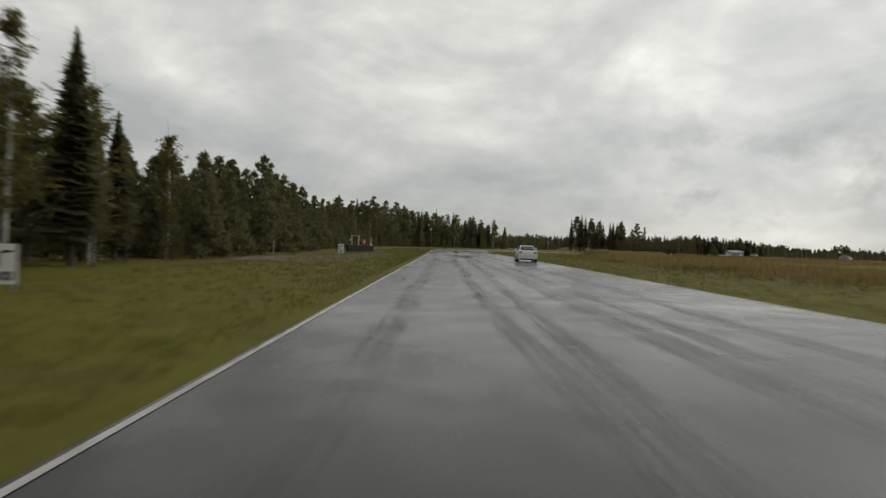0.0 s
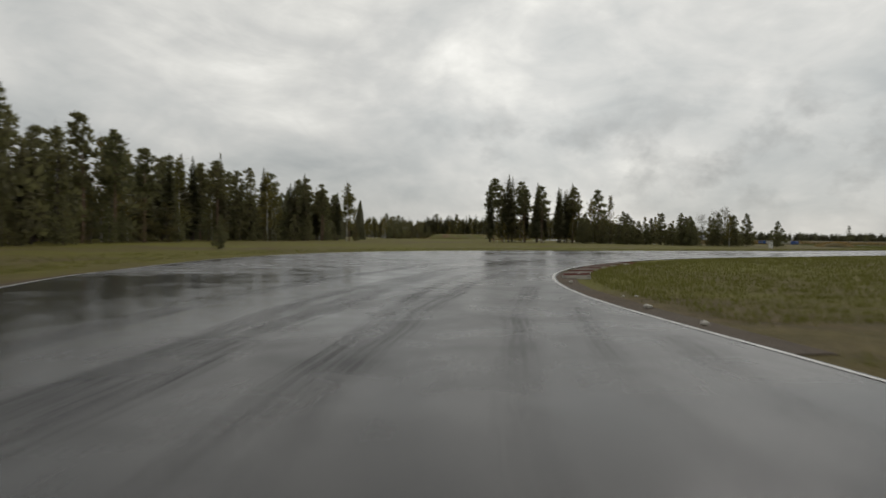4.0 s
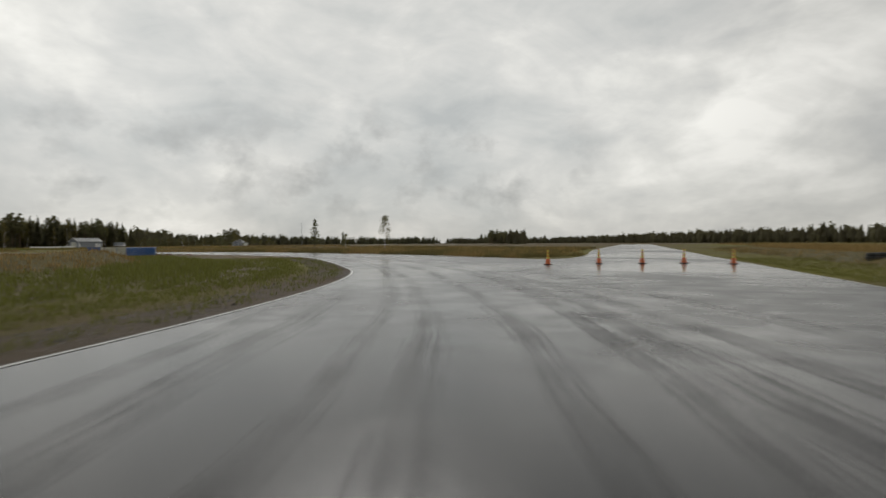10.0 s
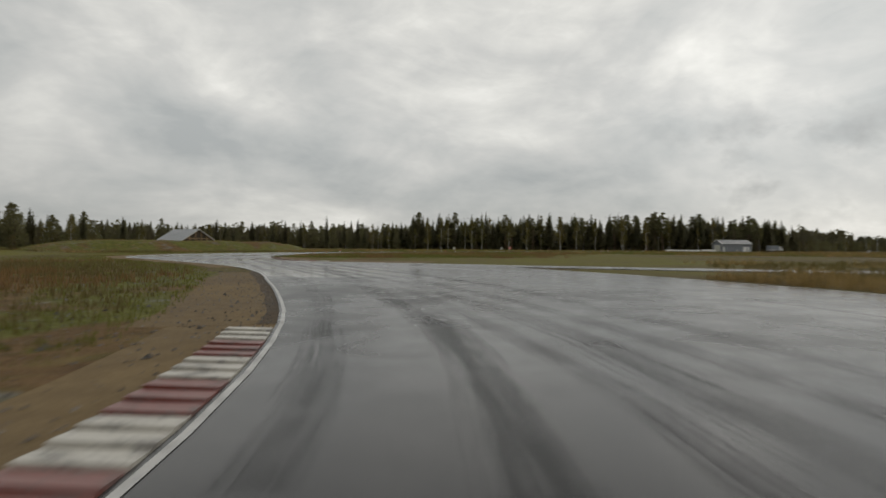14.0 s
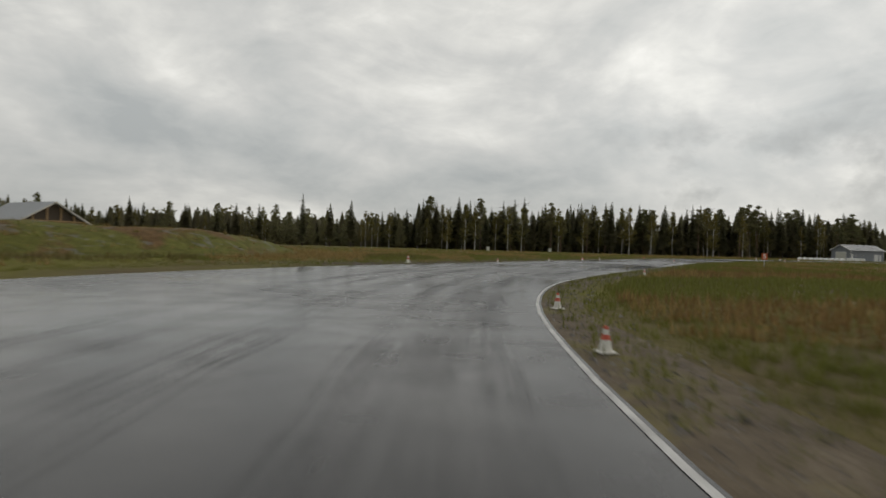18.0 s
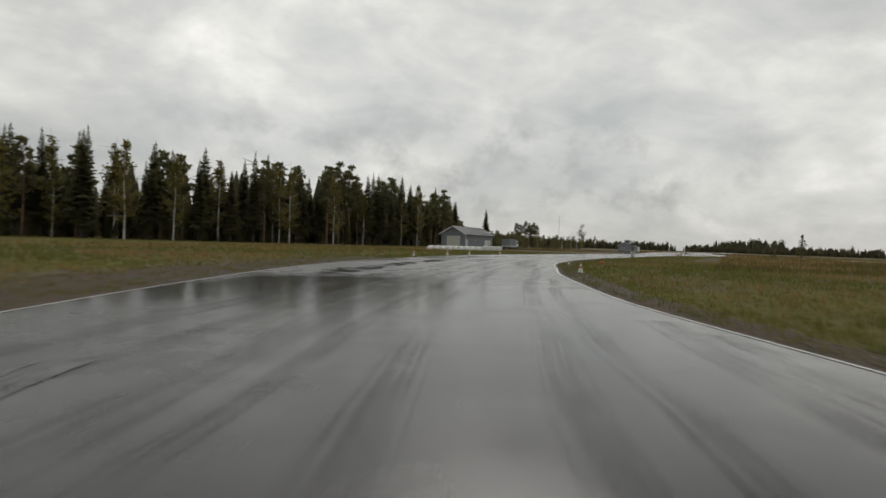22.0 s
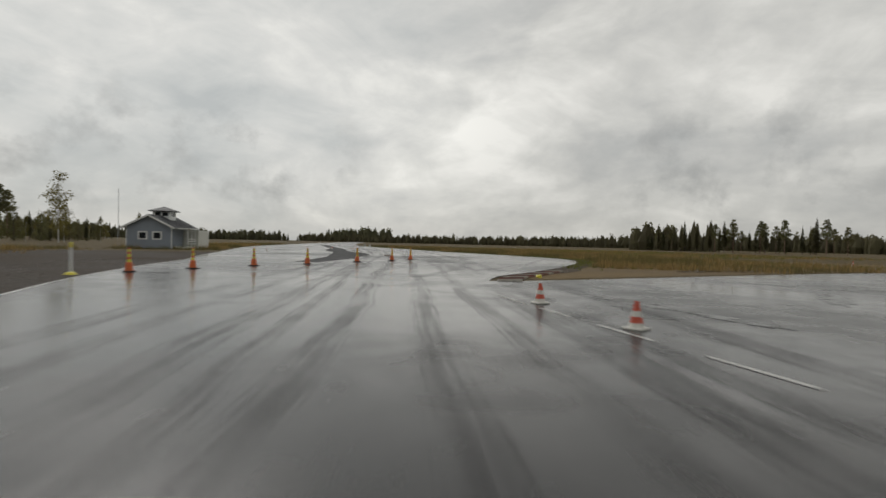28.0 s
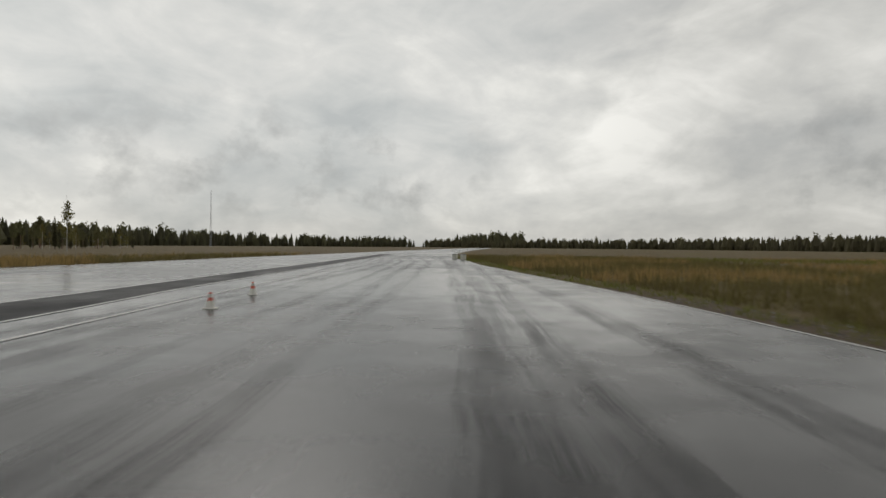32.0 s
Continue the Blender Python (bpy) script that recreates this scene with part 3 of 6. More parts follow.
patch("bare_ground", [Vector((x, y, 0)) for x, y in ((108, 184.6), (113, 188.5), (121, 192.5), (129, 197.6), (136, 205), (141, 212), (144.6, 219), (146, 227), (146.6, 236), (147.6, 240.4), (142, 239.4), (137, 234), (131, 224), (122, 213), (112, 201), (106, 192))],
      BARE_SOIL, "bare trampled soil with thin grass", "ground")
patch("bare_ground", ragged(stretch(rim_c, (140, 296), (129.2, 313)), -6.0, -12.0, 45, 0.8), BARE_SOIL, "bare trampled soil with thin grass", "ground")
patch("bare_ground", ragged(stretch(LEFT_EDGE, (294, 482), (345, 505)), 0.0, 3.5, 47, 0.7), DARK_DIRT, "muddy strip with thin grass beside the lot", "ground", -0.0045)
patch("bare_ground", ragged(stretch(LEFT_EDGE, (120, 354), (190, 442)), 3.0, 6.0, 46, 0.8), BARE_SOIL, "muddy verge with thin grass", "ground")
for k, (line, off) in enumerate(((stretch(rim_b, (157, 204), (163, 273)), 2.6), (stretch(rim_b, (157, 204), (166, 266)), 5.4))):
    tagged(ribbon("tar_seam", line, off - 0.035, off + 0.035, 0.0018 + 0.0002 * k, SEAM), "dark worn seam between paved lanes", "road marking", kind="structure")

# fresh dark asphalt wedge between the circuit and the old runway, its white lines
band_right = curve_points([(347, 497.6), (356, 498.4), (363.5, 499.8), (367.8, 500.6), (373.9, 502.8), (380, 506), (386, 509.2), (396, 513), (406, 516.8), (411, 519.2), (416, 521.6), (440, 531.8), (480, 549)], 1.5)
band_left = curve_points([(347, 499), (358, 501.4), (365.9, 504.1), (373.5, 506.6), (380, 509.4), (388, 513.2), (396, 516), (409, 520.6), (420, 525.4), (441, 534.4), (480, 551.4)], 1.5)
tagged(slab("dark_asphalt", band_right + band_left[::-1], 0.006, 0.02, DARK_ASPHALT), "fresh black asphalt wedge between two white lines", "road", kind="structure")
runway_line = curve_points([(366.3, 497.9), (370.6, 499.1), (375.7, 501), (381, 503.9), (386, 506.7), (396, 511), (405, 515), (416, 520), (440, 530.4), (480, 547.5)], 1.5)
for line, side in ((runway_line, -1), (band_right[8:], 1), (band_left[6:], 1)):
    tagged(ribbon("edge_line", line, 0.02 * side, 0.12 * side, 0.008, LINE), "worn white line beside fresh asphalt", "road marking", kind="structure")


def dashes(marks, long, gap, wide=0.12):
    line, k = curve_points(marks, 0.5), 0
    n, m = int(long / 0.5), int(gap / 0.5)
    while k + n < len(line):
        tagged(ribbon("lane_dash", line[k:k + n + 1], -wide / 2, wide / 2, 0.006, LINE), "short worn white dash", "road marking", "dashes of the side lines", "structure")
        k += n + m


dashes([(300, 472.8), (306, 475.5), (314, 478.9), (320.9, 481.9), (327.6, 484.8), (331, 486.1)], 1.5, 1.0, 0.09)
dashes([(40, 169.4), (55, 171.3), (80, 175)], 3.0, 4.5, 0.16)

# darker wheel lines where cars run, thinner water than beside them
RUN = [(0.2, -60), (0.3, 30), (0.5, 94), (4, 120), (13, 138.5), (25, 150), (39.5, 157.4), (60, 161.4), (85.5, 166), (110, 175.4), (129.8, 189.7), (145.4, 208), (153.6, 228.4), (154.7, 247.8), (150, 265), (140.9, 281.3),
       (131.6, 300.3), (126.6, 322.5), (128.5, 346), (137.5, 369.3), (149, 390.5), (164.2, 409), (183, 425), (205, 439.5), (233.4, 454), (264.3, 467.4), (291.6, 477.8), (315, 484.5), (337, 490.12), (359, 495.6), (381, 501.9), (404, 510.4), (440, 525.4), (480, 543), (640, 598)]
run_line = curve_points(RUN, 1.5)
ROAD_RIM = np.array([(q.x, q.y) for q in LEFT_EDGE + right_rim[::-1]])


def on_asphalt(p):
    a, b = ROAD_RIM, np.roll(ROAD_RIM, -1, 0)
    rise = np.where(a[:, 1] == b[:, 1], 1e-9, b[:, 1] - a[:, 1])
    return bool(np.sum(((a[:, 1] > p.y) != (b[:, 1] > p.y)) & (p.x < a[:, 0] + (p.y - a[:, 1]) * (b[:, 0] - a[:, 0]) / rise)) % 2)


for k, (a, wide) in enumerate(((0.75, 0.7), (-0.75, 0.65), (1.7, 0.5), (2.6, 0.9), (3.6, 0.6), (4.9, 0.8), (-1.8, 0.6), (-2.7, 1.0), (-3.8, 0.7), (-5.0, 0.9))):
    rnd = random.Random(k)
    sway, drift = [], 0.0
    for p in run_line:
        drift = 0.97 * drift + rnd.uniform(-0.09, 0.09)
        sway.append(drift)
    left = sides_of(run_line)
    line = [p + s * (a + d) for p, s, d in zip(run_line, left, sway)]
    inside = [j for j, p in enumerate(line) if on_asphalt(p) and min((p - q).length for q in LEFT_EDGE) > 0.8 and min((p - q).length for rim in RIGHT_EDGES for q in rim) > 0.8]
    runs, begun = [], 0
    for j in range(1, len(inside) + 1):
        if j == len(inside) or inside[j] != inside[j - 1] + 1:
            runs.append(inside[begun:j])
            begun = j
    lines = [[line[j] for j in r] for r in runs if len(r) > 8]
    for piece in lines:
        tagged(ribbon("wheel_line", piece, -wide / 2, wide / 2, 0.0025 + 0.0004 * k, TRACK), "dull dark wheel line on the wet asphalt", "road marking", kind="structure")


# broad dull arcs where tyres cut through the bends
for k, (marks, wide) in enumerate((([(376, 495), (365.3, 491.3), (355, 489.5), (347.8, 488.9), (342.5, 488.64), (336, 489.08)], 0.9), ([(372, 484), (354.4, 485.3), (348.5, 486.3), (342.7, 487.51)], 0.7),
                                   ([(160.5, 240), (157.2, 235.3), (153.6, 224.6), (150.6, 217.4), (148.2, 212.8), (144.2, 207.2)], 1.5), ([(160.4, 230), (157.5, 224.8), (153.9, 217.7), (151, 211.7)], 0.3),
                                   ([(165, 230), (161.4, 224.4), (157.2, 217.3), (153.9, 212.1)], 0.3), ([(126.4, 322), (126.6, 330), (127.4, 337), (128.6, 342.5), (131.6, 349.6), (140.7, 367.1)], 1.6),
                                   ([(143, 285), (150.4, 267), (153.6, 258.6), (154.9, 252), (155.4, 245)], 0.9), ([(391.5, 504.7), (379.1, 499.7), (369.9, 497.2), (364.2, 496), (356, 493.4)], 0.9))):
    tagged(ribbon("wheel_line", curve_points(marks, 1.0), -wide / 2, wide / 2, 0.0068 + 0.0001 * k, TRACK), "broad dull wheel arc on the wet asphalt", "road marking", kind="structure")


def puddle(x, y, long, wide, turn, seed):
    rnd = random.Random(seed)
    outline = []
    for k in range(26):
        a = 2 * math.pi * k / 26
        r = rnd.uniform(0.6, 1.1)
        outline.append(Matrix.Rotation(radians(turn), 3, "Z") @ Vector((long * r * math.cos(a), wide * r * math.sin(a), 0)) + Vector((x, y, 0)))
    tagged(slab("puddle", curve_points(outline, 0.3, True), 0.0085, 0.03, PUDDLE), "shallow puddle of rainwater on the asphalt", "puddle", "puddles on the asphalt", "structure")


for k, (x, y, long, wide, turn) in enumerate(((2.3, 60, 5.5, 0.6, 90), (2.1, 91, 8, 0.55, 90), (-1.7, 81, 5, 0.36, 90), (-1.0, 95, 9, 0.5, 87), (0.2, 89, 4, 0.3, 87), (6.9, 85.5, 3.6, 0.4, 97), (141.6, 366.4, 5.5, 0.8, 58), (150.4, 382, 7, 0.45, 60), (209.8, 449.6, 4, 0.7, 30),
                                              (1.3, 62, 3, 0.3, 90), (150, 393, 4, 0.5, 55), (146, 388, 3.5, 0.35, 58), (155, 401, 5, 0.5, 52), (162, 412, 5, 0.6, 48),
                                              (178, 429.5, 5, 0.8, 38), (184, 434, 4, 0.6, 38), (190, 438, 4, 0.7, 36), (200, 445, 5, 0.6, 30), (352, 472.4, 6, 1.2, -50), (362, 460.4, 8, 1.5, -55), (338, 472.36, 4, 0.8, -45), (326, 474, 3.5, 0.6, -30), (328.9, 482.4, 1.6, 0.35, 25), (326.2, 481, 1.4, 0.3, 25), (332, 476.6, 2.2, 0.4, -20),
                                              (340, 496.04, 3, 0.5, 10), (349, 499.9, 3.2, 0.6, 20), (366, 509.4, 5, 0.9, 25), (384, 517.4, 6, 0.9, 22), (372, 497.8, 2.6, 0.4, 20))):
    puddle(x, y, long, wide, turn, k)

# ---- trees ----
def crown_bm(kind, tall, pieces, seed):
    """Many small needle sprays or leaves; the outline is ragged and has gaps."""
    rnd = random.Random(seed)
    bm = bmesh.new()
    up = Vector((0, 0, 1))

    def kite(at, way, side, long, wide, sag=0.0):
        """A leaf-shaped spray with a fold along its middle."""
        mid = at + way * long * 0.45
        drop = up * -sag * wide
        bm.faces.new([bm.verts.new(q) for q in (at, mid + side * wide + drop, at + way * long, mid - side * wide + drop)])

    def spike(at, way, side, long, wide):
        bm.faces.new([bm.verts.new(q) for q in (at - side * wide, at + side * wide, at + way * long)])

    def loose():
        return Vector((rnd.gauss(0, 1), rnd.gauss(0, 1), rnd.gauss(0, 1))).normalized()

    def tuft(middle, r, count, size, rise=0.35, flat_=0.6):
        """A clump of sprays round a branch end."""
        for _ in range(count):
            d = loose()
            at = middle + Vector((d.x, d.y, d.z * flat_)) * r * rnd.uniform(0.25, 1.0)
            way = (d * 0.7 + loose() * 0.5 + up * rise).normalized()
            side = way.cross(loose()).normalized()
            kite(at, way, side, size * rnd.uniform(0.8, 1.5), size * rnd.uniform(0.22, 0.4), 0.2)

    if kind == "spruce":
        # drooping boughs all the way up, each a fan with hanging twigs
        boughs = max(30, int(pieces * (0.36 if pieces > 100 else 0.8)))
        low = rnd.uniform(0.08, 0.22) if pieces > 400 else rnd.uniform(0.0, 0.06)
        lop = [rnd.uniform(0.68, 1.22) for _ in range(12)]
        slim = rnd.uniform(0.13, 0.175)
        for k in range(boughs):
            a = (k + rnd.random()) / boughs
            a = a ** 0.9
            z = tall * (low + (0.985 - low) * a)
            turn = k * 2.4 + rnd.gauss(0, 0.3)
            reach = tall * slim * ((1.0 - a) ** 0.82 * min(1.0, 0.55 + a * 4) + 0.035 * (1 - a) + 0.006) * lop[int(k * 0.37) % 12] * rnd.uniform(0.62, 1.12)
            out = Vector((math.cos(turn), math.sin(turn), 0))
            side = Vector((-out.y, out.x, 0))
            way = (out + up * (-0.42 + 0.75 * a + rnd.gauss(0, 0.1))).normalized()
            foot = up * z
            kite(foot, way, side, reach, reach * rnd.uniform(0.34, 0.52) * (2.0 if pieces < 100 else 1.2), 0.45)
            twigs = 5 if pieces > 2000 else (3 if pieces > 400 else (2 if pieces > 100 else 1))
            for j in range(twigs):
                b = rnd.uniform(0.3, 1.0)
                spread = (out * rnd.uniform(0.35, 0.9) + side * rnd.uniform(-1, 1) - up * rnd.uniform(0.15, 0.85) * (1.1 - a)).normalized()
                spike(foot + way * reach * b * 0.95, spread, side.cross(spread).normalized() if j % 2 else out, reach * rnd.uniform(0.24, 0.48), reach * rnd.uniform(0.05, 0.11))
        for side in (Vector((1, 0, 0)), Vector((0, 1, 0))):
            spike(up * tall * 0.93, up, side, tall * (0.055 if pieces > 100 else 0.03), tall * (0.006 if pieces > 100 else 0.02))
    elif kind == "pine":
        # a long bare trunk under rounded clumps of needles on crooked limbs
        clumps = 20 if pieces > 400 else (13 if pieces > 100 else 9)
        low = rnd.uniform(0.4, 0.58)
        each = max(3, int(pieces / clumps * (0.75 if pieces > 100 else 1.0)))
        size = tall * (0.036 if pieces > 2000 else (0.046 if pieces > 400 else (0.06 if pieces > 100 else 0.085)))
        for k in range(clumps):
            a = (k + rnd.random() * 0.8) / clumps
            turn = k * 2.4 + rnd.gauss(0, 0.4)
            reach = tall * (0.13 * (1 - a) ** 0.75 * (0.55 + min(a * 2.2, 0.5)) + 0.008) * rnd.uniform(0.5, 1.2)
            middle = Vector((math.cos(turn) * reach, math.sin(turn) * reach, tall * (low + (0.96 - low) * a + rnd.gauss(0, 0.012))))
            tuft(middle, tall * (0.06 - 0.034 * a) * rnd.uniform(0.75, 1.2), each, size * (1.1 - 0.4 * a), 0.45, 0.5)
    elif kind == "tiers":
        # a slim lone conifer: loose short boughs, the sky showing between them
        for k in range(46):
            a = (k + rnd.random()) / 46
            turn = k * 2.4 + rnd.gauss(0, 0.4)
            reach = tall * (0.185 * (1 - a) ** 0.85 + 0.016) * rnd.choice((0.35, 0.6, 0.85, 1.0, 1.1))
            out = Vector((math.cos(turn), math.sin(turn), rnd.uniform(0.1, 0.45)))
            foot = up * tall * (0.2 + 0.76 * a)
            for b in (0.35, 0.7, 1.0):
                tuft(foot + out * reach * b, tall * 0.018 * (1.3 - 0.5 * a), 7, tall * 0.032 * (1.2 - 0.4 * a), 0.5)
        tuft(up * tall * 0.965, tall * 0.012, 8, tall * 0.03, 1.5)
    elif kind == "young":
        # a bushy pine: clumps down to the ground, upright shoots at their ends, an open uneven top
        clumps = 40 if pieces > 400 else 22
        each = max(5, int(pieces / clumps * 0.55))
        size = tall * (0.042 if pieces > 2000 else 0.055)
        lop = [rnd.uniform(0.7, 1.25) for _ in range(7)]
        for k in range(clumps):
            a = ((k + rnd.random()) / clumps) ** 1.12
            turn = k * 2.4 + rnd.gauss(0, 0.35)
            reach = tall * (0.285 * (1 - a) ** 0.72 * (0.75 + min(a, 0.25)) + 0.004) * rnd.uniform(0.35, 1.15) * lop[int(turn / 0.9) % 7]
            middle = Vector((math.cos(turn) * reach, math.sin(turn) * reach, tall * (0.05 + 0.87 * a + rnd.gauss(0, 0.012))))
            tuft(middle, tall * (0.075 - 0.048 * a) * rnd.uniform(0.8, 1.2), each, size * (1.15 - 0.45 * a), 0.55, 0.75)
            for _ in range(3 if pieces > 2000 else 1):
                foot = middle + loose() * tall * 0.03 * (1.1 - a)
                spike(foot, (up + loose() * 0.22).normalized(), loose().cross(up).normalized(), tall * rnd.uniform(0.04, 0.085), tall * 0.006)
        for side in (Vector((1, 0, 0)), Vector((0, 1, 0))):
            spike(up * tall * 0.88, up, side, tall * 0.1, tall * 0.009)
        tuft(up * tall * 0.92, tall * 0.018, each // 2 + 3, size * 0.7, 0.9)
    elif kind == "birch":
        # steep fine branches narrowing to a wispy top
        limbs = [(rnd.random() ** 0.85, rnd.uniform(0, 6.28), rnd.uniform(0.5, 1.2)) for _ in range(46)]

        def limb(a, lean):
            return tall * (0.21 * (1.0 - a) ** 0.8 * (0.6 + min(a, 0.4)) + 0.016) * lean
        for a, turn, lean in limbs:
            out = Vector((math.cos(turn), math.sin(turn), 0.5 + 0.8 * a)).normalized()
            spike(up * tall * (0.16 + 0.72 * a), out, up.cross(out).normalized(), limb(a, lean) * 1.15, tall * 0.0028)
        small = tall * 0.0105 * max(1.0, (2600 / pieces) ** 0.45)
        for k in range(pieces):
            a, turn, lean = rnd.choice(limbs)
            out = Vector((math.cos(turn), math.sin(turn), 0.5 + 0.8 * a)).normalized()
            at = up * tall * (0.16 + 0.72 * a) + out * limb(a, lean) * rnd.uniform(0.15, 1.2) + loose() * tall * 0.016 - up * tall * rnd.random() ** 2 * 0.03
            way = loose()
            kite(at, way, way.cross(loose()).normalized(), small * rnd.uniform(1.0, 1.9), small * rnd.uniform(0.4, 0.65), 0.2)
    else:
        low, wide, form = (0.2, 0.19, 0.8) if kind == "thin" else (0.06, 0.3, 0.7)
        lobes = []
        for k in range(18):
            a = rnd.uniform(0, 1)
            turn = rnd.uniform(0, 6.28)
            r = tall * wide * (1 - abs(2 * a - 0.7) ** 2 * 0.45) * rnd.uniform(0.2, 0.85)
            lobes.append((Vector((r * math.cos(turn), r * math.sin(turn), tall * (low + (1 - low) * a * 0.93))), tall * wide * rnd.uniform(0.28, 0.55)))
        lobes.append((Vector((0, 0, tall * 0.93)), tall * wide * 0.4))
        size = tall * (0.015 if pieces > 2000 else 0.02) * (900 / max(pieces, 20)) ** 0.4
        for k in range(pieces):
            middle, r = rnd.choice(lobes)
            d = Vector((rnd.gauss(0, 1), rnd.gauss(0, 1), rnd.gauss(0, form))).normalized()
            way = (d + loose() * 0.9).normalized()
            kite(middle + d * r * rnd.uniform(0.3, 1.05), way, way.cross(loose()).normalized(), size * rnd.uniform(1.0, 2.0), size * rnd.uniform(0.35, 0.7) * (2.8 if pieces < 200 else 1), 0.1)
    if pieces <= 100:
        # far trees: a closed ragged body under the sprays
        body = ((0.0, 0.15), (0.3, 0.13), (0.62, 0.075), (0.9, 0.02)) if kind == "spruce" else ((0.0, 0.2), (0.3, 0.27), (0.65, 0.22), (0.9, 0.08))
        rings = [[bm.verts.new((r * tall * f * math.cos(t), r * tall * f * math.sin(t), tall * (z + rnd.uniform(-0.04, 0.04) * (z > 0)))) for t, f in
                  [(j * 0.9, rnd.uniform(0.7, 1.25)) for j in range(7)]] for z, r in body]
        for lower, upper in zip(rings, rings[1:]):
            for j in range(7):
                bm.faces.new((lower[j], lower[(j + 1) % 7], upper[(j + 1) % 7], upper[j]))
        bm.faces.new(rings[-1])
    # shaded twigs in the middle of the crown
    inner = {"spruce": (0.14, 0.055, 0.8), "young": (0.06, 0.1, 0.7)}.get(kind)
    for k in range(pieces // 12 if inner else 0):
        a, turn = rnd.random(), rnd.uniform(0, 6.28)
        r = tall * inner[1] * (1.05 - a) * rnd.uniform(0.0, 1.2)
        way = loose()
        kite(Vector((r * math.cos(turn), r * math.sin(turn), tall * (inner[0] + (inner[2] - inner[0]) * a))), way, way.cross(loose()).normalized(), tall * 0.06 * (1.2 - a), tall * 0.02 * (1.2 - a))
    return bm


def trunk_bm(kind, tall, seed, limbs=10):
    rnd = random.Random(seed + 7)
    bm = bmesh.new()
    bend, r = Vector((0, 0, -0.1)), tall * {"birch": 0.009, "pine": 0.0125}.get(kind, 0.013)
    stops = [0.0, 0.25, 0.5, 0.75, 0.96]
    last = bend
    for a, b in zip(stops, stops[1:]):
        to = Vector((rnd.uniform(-0.012, 0.012) * tall, rnd.uniform(-0.012, 0.012) * tall, b * tall))
        rod(bm, last, to, r * (1.05 - a), r * (1.05 - b), 6)
        last = to
    for k in range(limbs):
        z = tall * (rnd.uniform(0.35, 0.9) if kind == "pine" else rnd.uniform(0.2, 0.85))
        turn = rnd.uniform(0, 6.28)
        long = tall * rnd.uniform(0.06, 0.15)
        rod(bm, (0, 0, z), (long * math.cos(turn), long * math.sin(turn), z + long * rnd.uniform(-0.1, 0.6)), r * 0.25, r * 0.08, 4)
    return bm


TREE_WORDS = {"spruce": ("dark green spruce with drooping branches", "spruce"), "pine": ("tall pine with a bare rusty trunk", "pine"),
              "birch": ("birch with thin yellow-green autumn leaves", "birch"), "young_pine": ("bushy young pine at the forest edge", "pine"), "lone_pine": ("lone slender pine on open ground", "pine"), "lone_birch": ("lone birch with sparse yellow-green leaves", "birch"), "shrub": ("leafy olive-brown willow bush at the forest edge", "bush")}
LEAVES = {"spruce": SPRUCE_LEAF, "pine": PINE_LEAF, "birch": BIRCH_LEAF, "young_pine": PINE_LEAF, "shrub": SHRUB_LEAF, "lone_pine": PINE_LEAF, "lone_birch": BIRCH_LEAF}
BARKS = {"spruce": BARK, "pine": PINE_BARK, "birch": BIRCH_BARK, "young_pine": BARK, "shrub": BARK, "lone_pine": BARK, "lone_birch": BIRCH_BARK}
PROTOTYPES = {}


def tree(kind, x, y, tall, fine=2, group="trees of the forest edge", z=-0.05, label=""):
    """A tree of a kind, about ten metres tall as built, scaled to its height; fine: 0 far, 1 middle, 2 near."""
    key = (kind, fine, random.randrange(4 if fine else 3))
    place = Matrix.LocRotScale((x, y, z), Euler((0, 0, random.uniform(0, 6.28))), Vector((1, 1, 1)) * tall / 10 * Vector((1, 1, 1)).length / math.sqrt(3))
    if key not in PROTOTYPES:
        shape = {"young_pine": "young", "shrub": "bush", "lone_pine": "tiers", "lone_birch": "thin"}.get(kind, kind)
        words, category = TREE_WORDS[kind]
        ob = thing({"birch": "birch_tree", "lone_birch": "birch_tree", "spruce": "spruce_tree", "shrub": "bush", "young_pine": "young_pine"}.get(kind, "pine_tree"), words, category, group)
        part("trunk", trunk_bm(kind.replace("lone_", ""), 10.0, key[2], (4, 10, 18)[fine]), BARKS[kind], ob)
        part("crown", crown_bm(shape, 10.0, int((320, 900, 2600)[fine] * {"young_pine": 1.3, "birch": 0.85, "shrub": 1.2, "pine": 1.1}.get(kind, 1.0) if "lone" not in kind else 1000), key[2] * 5 + fine), LEAVES[kind], ob)
        ob.matrix_basis = place
        PROTOTYPES[key] = ob
    else:
        source = PROTOTYPES[key]
        size = source.scale.copy()
        ob = copy_thing(source, place @ Matrix.Diagonal((1 / size.x, 1 / size.y, 1 / size.z, 1)))
    if label:
        tagged(ob, label)
    return tagged(ob, group=group)


def belt(kinds, marks, depth, gap, tall, fine=1, group="trees of the forest edge", rows=1):
    """Trees along a polyline, and further rows to its left."""
    line = curve_points(marks, gap)
    left = sides_of(line)
    for row in range(rows):
        for p, s in zip(line, left):
            q = p + s * (row * depth + random.uniform(0, depth)) + Vector((random.uniform(-0.5, 0.5) * gap, random.uniform(-0.5, 0.5) * gap, 0))
            tree(random.choice(kinds), q.x, q.y, random.uniform(*tall), fine, group)


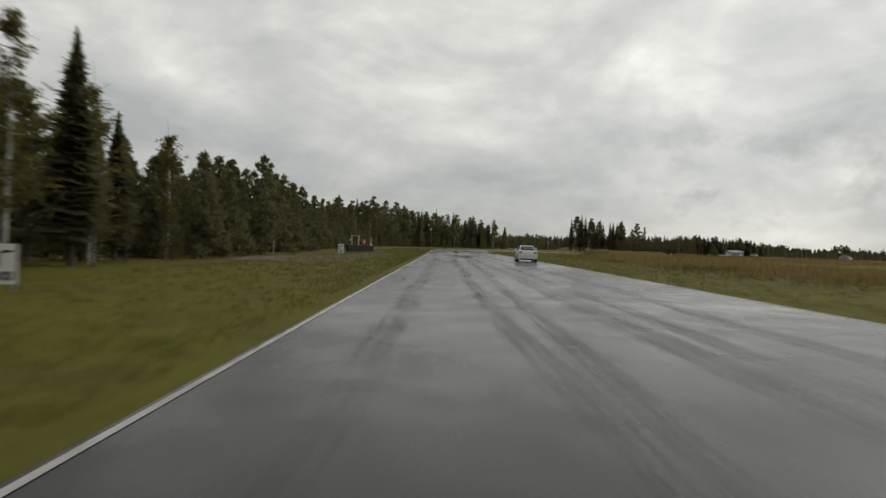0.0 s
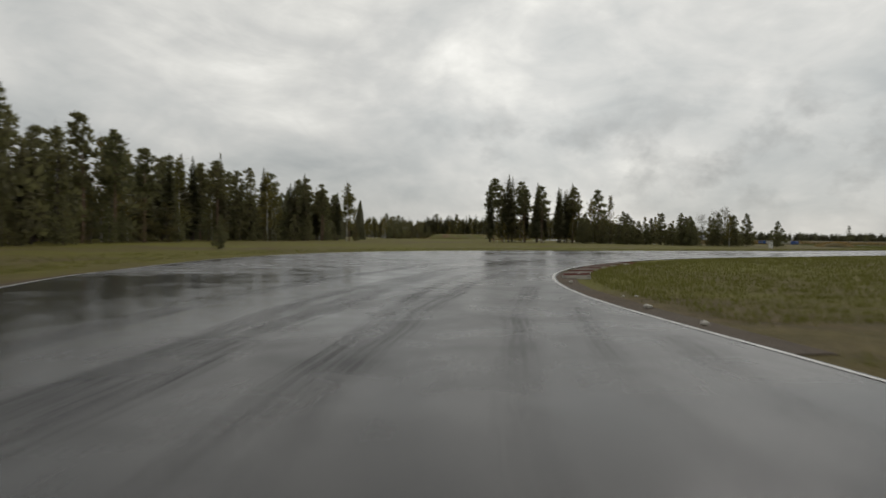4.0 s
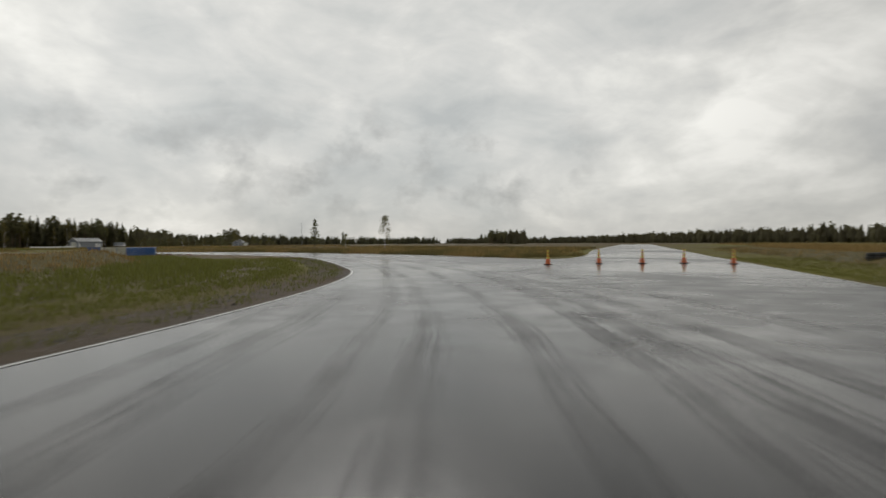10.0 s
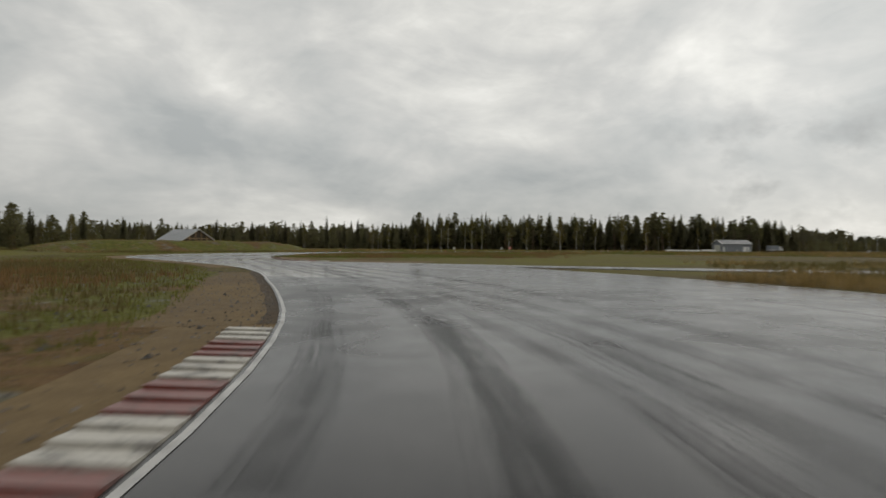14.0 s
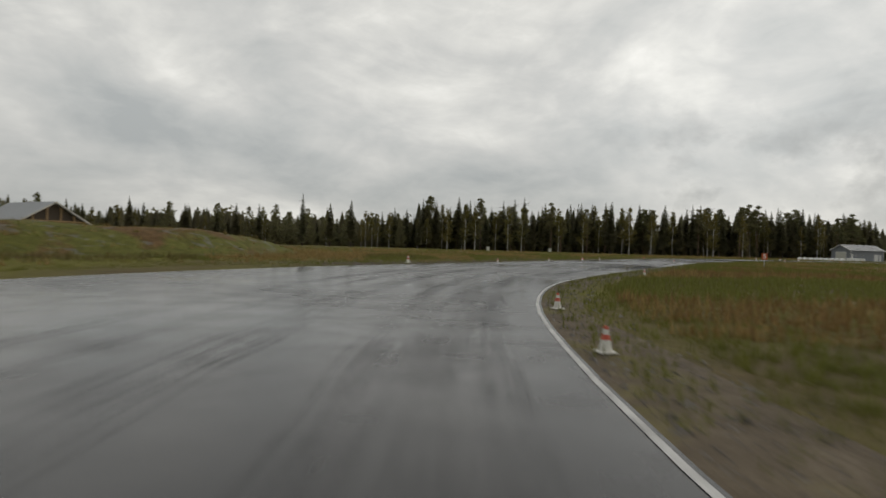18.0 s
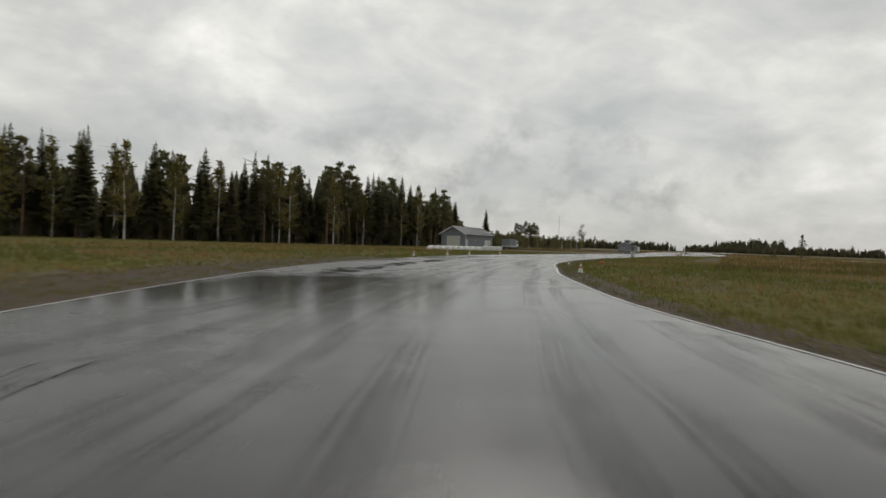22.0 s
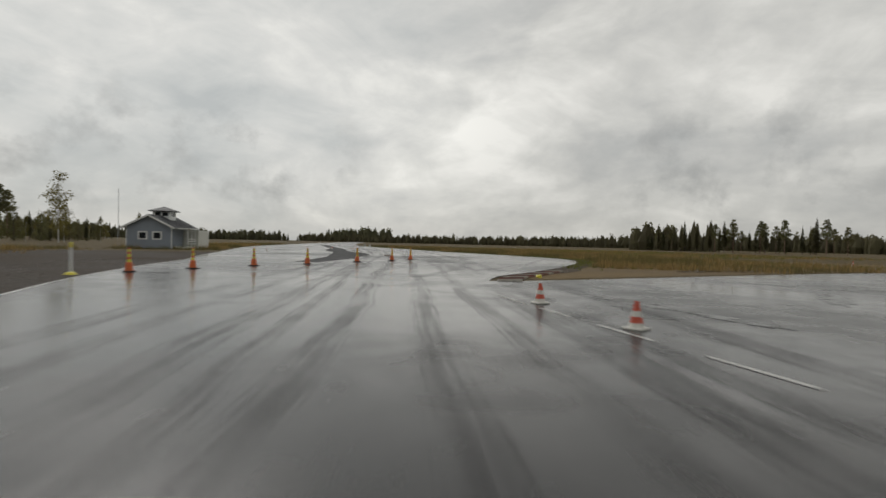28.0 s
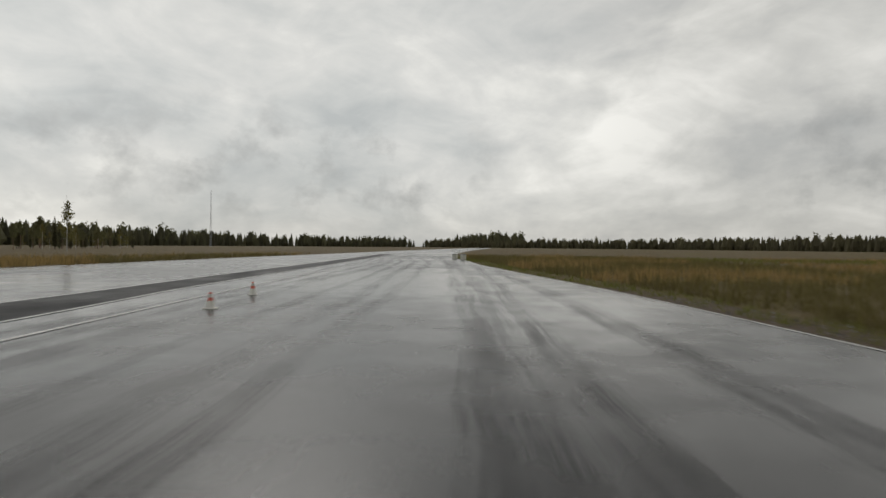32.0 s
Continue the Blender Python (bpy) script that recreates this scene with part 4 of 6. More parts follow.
def far_wood(name, marks, depth, gap, tall, label, kinds=("spruce", "spruce", "bush", "spruce"), pieces=60):
    """A distant wood: one mesh of many small trees."""
    rnd = random.Random(len(name) + int(marks[0][0]))
    shapes = []
    for k, kind in enumerate(kinds):
        for j in range(3):
            bm = crown_bm(kind, 10.0, pieces, 31 * k + j)
            rod(bm, (0, 0, -0.1), (0, 0, 8), 0.13, 0.04, 4)
            verts = np.array([v.co[:] for v in bm.verts])
            shapes.append((verts, [[v.index for v in f.verts] for f in bm.faces]))
            bm.free()
    scrub = []
    for j in range(3):
        bm = crown_bm("bush", 10.0, 30, 90 + j)
        scrub.append((np.array([v.co[:] for v in bm.verts]), [[v.index for v in f.verts] for f in bm.faces]))
        bm.free()
    line = curve_points(marks, gap)
    verts, faces, count = [], [], 0
    left = sides_of(line)
    for p, s in zip(line, left):
        for row in range(max(1, int(depth / (gap * 1.6)))):
            shape, polys = rnd.choice(shapes)
            q = p + s * (row * gap * 1.6 + rnd.uniform(0, gap)) + Vector((rnd.uniform(-gap, gap), rnd.uniform(-gap, gap), 0))
            size, turn = rnd.uniform(*tall) / 10 * rnd.choice((0.72, 0.85, 0.93, 1.0)), rnd.uniform(0, 6.28)
            c, sn = math.cos(turn), math.sin(turn)
            moved = shape @ np.array(((c, sn, 0), (-sn, c, 0), (0, 0, 1))) * size + np.array((q.x, q.y, -0.05))
            verts.append(moved)
            faces += [[k + count for k in poly] for poly in polys]
            count += len(moved)
            for _ in range(3 if row < 2 else 0):
                # undergrowth between the trunks
                low = rnd.choice(scrub)
                q = q + Vector((rnd.uniform(-gap, gap), rnd.uniform(-gap, gap), 0))
                moved = low[0] * np.array((2.4, 2.4, 1.0)) * size * rnd.uniform(0.5, 0.82) + np.array((q.x, q.y, -0.05))
                verts.append(moved)
                faces += [[k + count for k in poly] for poly in low[1]]
                count += len(moved)
    data = bpy.data.meshes.new(name)
    data.from_pydata(np.concatenate(verts).tolist(), [], faces)
    return tagged(solid(name, data, SPRUCE_LEAF), label, "forest", kind="stuff")

# forest beside the first straight
random.seed(3)
first = ["young_pine"] * 7 + ["birch", "pine"]
belt(first, [(-13, -30), (-13.4, 10), (-14.2, 43)], 3.0, 2.0, (5.6, 7.6), 2, "trees beside the first straight", 2)
belt(first, [(-14.2, 45), (-15.4, 59)], 3.0, 1.8, (6.4, 8.4), 2, "trees beside the first straight", 2)
belt(first, [(-15.5, 60), (-16.6, 72)], 3.0, 1.8, (6.4, 8.8), 2, "trees beside the first straight", 2)
belt(first + ["shrub"], [(-16.8, 74), (-18.6, 98)], 3.0, 2.2, (5.4, 7.6), 2, "trees beside the first straight", 2)
belt(first + ["shrub"], [(-18.8, 100), (-21, 130)], 3.0, 2.2, (6.2, 8.8), 2, "trees beside the first straight", 2)
belt(["shrub"], [(-12, -20), (-12.6, 20), (-13.5, 46), (-15.5, 75), (-17.5, 105), (-19, 130)], 2.0, 3.2, (1.3, 3.0), 2, "bushes at the forest edge")
for marks, tall in (([(-20, -30), (-20.5, 10), (-21, 43)], (6.2, 8.2)), ([(-21, 45), (-23, 72)], (6.6, 8.4)), ([(-23, 74), (-25, 100), (-27, 135)], (5.8, 7.6))):
    far_wood("inner_wood", marks, 16, 2.6, tall, "young conifers behind the forest edge", ("spruce", "spruce"), 90)
belt(["spruce", "pine", "young_pine", "birch", "young_pine"], [(-21, 132), (-20, 148), (-19, 165)], 4.5, 2.8, (7.4, 11.6), 2, "trees beyond the first bend", 3)
belt(["spruce", "pine", "young_pine", "birch", "spruce"], [(-19, 168), (-14, 200), (-2, 225), (12, 240), (24, 247)], 4.5, 2.8, (10, 16), 1, "trees beyond the first bend", 3)
belt(["shrub", "young_pine"], [(-19, 132), (-17, 165), (-11, 198), (1, 222), (14, 237), (24, 244)], 2.5, 3.2, (2.5, 5.5), 1, "bushes at the forest edge")
far_wood("inner_wood", [(-38, 165), (-34, 200), (-20, 240), (10, 262), (30, 284)], 16, 3.2, (10, 15), "tall mixed wood beyond the bend", ("spruce", "spruce"), 90)
belt(["spruce", "pine", "spruce"], [(56, 243), (64, 239.5), (76, 238)], 4, 2.2, (12.5, 16.5), 1, "grove beyond the first bend", 2)
belt(["pine", "birch"], [(77, 238), (84, 238)], 3, 2.6, (11, 13.5), 1, "grove beyond the first bend")
belt(["shrub", "birch"], [(54, 239), (72, 235), (92, 234)], 2, 3, (3, 6), 1, "bushes at the forest edge")
belt(["young_pine", "young_pine", "birch", "shrub", "young_pine"], [(91.5, 205), (88, 213), (83, 222), (80, 236)], 3.2, 2.0, (4.6, 8), 2, "grove beyond the first bend", 3)
# woods behind the garage
belt(["spruce", "pine", "birch", "spruce", "spruce", "spruce"], [(122, 500), (150, 506), (180, 509), (205, 509), (232, 513), (256, 522), (285, 540), (312, 562)], 4.5, 3.0, (12, 18.5), 1, "wood behind the garage", 3)
far_wood("inner_wood", [(120, 511), (150, 517), (180, 520), (205, 520), (234, 524), (258, 533), (290, 552)], 14, 3.0, (12, 17), "tall mixed wood behind the garage", ("spruce", "spruce"), 90)
belt(["shrub", "spruce", "shrub"], [(122, 498), (150, 504), (180, 507), (205, 507), (236, 512), (258, 522), (300, 552)], 3.5, 2.8, (1.6, 4.2), 1, "bushes at the forest edge", 2)
belt(["birch", "young_pine", "spruce"], [(-30, 430), (20, 470), (70, 490), (120, 498)], 5, 3.0, (8, 13), 1, "low wood behind the mound", 2)
belt(["birch", "young_pine", "birch", "spruce"], [(46, 330), (58, 346), (72, 361)], 4, 3.0, (6.5, 10.5), 1, "grove beside the mound", 3)
belt(["shrub"], [(56, 334), (66, 346), (78, 357)], 3, 2.6, (2, 3.6), 1, "bushes beside the mound", 2)
far_wood("inner_wood", [(-60, 420), (10, 478), (70, 500), (120, 506)], 18, 3.2, (8, 13), "low mixed wood behind the mound", ("spruce", "spruce"), 90)
far_wood("far_forest", [(-420, 260), (-300, 420), (-160, 520), (-20, 560), (130, 548), (290, 560), (400, 660)], 30, 4.0, (11, 16), "dark spruce forest far behind the circuit")
far_wood("far_forest", [(20, 640), (200, 700), (420, 780), (640, 860), (900, 930), (1200, 900)], 45, 5.5, (12, 17), "dark spruce forest on the horizon")
far_wood("far_forest", [(1200, 880), (1150, 700), (1100, 520), (900, 380), (700, 250), (560, 130), (420, 30), (300, -60), (160, -160)], 34, 3.7, (10, 15), "dark spruce forest on the horizon")
far_wood("far_forest", [(160, -160), (0, -260), (-140, -200), (-160, 0), (-110, 120), (-60, 180)], 40, 4.8, (12, 17), "dark spruce forest behind the straight")
for kind, x, y, tall in (("lone_birch", 213, 259, 8), ("lone_pine", 191.3, 259.6, 6.5), ("lone_pine", 201, 261, 4), ("lone_birch", 203, 262, 3.6), ("young_pine", 97, 203, 5.2), ("young_pine", 99, 205, 4), ("lone_birch", 401.8, 568.1, 12.6), ("lone_birch", 406, 571, 7),
                         ("young_pine", 0.6, 170.6, 2.6)):
    tree(kind, x, y, tall, 2, "lone trees", label="" if kind.startswith("lone") else "lone bushy young pine on open ground")
for x, y, tall in ((260, 434.9, 4.4), (265.5, 440.4, 3.1)):
    tree("lone_pine", x, y, tall, 2, "lone trees", label="small lone conifer in the weeds")
belt(["spruce", "pine", "spruce"], [(522, 384), (545, 396), (566, 405), (600, 426)], 6, 4.6, (8.5, 13.5), 1, "pine grove behind the dry field", 2)
for x, y, tall in ((-13.6, 13.5, 8.2), (-13.2, 17, 8.8), (-14.4, 23, 8.6), (-15.2, 31, 8), (-15.6, 50, 7.4), (-17, 64, 8.4), (-19, 88, 8.6), (-20.5, 112, 9.4)):
    tree("birch", x, y, tall, 2, "trees beside the first straight")
belt(["pine", "spruce", "birch"], [(440, 612), (475, 626), (510, 650), (545, 690)], 6, 4.0, (3.8, 6.4), 1, "low wood beyond the runway", 3)
tree("birch", 461.9, 599.4, 9.5, 1, "lone trees", label="tall slim birch above the low wood")
belt(["pine", "spruce"], [(528, 712), (534, 718), (543, 722)], 3, 2.6, (9, 12), 1, "clump beyond the runway")
far_wood("far_clump", [(604, 404), (622, 418), (642, 426)], 14, 3.2, (12, 16), "dense dark clump of spruces on the plain")
far_wood("wooded_rise", [(1390, 770), (1440, 830), (1480, 900)], 60, 6, (24, 31), "wooded rise on the horizon")
belt(["birch", "young_pine", "shrub", "spruce"], [(316, 548), (345, 561), (375, 572), (405, 581), (440, 592)], 5, 2.8, (4.2, 7.4), 1, "young wood on the slope behind the dirt lot", 3)
belt(["shrub", "birch", "shrub"], [(302, 512), (325, 524), (350, 542), (380, 560)], 4, 4.0, (1.2, 2.8), 1, "bushes behind the dirt lot")
for x, y, tall in ((91, 464, 13.5), (97.5, 466, 11.5), (102.5, 468, 12.5)):
    tree("spruce", x, y, tall, 1, "lone trees", label="slim dark spruce before the low wood")
for x, y, tall in ((127.5, 494, 14), (133, 496.6, 15.5), (136, 497, 14.5), (146.5, 500, 16), (151, 500.8, 15), (163, 502.8, 16), (171, 503.4, 15), (186, 504, 16.5), (193, 504, 15), (214, 506, 16), (224, 507, 15)):
    tree("birch", x, y, tall, 1, "wood behind the garage", label="tall birch with a pale bare trunk at the forest edge")
for x, y, tall in ((452.6, 653, 16.5), (454.4, 651.4, 15.6), (456.4, 648.6, 17.4), (458, 646.6, 16.2), (459.8, 644.8, 16.8), (461, 643, 15)):
    tree("pine", x, y, tall, 1, "tall pines above the young wood", label="slim bare-stemmed pine above the young wood")
for x, y, tall in ((303, 540, 13.4), (305.6, 541.4, 8.5)):
    tree("spruce", x, y, tall, 1, "wood behind the garage", label="slim spruce at the end of the wood")
for x, y, tall in ((-14.1, 21.4, 9.3), (-15.4, 26.5, 7.2)):
    tree("spruce", x, y, tall, 2, "trees beside the first straight")

# ---- mounds ----
MOUNDS = []


def mound(marks, wide, tall, material_, label, seed, name="mound", bank=None):
    """A long heap along a line, lumpy, its foot below the ground; with a bank width, flat on top between two banks."""
    line = curve_points(marks, 1.2)
    left, n, bm, rows = sides_of(line), 27 if bank else 13, bmesh.new(), []
    for k, (p, s) in enumerate(zip(line, left)):
        end = min(1.0, k * 1.2 / (wide * 0.8), (len(line) - 1 - k) * 1.2 / (wide * 0.8))
        row = []
        for j in range(n):
            a = 2 * j / (n - 1) - 1
            q = p + s * a * wide * (0.75 + 0.25 * end)
            lump = noise.noise(Vector((q.x * 0.22, q.y * 0.22, seed))) * 0.3 + noise.noise(Vector((q.x * 0.9, q.y * 0.9, seed))) * 0.09
            across = math.cos(a * math.pi / 2) ** 1.3
            if bank:
                up = min(1.0, (1 - abs(a)) * wide / bank)
                across, lump = up * up * (3 - 2 * up), lump * 0.45
            row.append(bm.verts.new((q.x, q.y, across * math.sin(end * math.pi / 2) * tall * (1 + lump) - 0.06)))
        rows.append(row)
    for a, b in zip(rows, rows[1:]):
        for j in range(n - 1):
            bm.faces.new((a[j], b[j], b[j + 1], a[j + 1]))
    bmesh.ops.recalc_face_normals(bm, faces=bm.faces)
    if sum(f.normal.z for f in bm.faces) < 0:
        bmesh.ops.reverse_faces(bm, faces=bm.faces)
    MOUNDS.append([v.co.copy() for row in rows[1:-1] for v in row[1:-1]])
    return tagged(solid(name, bm, material_, True), label, "mound", kind="structure")


MOUND = material("grassy_soil", soil_look((0.05, 0.046, 0.018), (0.16, 0.135, 0.06), 0.9))
mound([(75, 338), (81, 346), (86.2, 353), (90.4, 359.8), (97, 368), (102.2, 375), (105.4, 381)], 14.0, 2.05, WEEDY, "flat-topped earth mound of grass and weeds beside the bend", 1, bank=5.5)
mound([(34, 135), (46, 140), (58, 147)], 4.0, 1.3, GRASS, "low green grass mound", 2)
mound([(60, 146), (68, 151)], 3.0, 1.0, MOUND, "low mound of brown weeds", 3)
mound([(112, 203), (122, 211), (131, 219)], 3.2, 0.85, MOUND, "low heap of brown soil", 4)
mound([(108, 158), (130, 164), (160, 171), (220, 184)], 5.0, 0.45, MOUND, "low bank of dry weeds beside the road", 5)
mound([(196, 268), (230, 290)], 3.0, 0.8, MOUND, "low heap of weeds and soil", 6)


# ---- cones ----
CONE_RED = plain("cone_red", (0.55, 0.09, 0.045), 0.45, vary=0.15)
CONE_WHITE = plain("cone_white", (0.68, 0.66, 0.6), 0.5, vary=0.15)
CONE_ORANGE = plain("cone_orange", (0.62, 0.13, 0.03), 0.45, vary=0.15)
YELLOW = plain("reflective_yellow", (0.72, 0.62, 0.06), 0.4, vary=0.12)


def cone_red_white(size=0.68):
    ob = thing("traffic_cone", "small red and white traffic cone on a square base", "traffic cone", "cones along the asphalt edge")
    part("base", boxes(((-0.17, -0.17, 0), (0.17, 0.17, 0.035)), bevel=0.01), CONE_WHITE, ob)
    part("body", lathe([(0.13, 0.03), (0.105, 0.15), (0.085, 0.25)]), CONE_WHITE, ob)
    part("band", lathe([(0.0862, 0.245), (0.065, 0.345)]), CONE_RED, ob, "red band")
    part("upper_band", lathe([(0.0635, 0.345), (0.046, 0.44)]), CONE_WHITE, ob)
    part("tip", lathe([(0.0462, 0.44), (0.036, 0.49), (0.03, 0.5)]), CONE_RED, ob, "red tip")
    for piece in ob.children:
        piece.data.transform(Matrix.Scale(size, 4))
    return ob


def cone_red_top():
    ob = thing("traffic_cone", "red traffic cone with broad white bands standing on wet asphalt", "traffic cone", "cones along the side road")
    part("base", boxes(((-0.18, -0.18, 0), (0.18, 0.18, 0.04)), bevel=0.012), CONE_WHITE, ob)
    part("body", lathe([(0.135, 0.035), (0.115, 0.12)]), CONE_WHITE, ob)
    part("band", lathe([(0.116, 0.12), (0.092, 0.23)]), CONE_RED, ob, "red band")
    part("middle_band", lathe([(0.0905, 0.23), (0.07, 0.33)]), CONE_WHITE, ob)
    part("tip", lathe([(0.0705, 0.33), (0.045, 0.46), (0.038, 0.5)]), CONE_RED, ob, "red tip")
    for piece in ob.children:
        piece.data.transform(Matrix.Scale(0.9, 4))
    return ob


def cone_post():
    ob = thing("marker_cone", "orange cone with a tall yellow-banded post in a black foot", "traffic cone", "tall marker cones across the asphalt")
    part("foot", boxes(((-0.24, -0.24, 0), (0.24, 0.24, 0.05)), bevel=0.015), BLACK, ob, "black rubber foot")
    part("body", lathe([(0.17, 0.05), (0.125, 0.36), (0.09, 0.4)]), CONE_ORANGE, ob)
    for k, (z, mat) in enumerate(((0.4, YELLOW), (0.52, CONE_ORANGE), (0.61, YELLOW), (0.73, CONE_ORANGE), (0.82, YELLOW))):
        part("sleeve", lathe([(0.088 - 0.008 * k, z), (0.08 - 0.008 * k, z + (0.12 if mat is YELLOW else 0.09))], 12), mat, ob)
    part("tip", lathe([(0.045, 0.94), (0.03, 1.0)], 12), CONE_RED, ob, "red tip")
    for piece in ob.children:
        piece.data.transform(Matrix.Scale(0.9, 4))
    return ob


def repeat(make, places):
    ob = None
    for x, y, *turn in places:
        m = pose(x, y, 0.0, 0, 0, turn[0] if turn else (x * 37 + y * 17) % 90)
        if ob is None:
            ob = make()
            ob.matrix_basis = m
        else:
            copy_thing(ob, m)


repeat(lambda: tagged(cone_red_white(1.05), "red and white traffic cone beside the wet asphalt"), [(124.2, 361), (195.2, 446.6), (202.6, 450.3), (208.6, 453.2), (219, 458)])
repeat(cone_red_white, [(137.2, 379.3), (142.6, 387.6), (145.9, 392.4), (131.2, 370.2), (198.3, 432.8),
                        (128.7, 329.6), (129.1, 334.6), (137.2, 352.2), (153.4, 388.2), (290.8, 481.7), (295.2, 483.4), (303, 486.4), (374.4, 514.8), (388.8, 508.9), (393.1, 510.9), (398, 512.9), (403, 515), (410.1, 515.9), (413, 517.4)])
tall_cone = cone_red_white(0.98)
tall_cone.matrix_basis = pose(188.62, 425.30, 0.0, 0, 0, 25)
tagged(tall_cone, "tall red and white traffic cone on the muddy verge")
repeat(cone_red_top, [(294.2, 470.9), (297.9, 472.2), (301, 473), (304.2, 474.2), (306.6, 475.4), (309.2, 476.5), (312.2, 477.7), (315.2, 479), (318.4, 480.4), (324.4, 483), (327.9, 484.5), (403.1, 518), (372, 456.4)])
repeat(cone_post, [(333.6, 499.4), (336.8, 498.95), (340.5, 498.16), (344.2, 497), (349.4, 495.9), (353.8, 494.8), (356.6, 494.1),
                   (140.8, 188.3), (143.6, 186.2), (145, 184), (146.4, 181.9), (146.2, 179.2)])


# ---- signs ----
def lettering(words, size, depth=0.004):
    """A word as a mesh in the x-z plane, its middle at the origin."""
    curve = bpy.data.curves.new("lettering", "FONT")
    curve.body, curve.size, curve.extrude, curve.align_x, curve.align_y = words, size, depth, "CENTER", "CENTER"
    curve.offset = size * 0.03
    ob = bpy.data.objects.new("lettering", curve)
    scene.collection.objects.link(ob)
    bpy.context.view_layer.update()
    data = bpy.data.meshes.new_from_object(ob)
    bpy.data.objects.remove(ob)
    data.transform(Matrix.Rotation(math.pi / 2, 4, "X"))
    return data


SIGN_BLACK = plain("sign_black", (0.02, 0.02, 0.02), 0.5, vary=0.1)
SIGN_ORANGE = plain("sign_orange", (0.58, 0.11, 0.03), 0.45, vary=0.1)


def stroke(points, wide):
    bm = bmesh.new()
    line = [Vector(p) for p in points]
    last = None
    for k, p in enumerate(line):
        d = (line[min(k + 1, len(line) - 1)] - line[max(k - 1, 0)]).normalized()
        s = Vector((-d.z, 0, d.x)) * wide / 2
        pair = [bm.verts.new(p + s), bm.verts.new(p - s)]
        if last:
            bm.faces.new((last[0], last[1], pair[1], pair[0]))
        last = pair
    bmesh.ops.solidify(bm, geom=bm.faces[:], thickness=0.004)
    bmesh.ops.recalc_face_normals(bm, faces=bm.faces)
    return bm


def bend_sign(x, y, turn, words, bend, low=0.05):
    """A distance board: a white sheet on two short posts, with the bend drawn on it."""
    ob = thing("distance_board", "white board with a black bend arrow and the number " + words if words else "white board with a black bend arrow", "sign", "distance boards before the bends", pose(x, y, 0, 0, 0, turn))
    board = part("board", boxes(((-0.27, -0.012, low), (0.27, 0.012, low + 0.86)), bevel=0.006), WHITE, ob)
    for px in (-0.2, 0.2):
        part("post", boxes(((px - 0.025, 0.013, -0.2), (px + 0.025, 0.06, low + 0.7))), STEEL, ob)
    shape = {"right": [(-0.12, 0.36), (-0.12, 0.55), (-0.1, 0.63), (-0.04, 0.685), (0.06, 0.7), (0.19, 0.7)],
             "left": [(0.12, 0.36), (0.12, 0.5), (0.08, 0.58), (0.0, 0.62), (-0.16, 0.66)],
             "ess": [(-0.06, 0.38), (-0.08, 0.47), (-0.05, 0.54), (0.04, 0.6), (0.09, 0.66), (0.08, 0.78)]}[bend]
    part("arrow", stroke([(px, -0.016, low + pz) for px, pz in shape], 0.055), SIGN_BLACK, board, "black arrow")
    if words:
        data = lettering(words, 0.27)
        data.transform(Matrix.Translation((0, -0.016, low + 0.17)))
        part("number", data, SIGN_BLACK, board, "black number")
    return ob


bend_sign(-9.6, 53.2, 2, "50", "right", 0.12)
bend_sign(-9.25, 11.9, 4, "100", "right", 0.12)
bend_sign(74, 183.6, -66, "", "left", 0.1)
bend_sign(294.3, 468.9, -64, "50", "ess")
bend_sign(240, 451, -60, "100", "ess")


def number_sign(x, y, turn, words, high, label):
    ob = thing("number_sign", label, "sign", at=pose(x, y, 0, 0, 0, turn))
    board = part("board", boxes(((-0.26, -0.012, high), (0.26, 0.012, high + 0.62)), bevel=0.006), SIGN_ORANGE, ob)
    part("post", boxes(((-0.03, 0.013, -0.2), (0.03, 0.06, high + 0.5))), STEEL, ob)
    if words:
        data = lettering(words, 0.6)
        data.transform(Matrix.Translation((0, -0.016, high + 0.31)))
        part("number", data, WHITE, board, "white number")
    else:
        part("number", boxes(((-0.08, -0.017, high + 0.12), (0.08, -0.013, high + 0.5))), WHITE, board, "white bar")
    return ob


number_sign(-10.8, 77.2, 4, "3", 0.95, "orange marshal post sign with a white number three")
number_sign(159.3, 380.1, -20, "5", 0.75, "orange marshal post sign with a white number five")
number_sign(153.4, 166.6, -70, "", 1.3, "small orange sign with a pale mark on a post")


# ---- tyre barriers ----
def tyre_bm(r=0.31, wide=0.2):
    return lathe([(r * 0.6, 0.0), (r * 0.9, 0.0), (r, wide * 0.25), (r, wide * 0.75), (r * 0.9, wide), (r * 0.6, wide)], 14)


def tyre_wall(a, b, high, label):
    a, b = Vector((*a, 0)), Vector((*b, 0))
    turn = math.degrees(math.atan2((b - a).y, (b - a).x))
    ob = thing("tyre_barrier", label, "barrier", at=pose(a.x, a.y, 0, 0, 0, turn))
    n, tyre = int((b - a).length / 0.63), mesh_of(tyre_bm(), "tyre")
    tyre.materials.append(BLACK)
    for k in range(n):
        for j in range(high):
            t = part("tyre", tyre, None, ob)
            t.location = (0.31 + 0.63 * k, 0.02 * ((k * 7 + j * 3) % 5 - 2), 0.2 * j - 0.02)
    return ob


tyre_wall((-11.6, 68.4), (-9.6, 78.2), 4, "long low barrier of stacked black tyres")
tyre_wall((151.4, 172.6), (156, 171), 3, "short black tyre barrier at the verge")


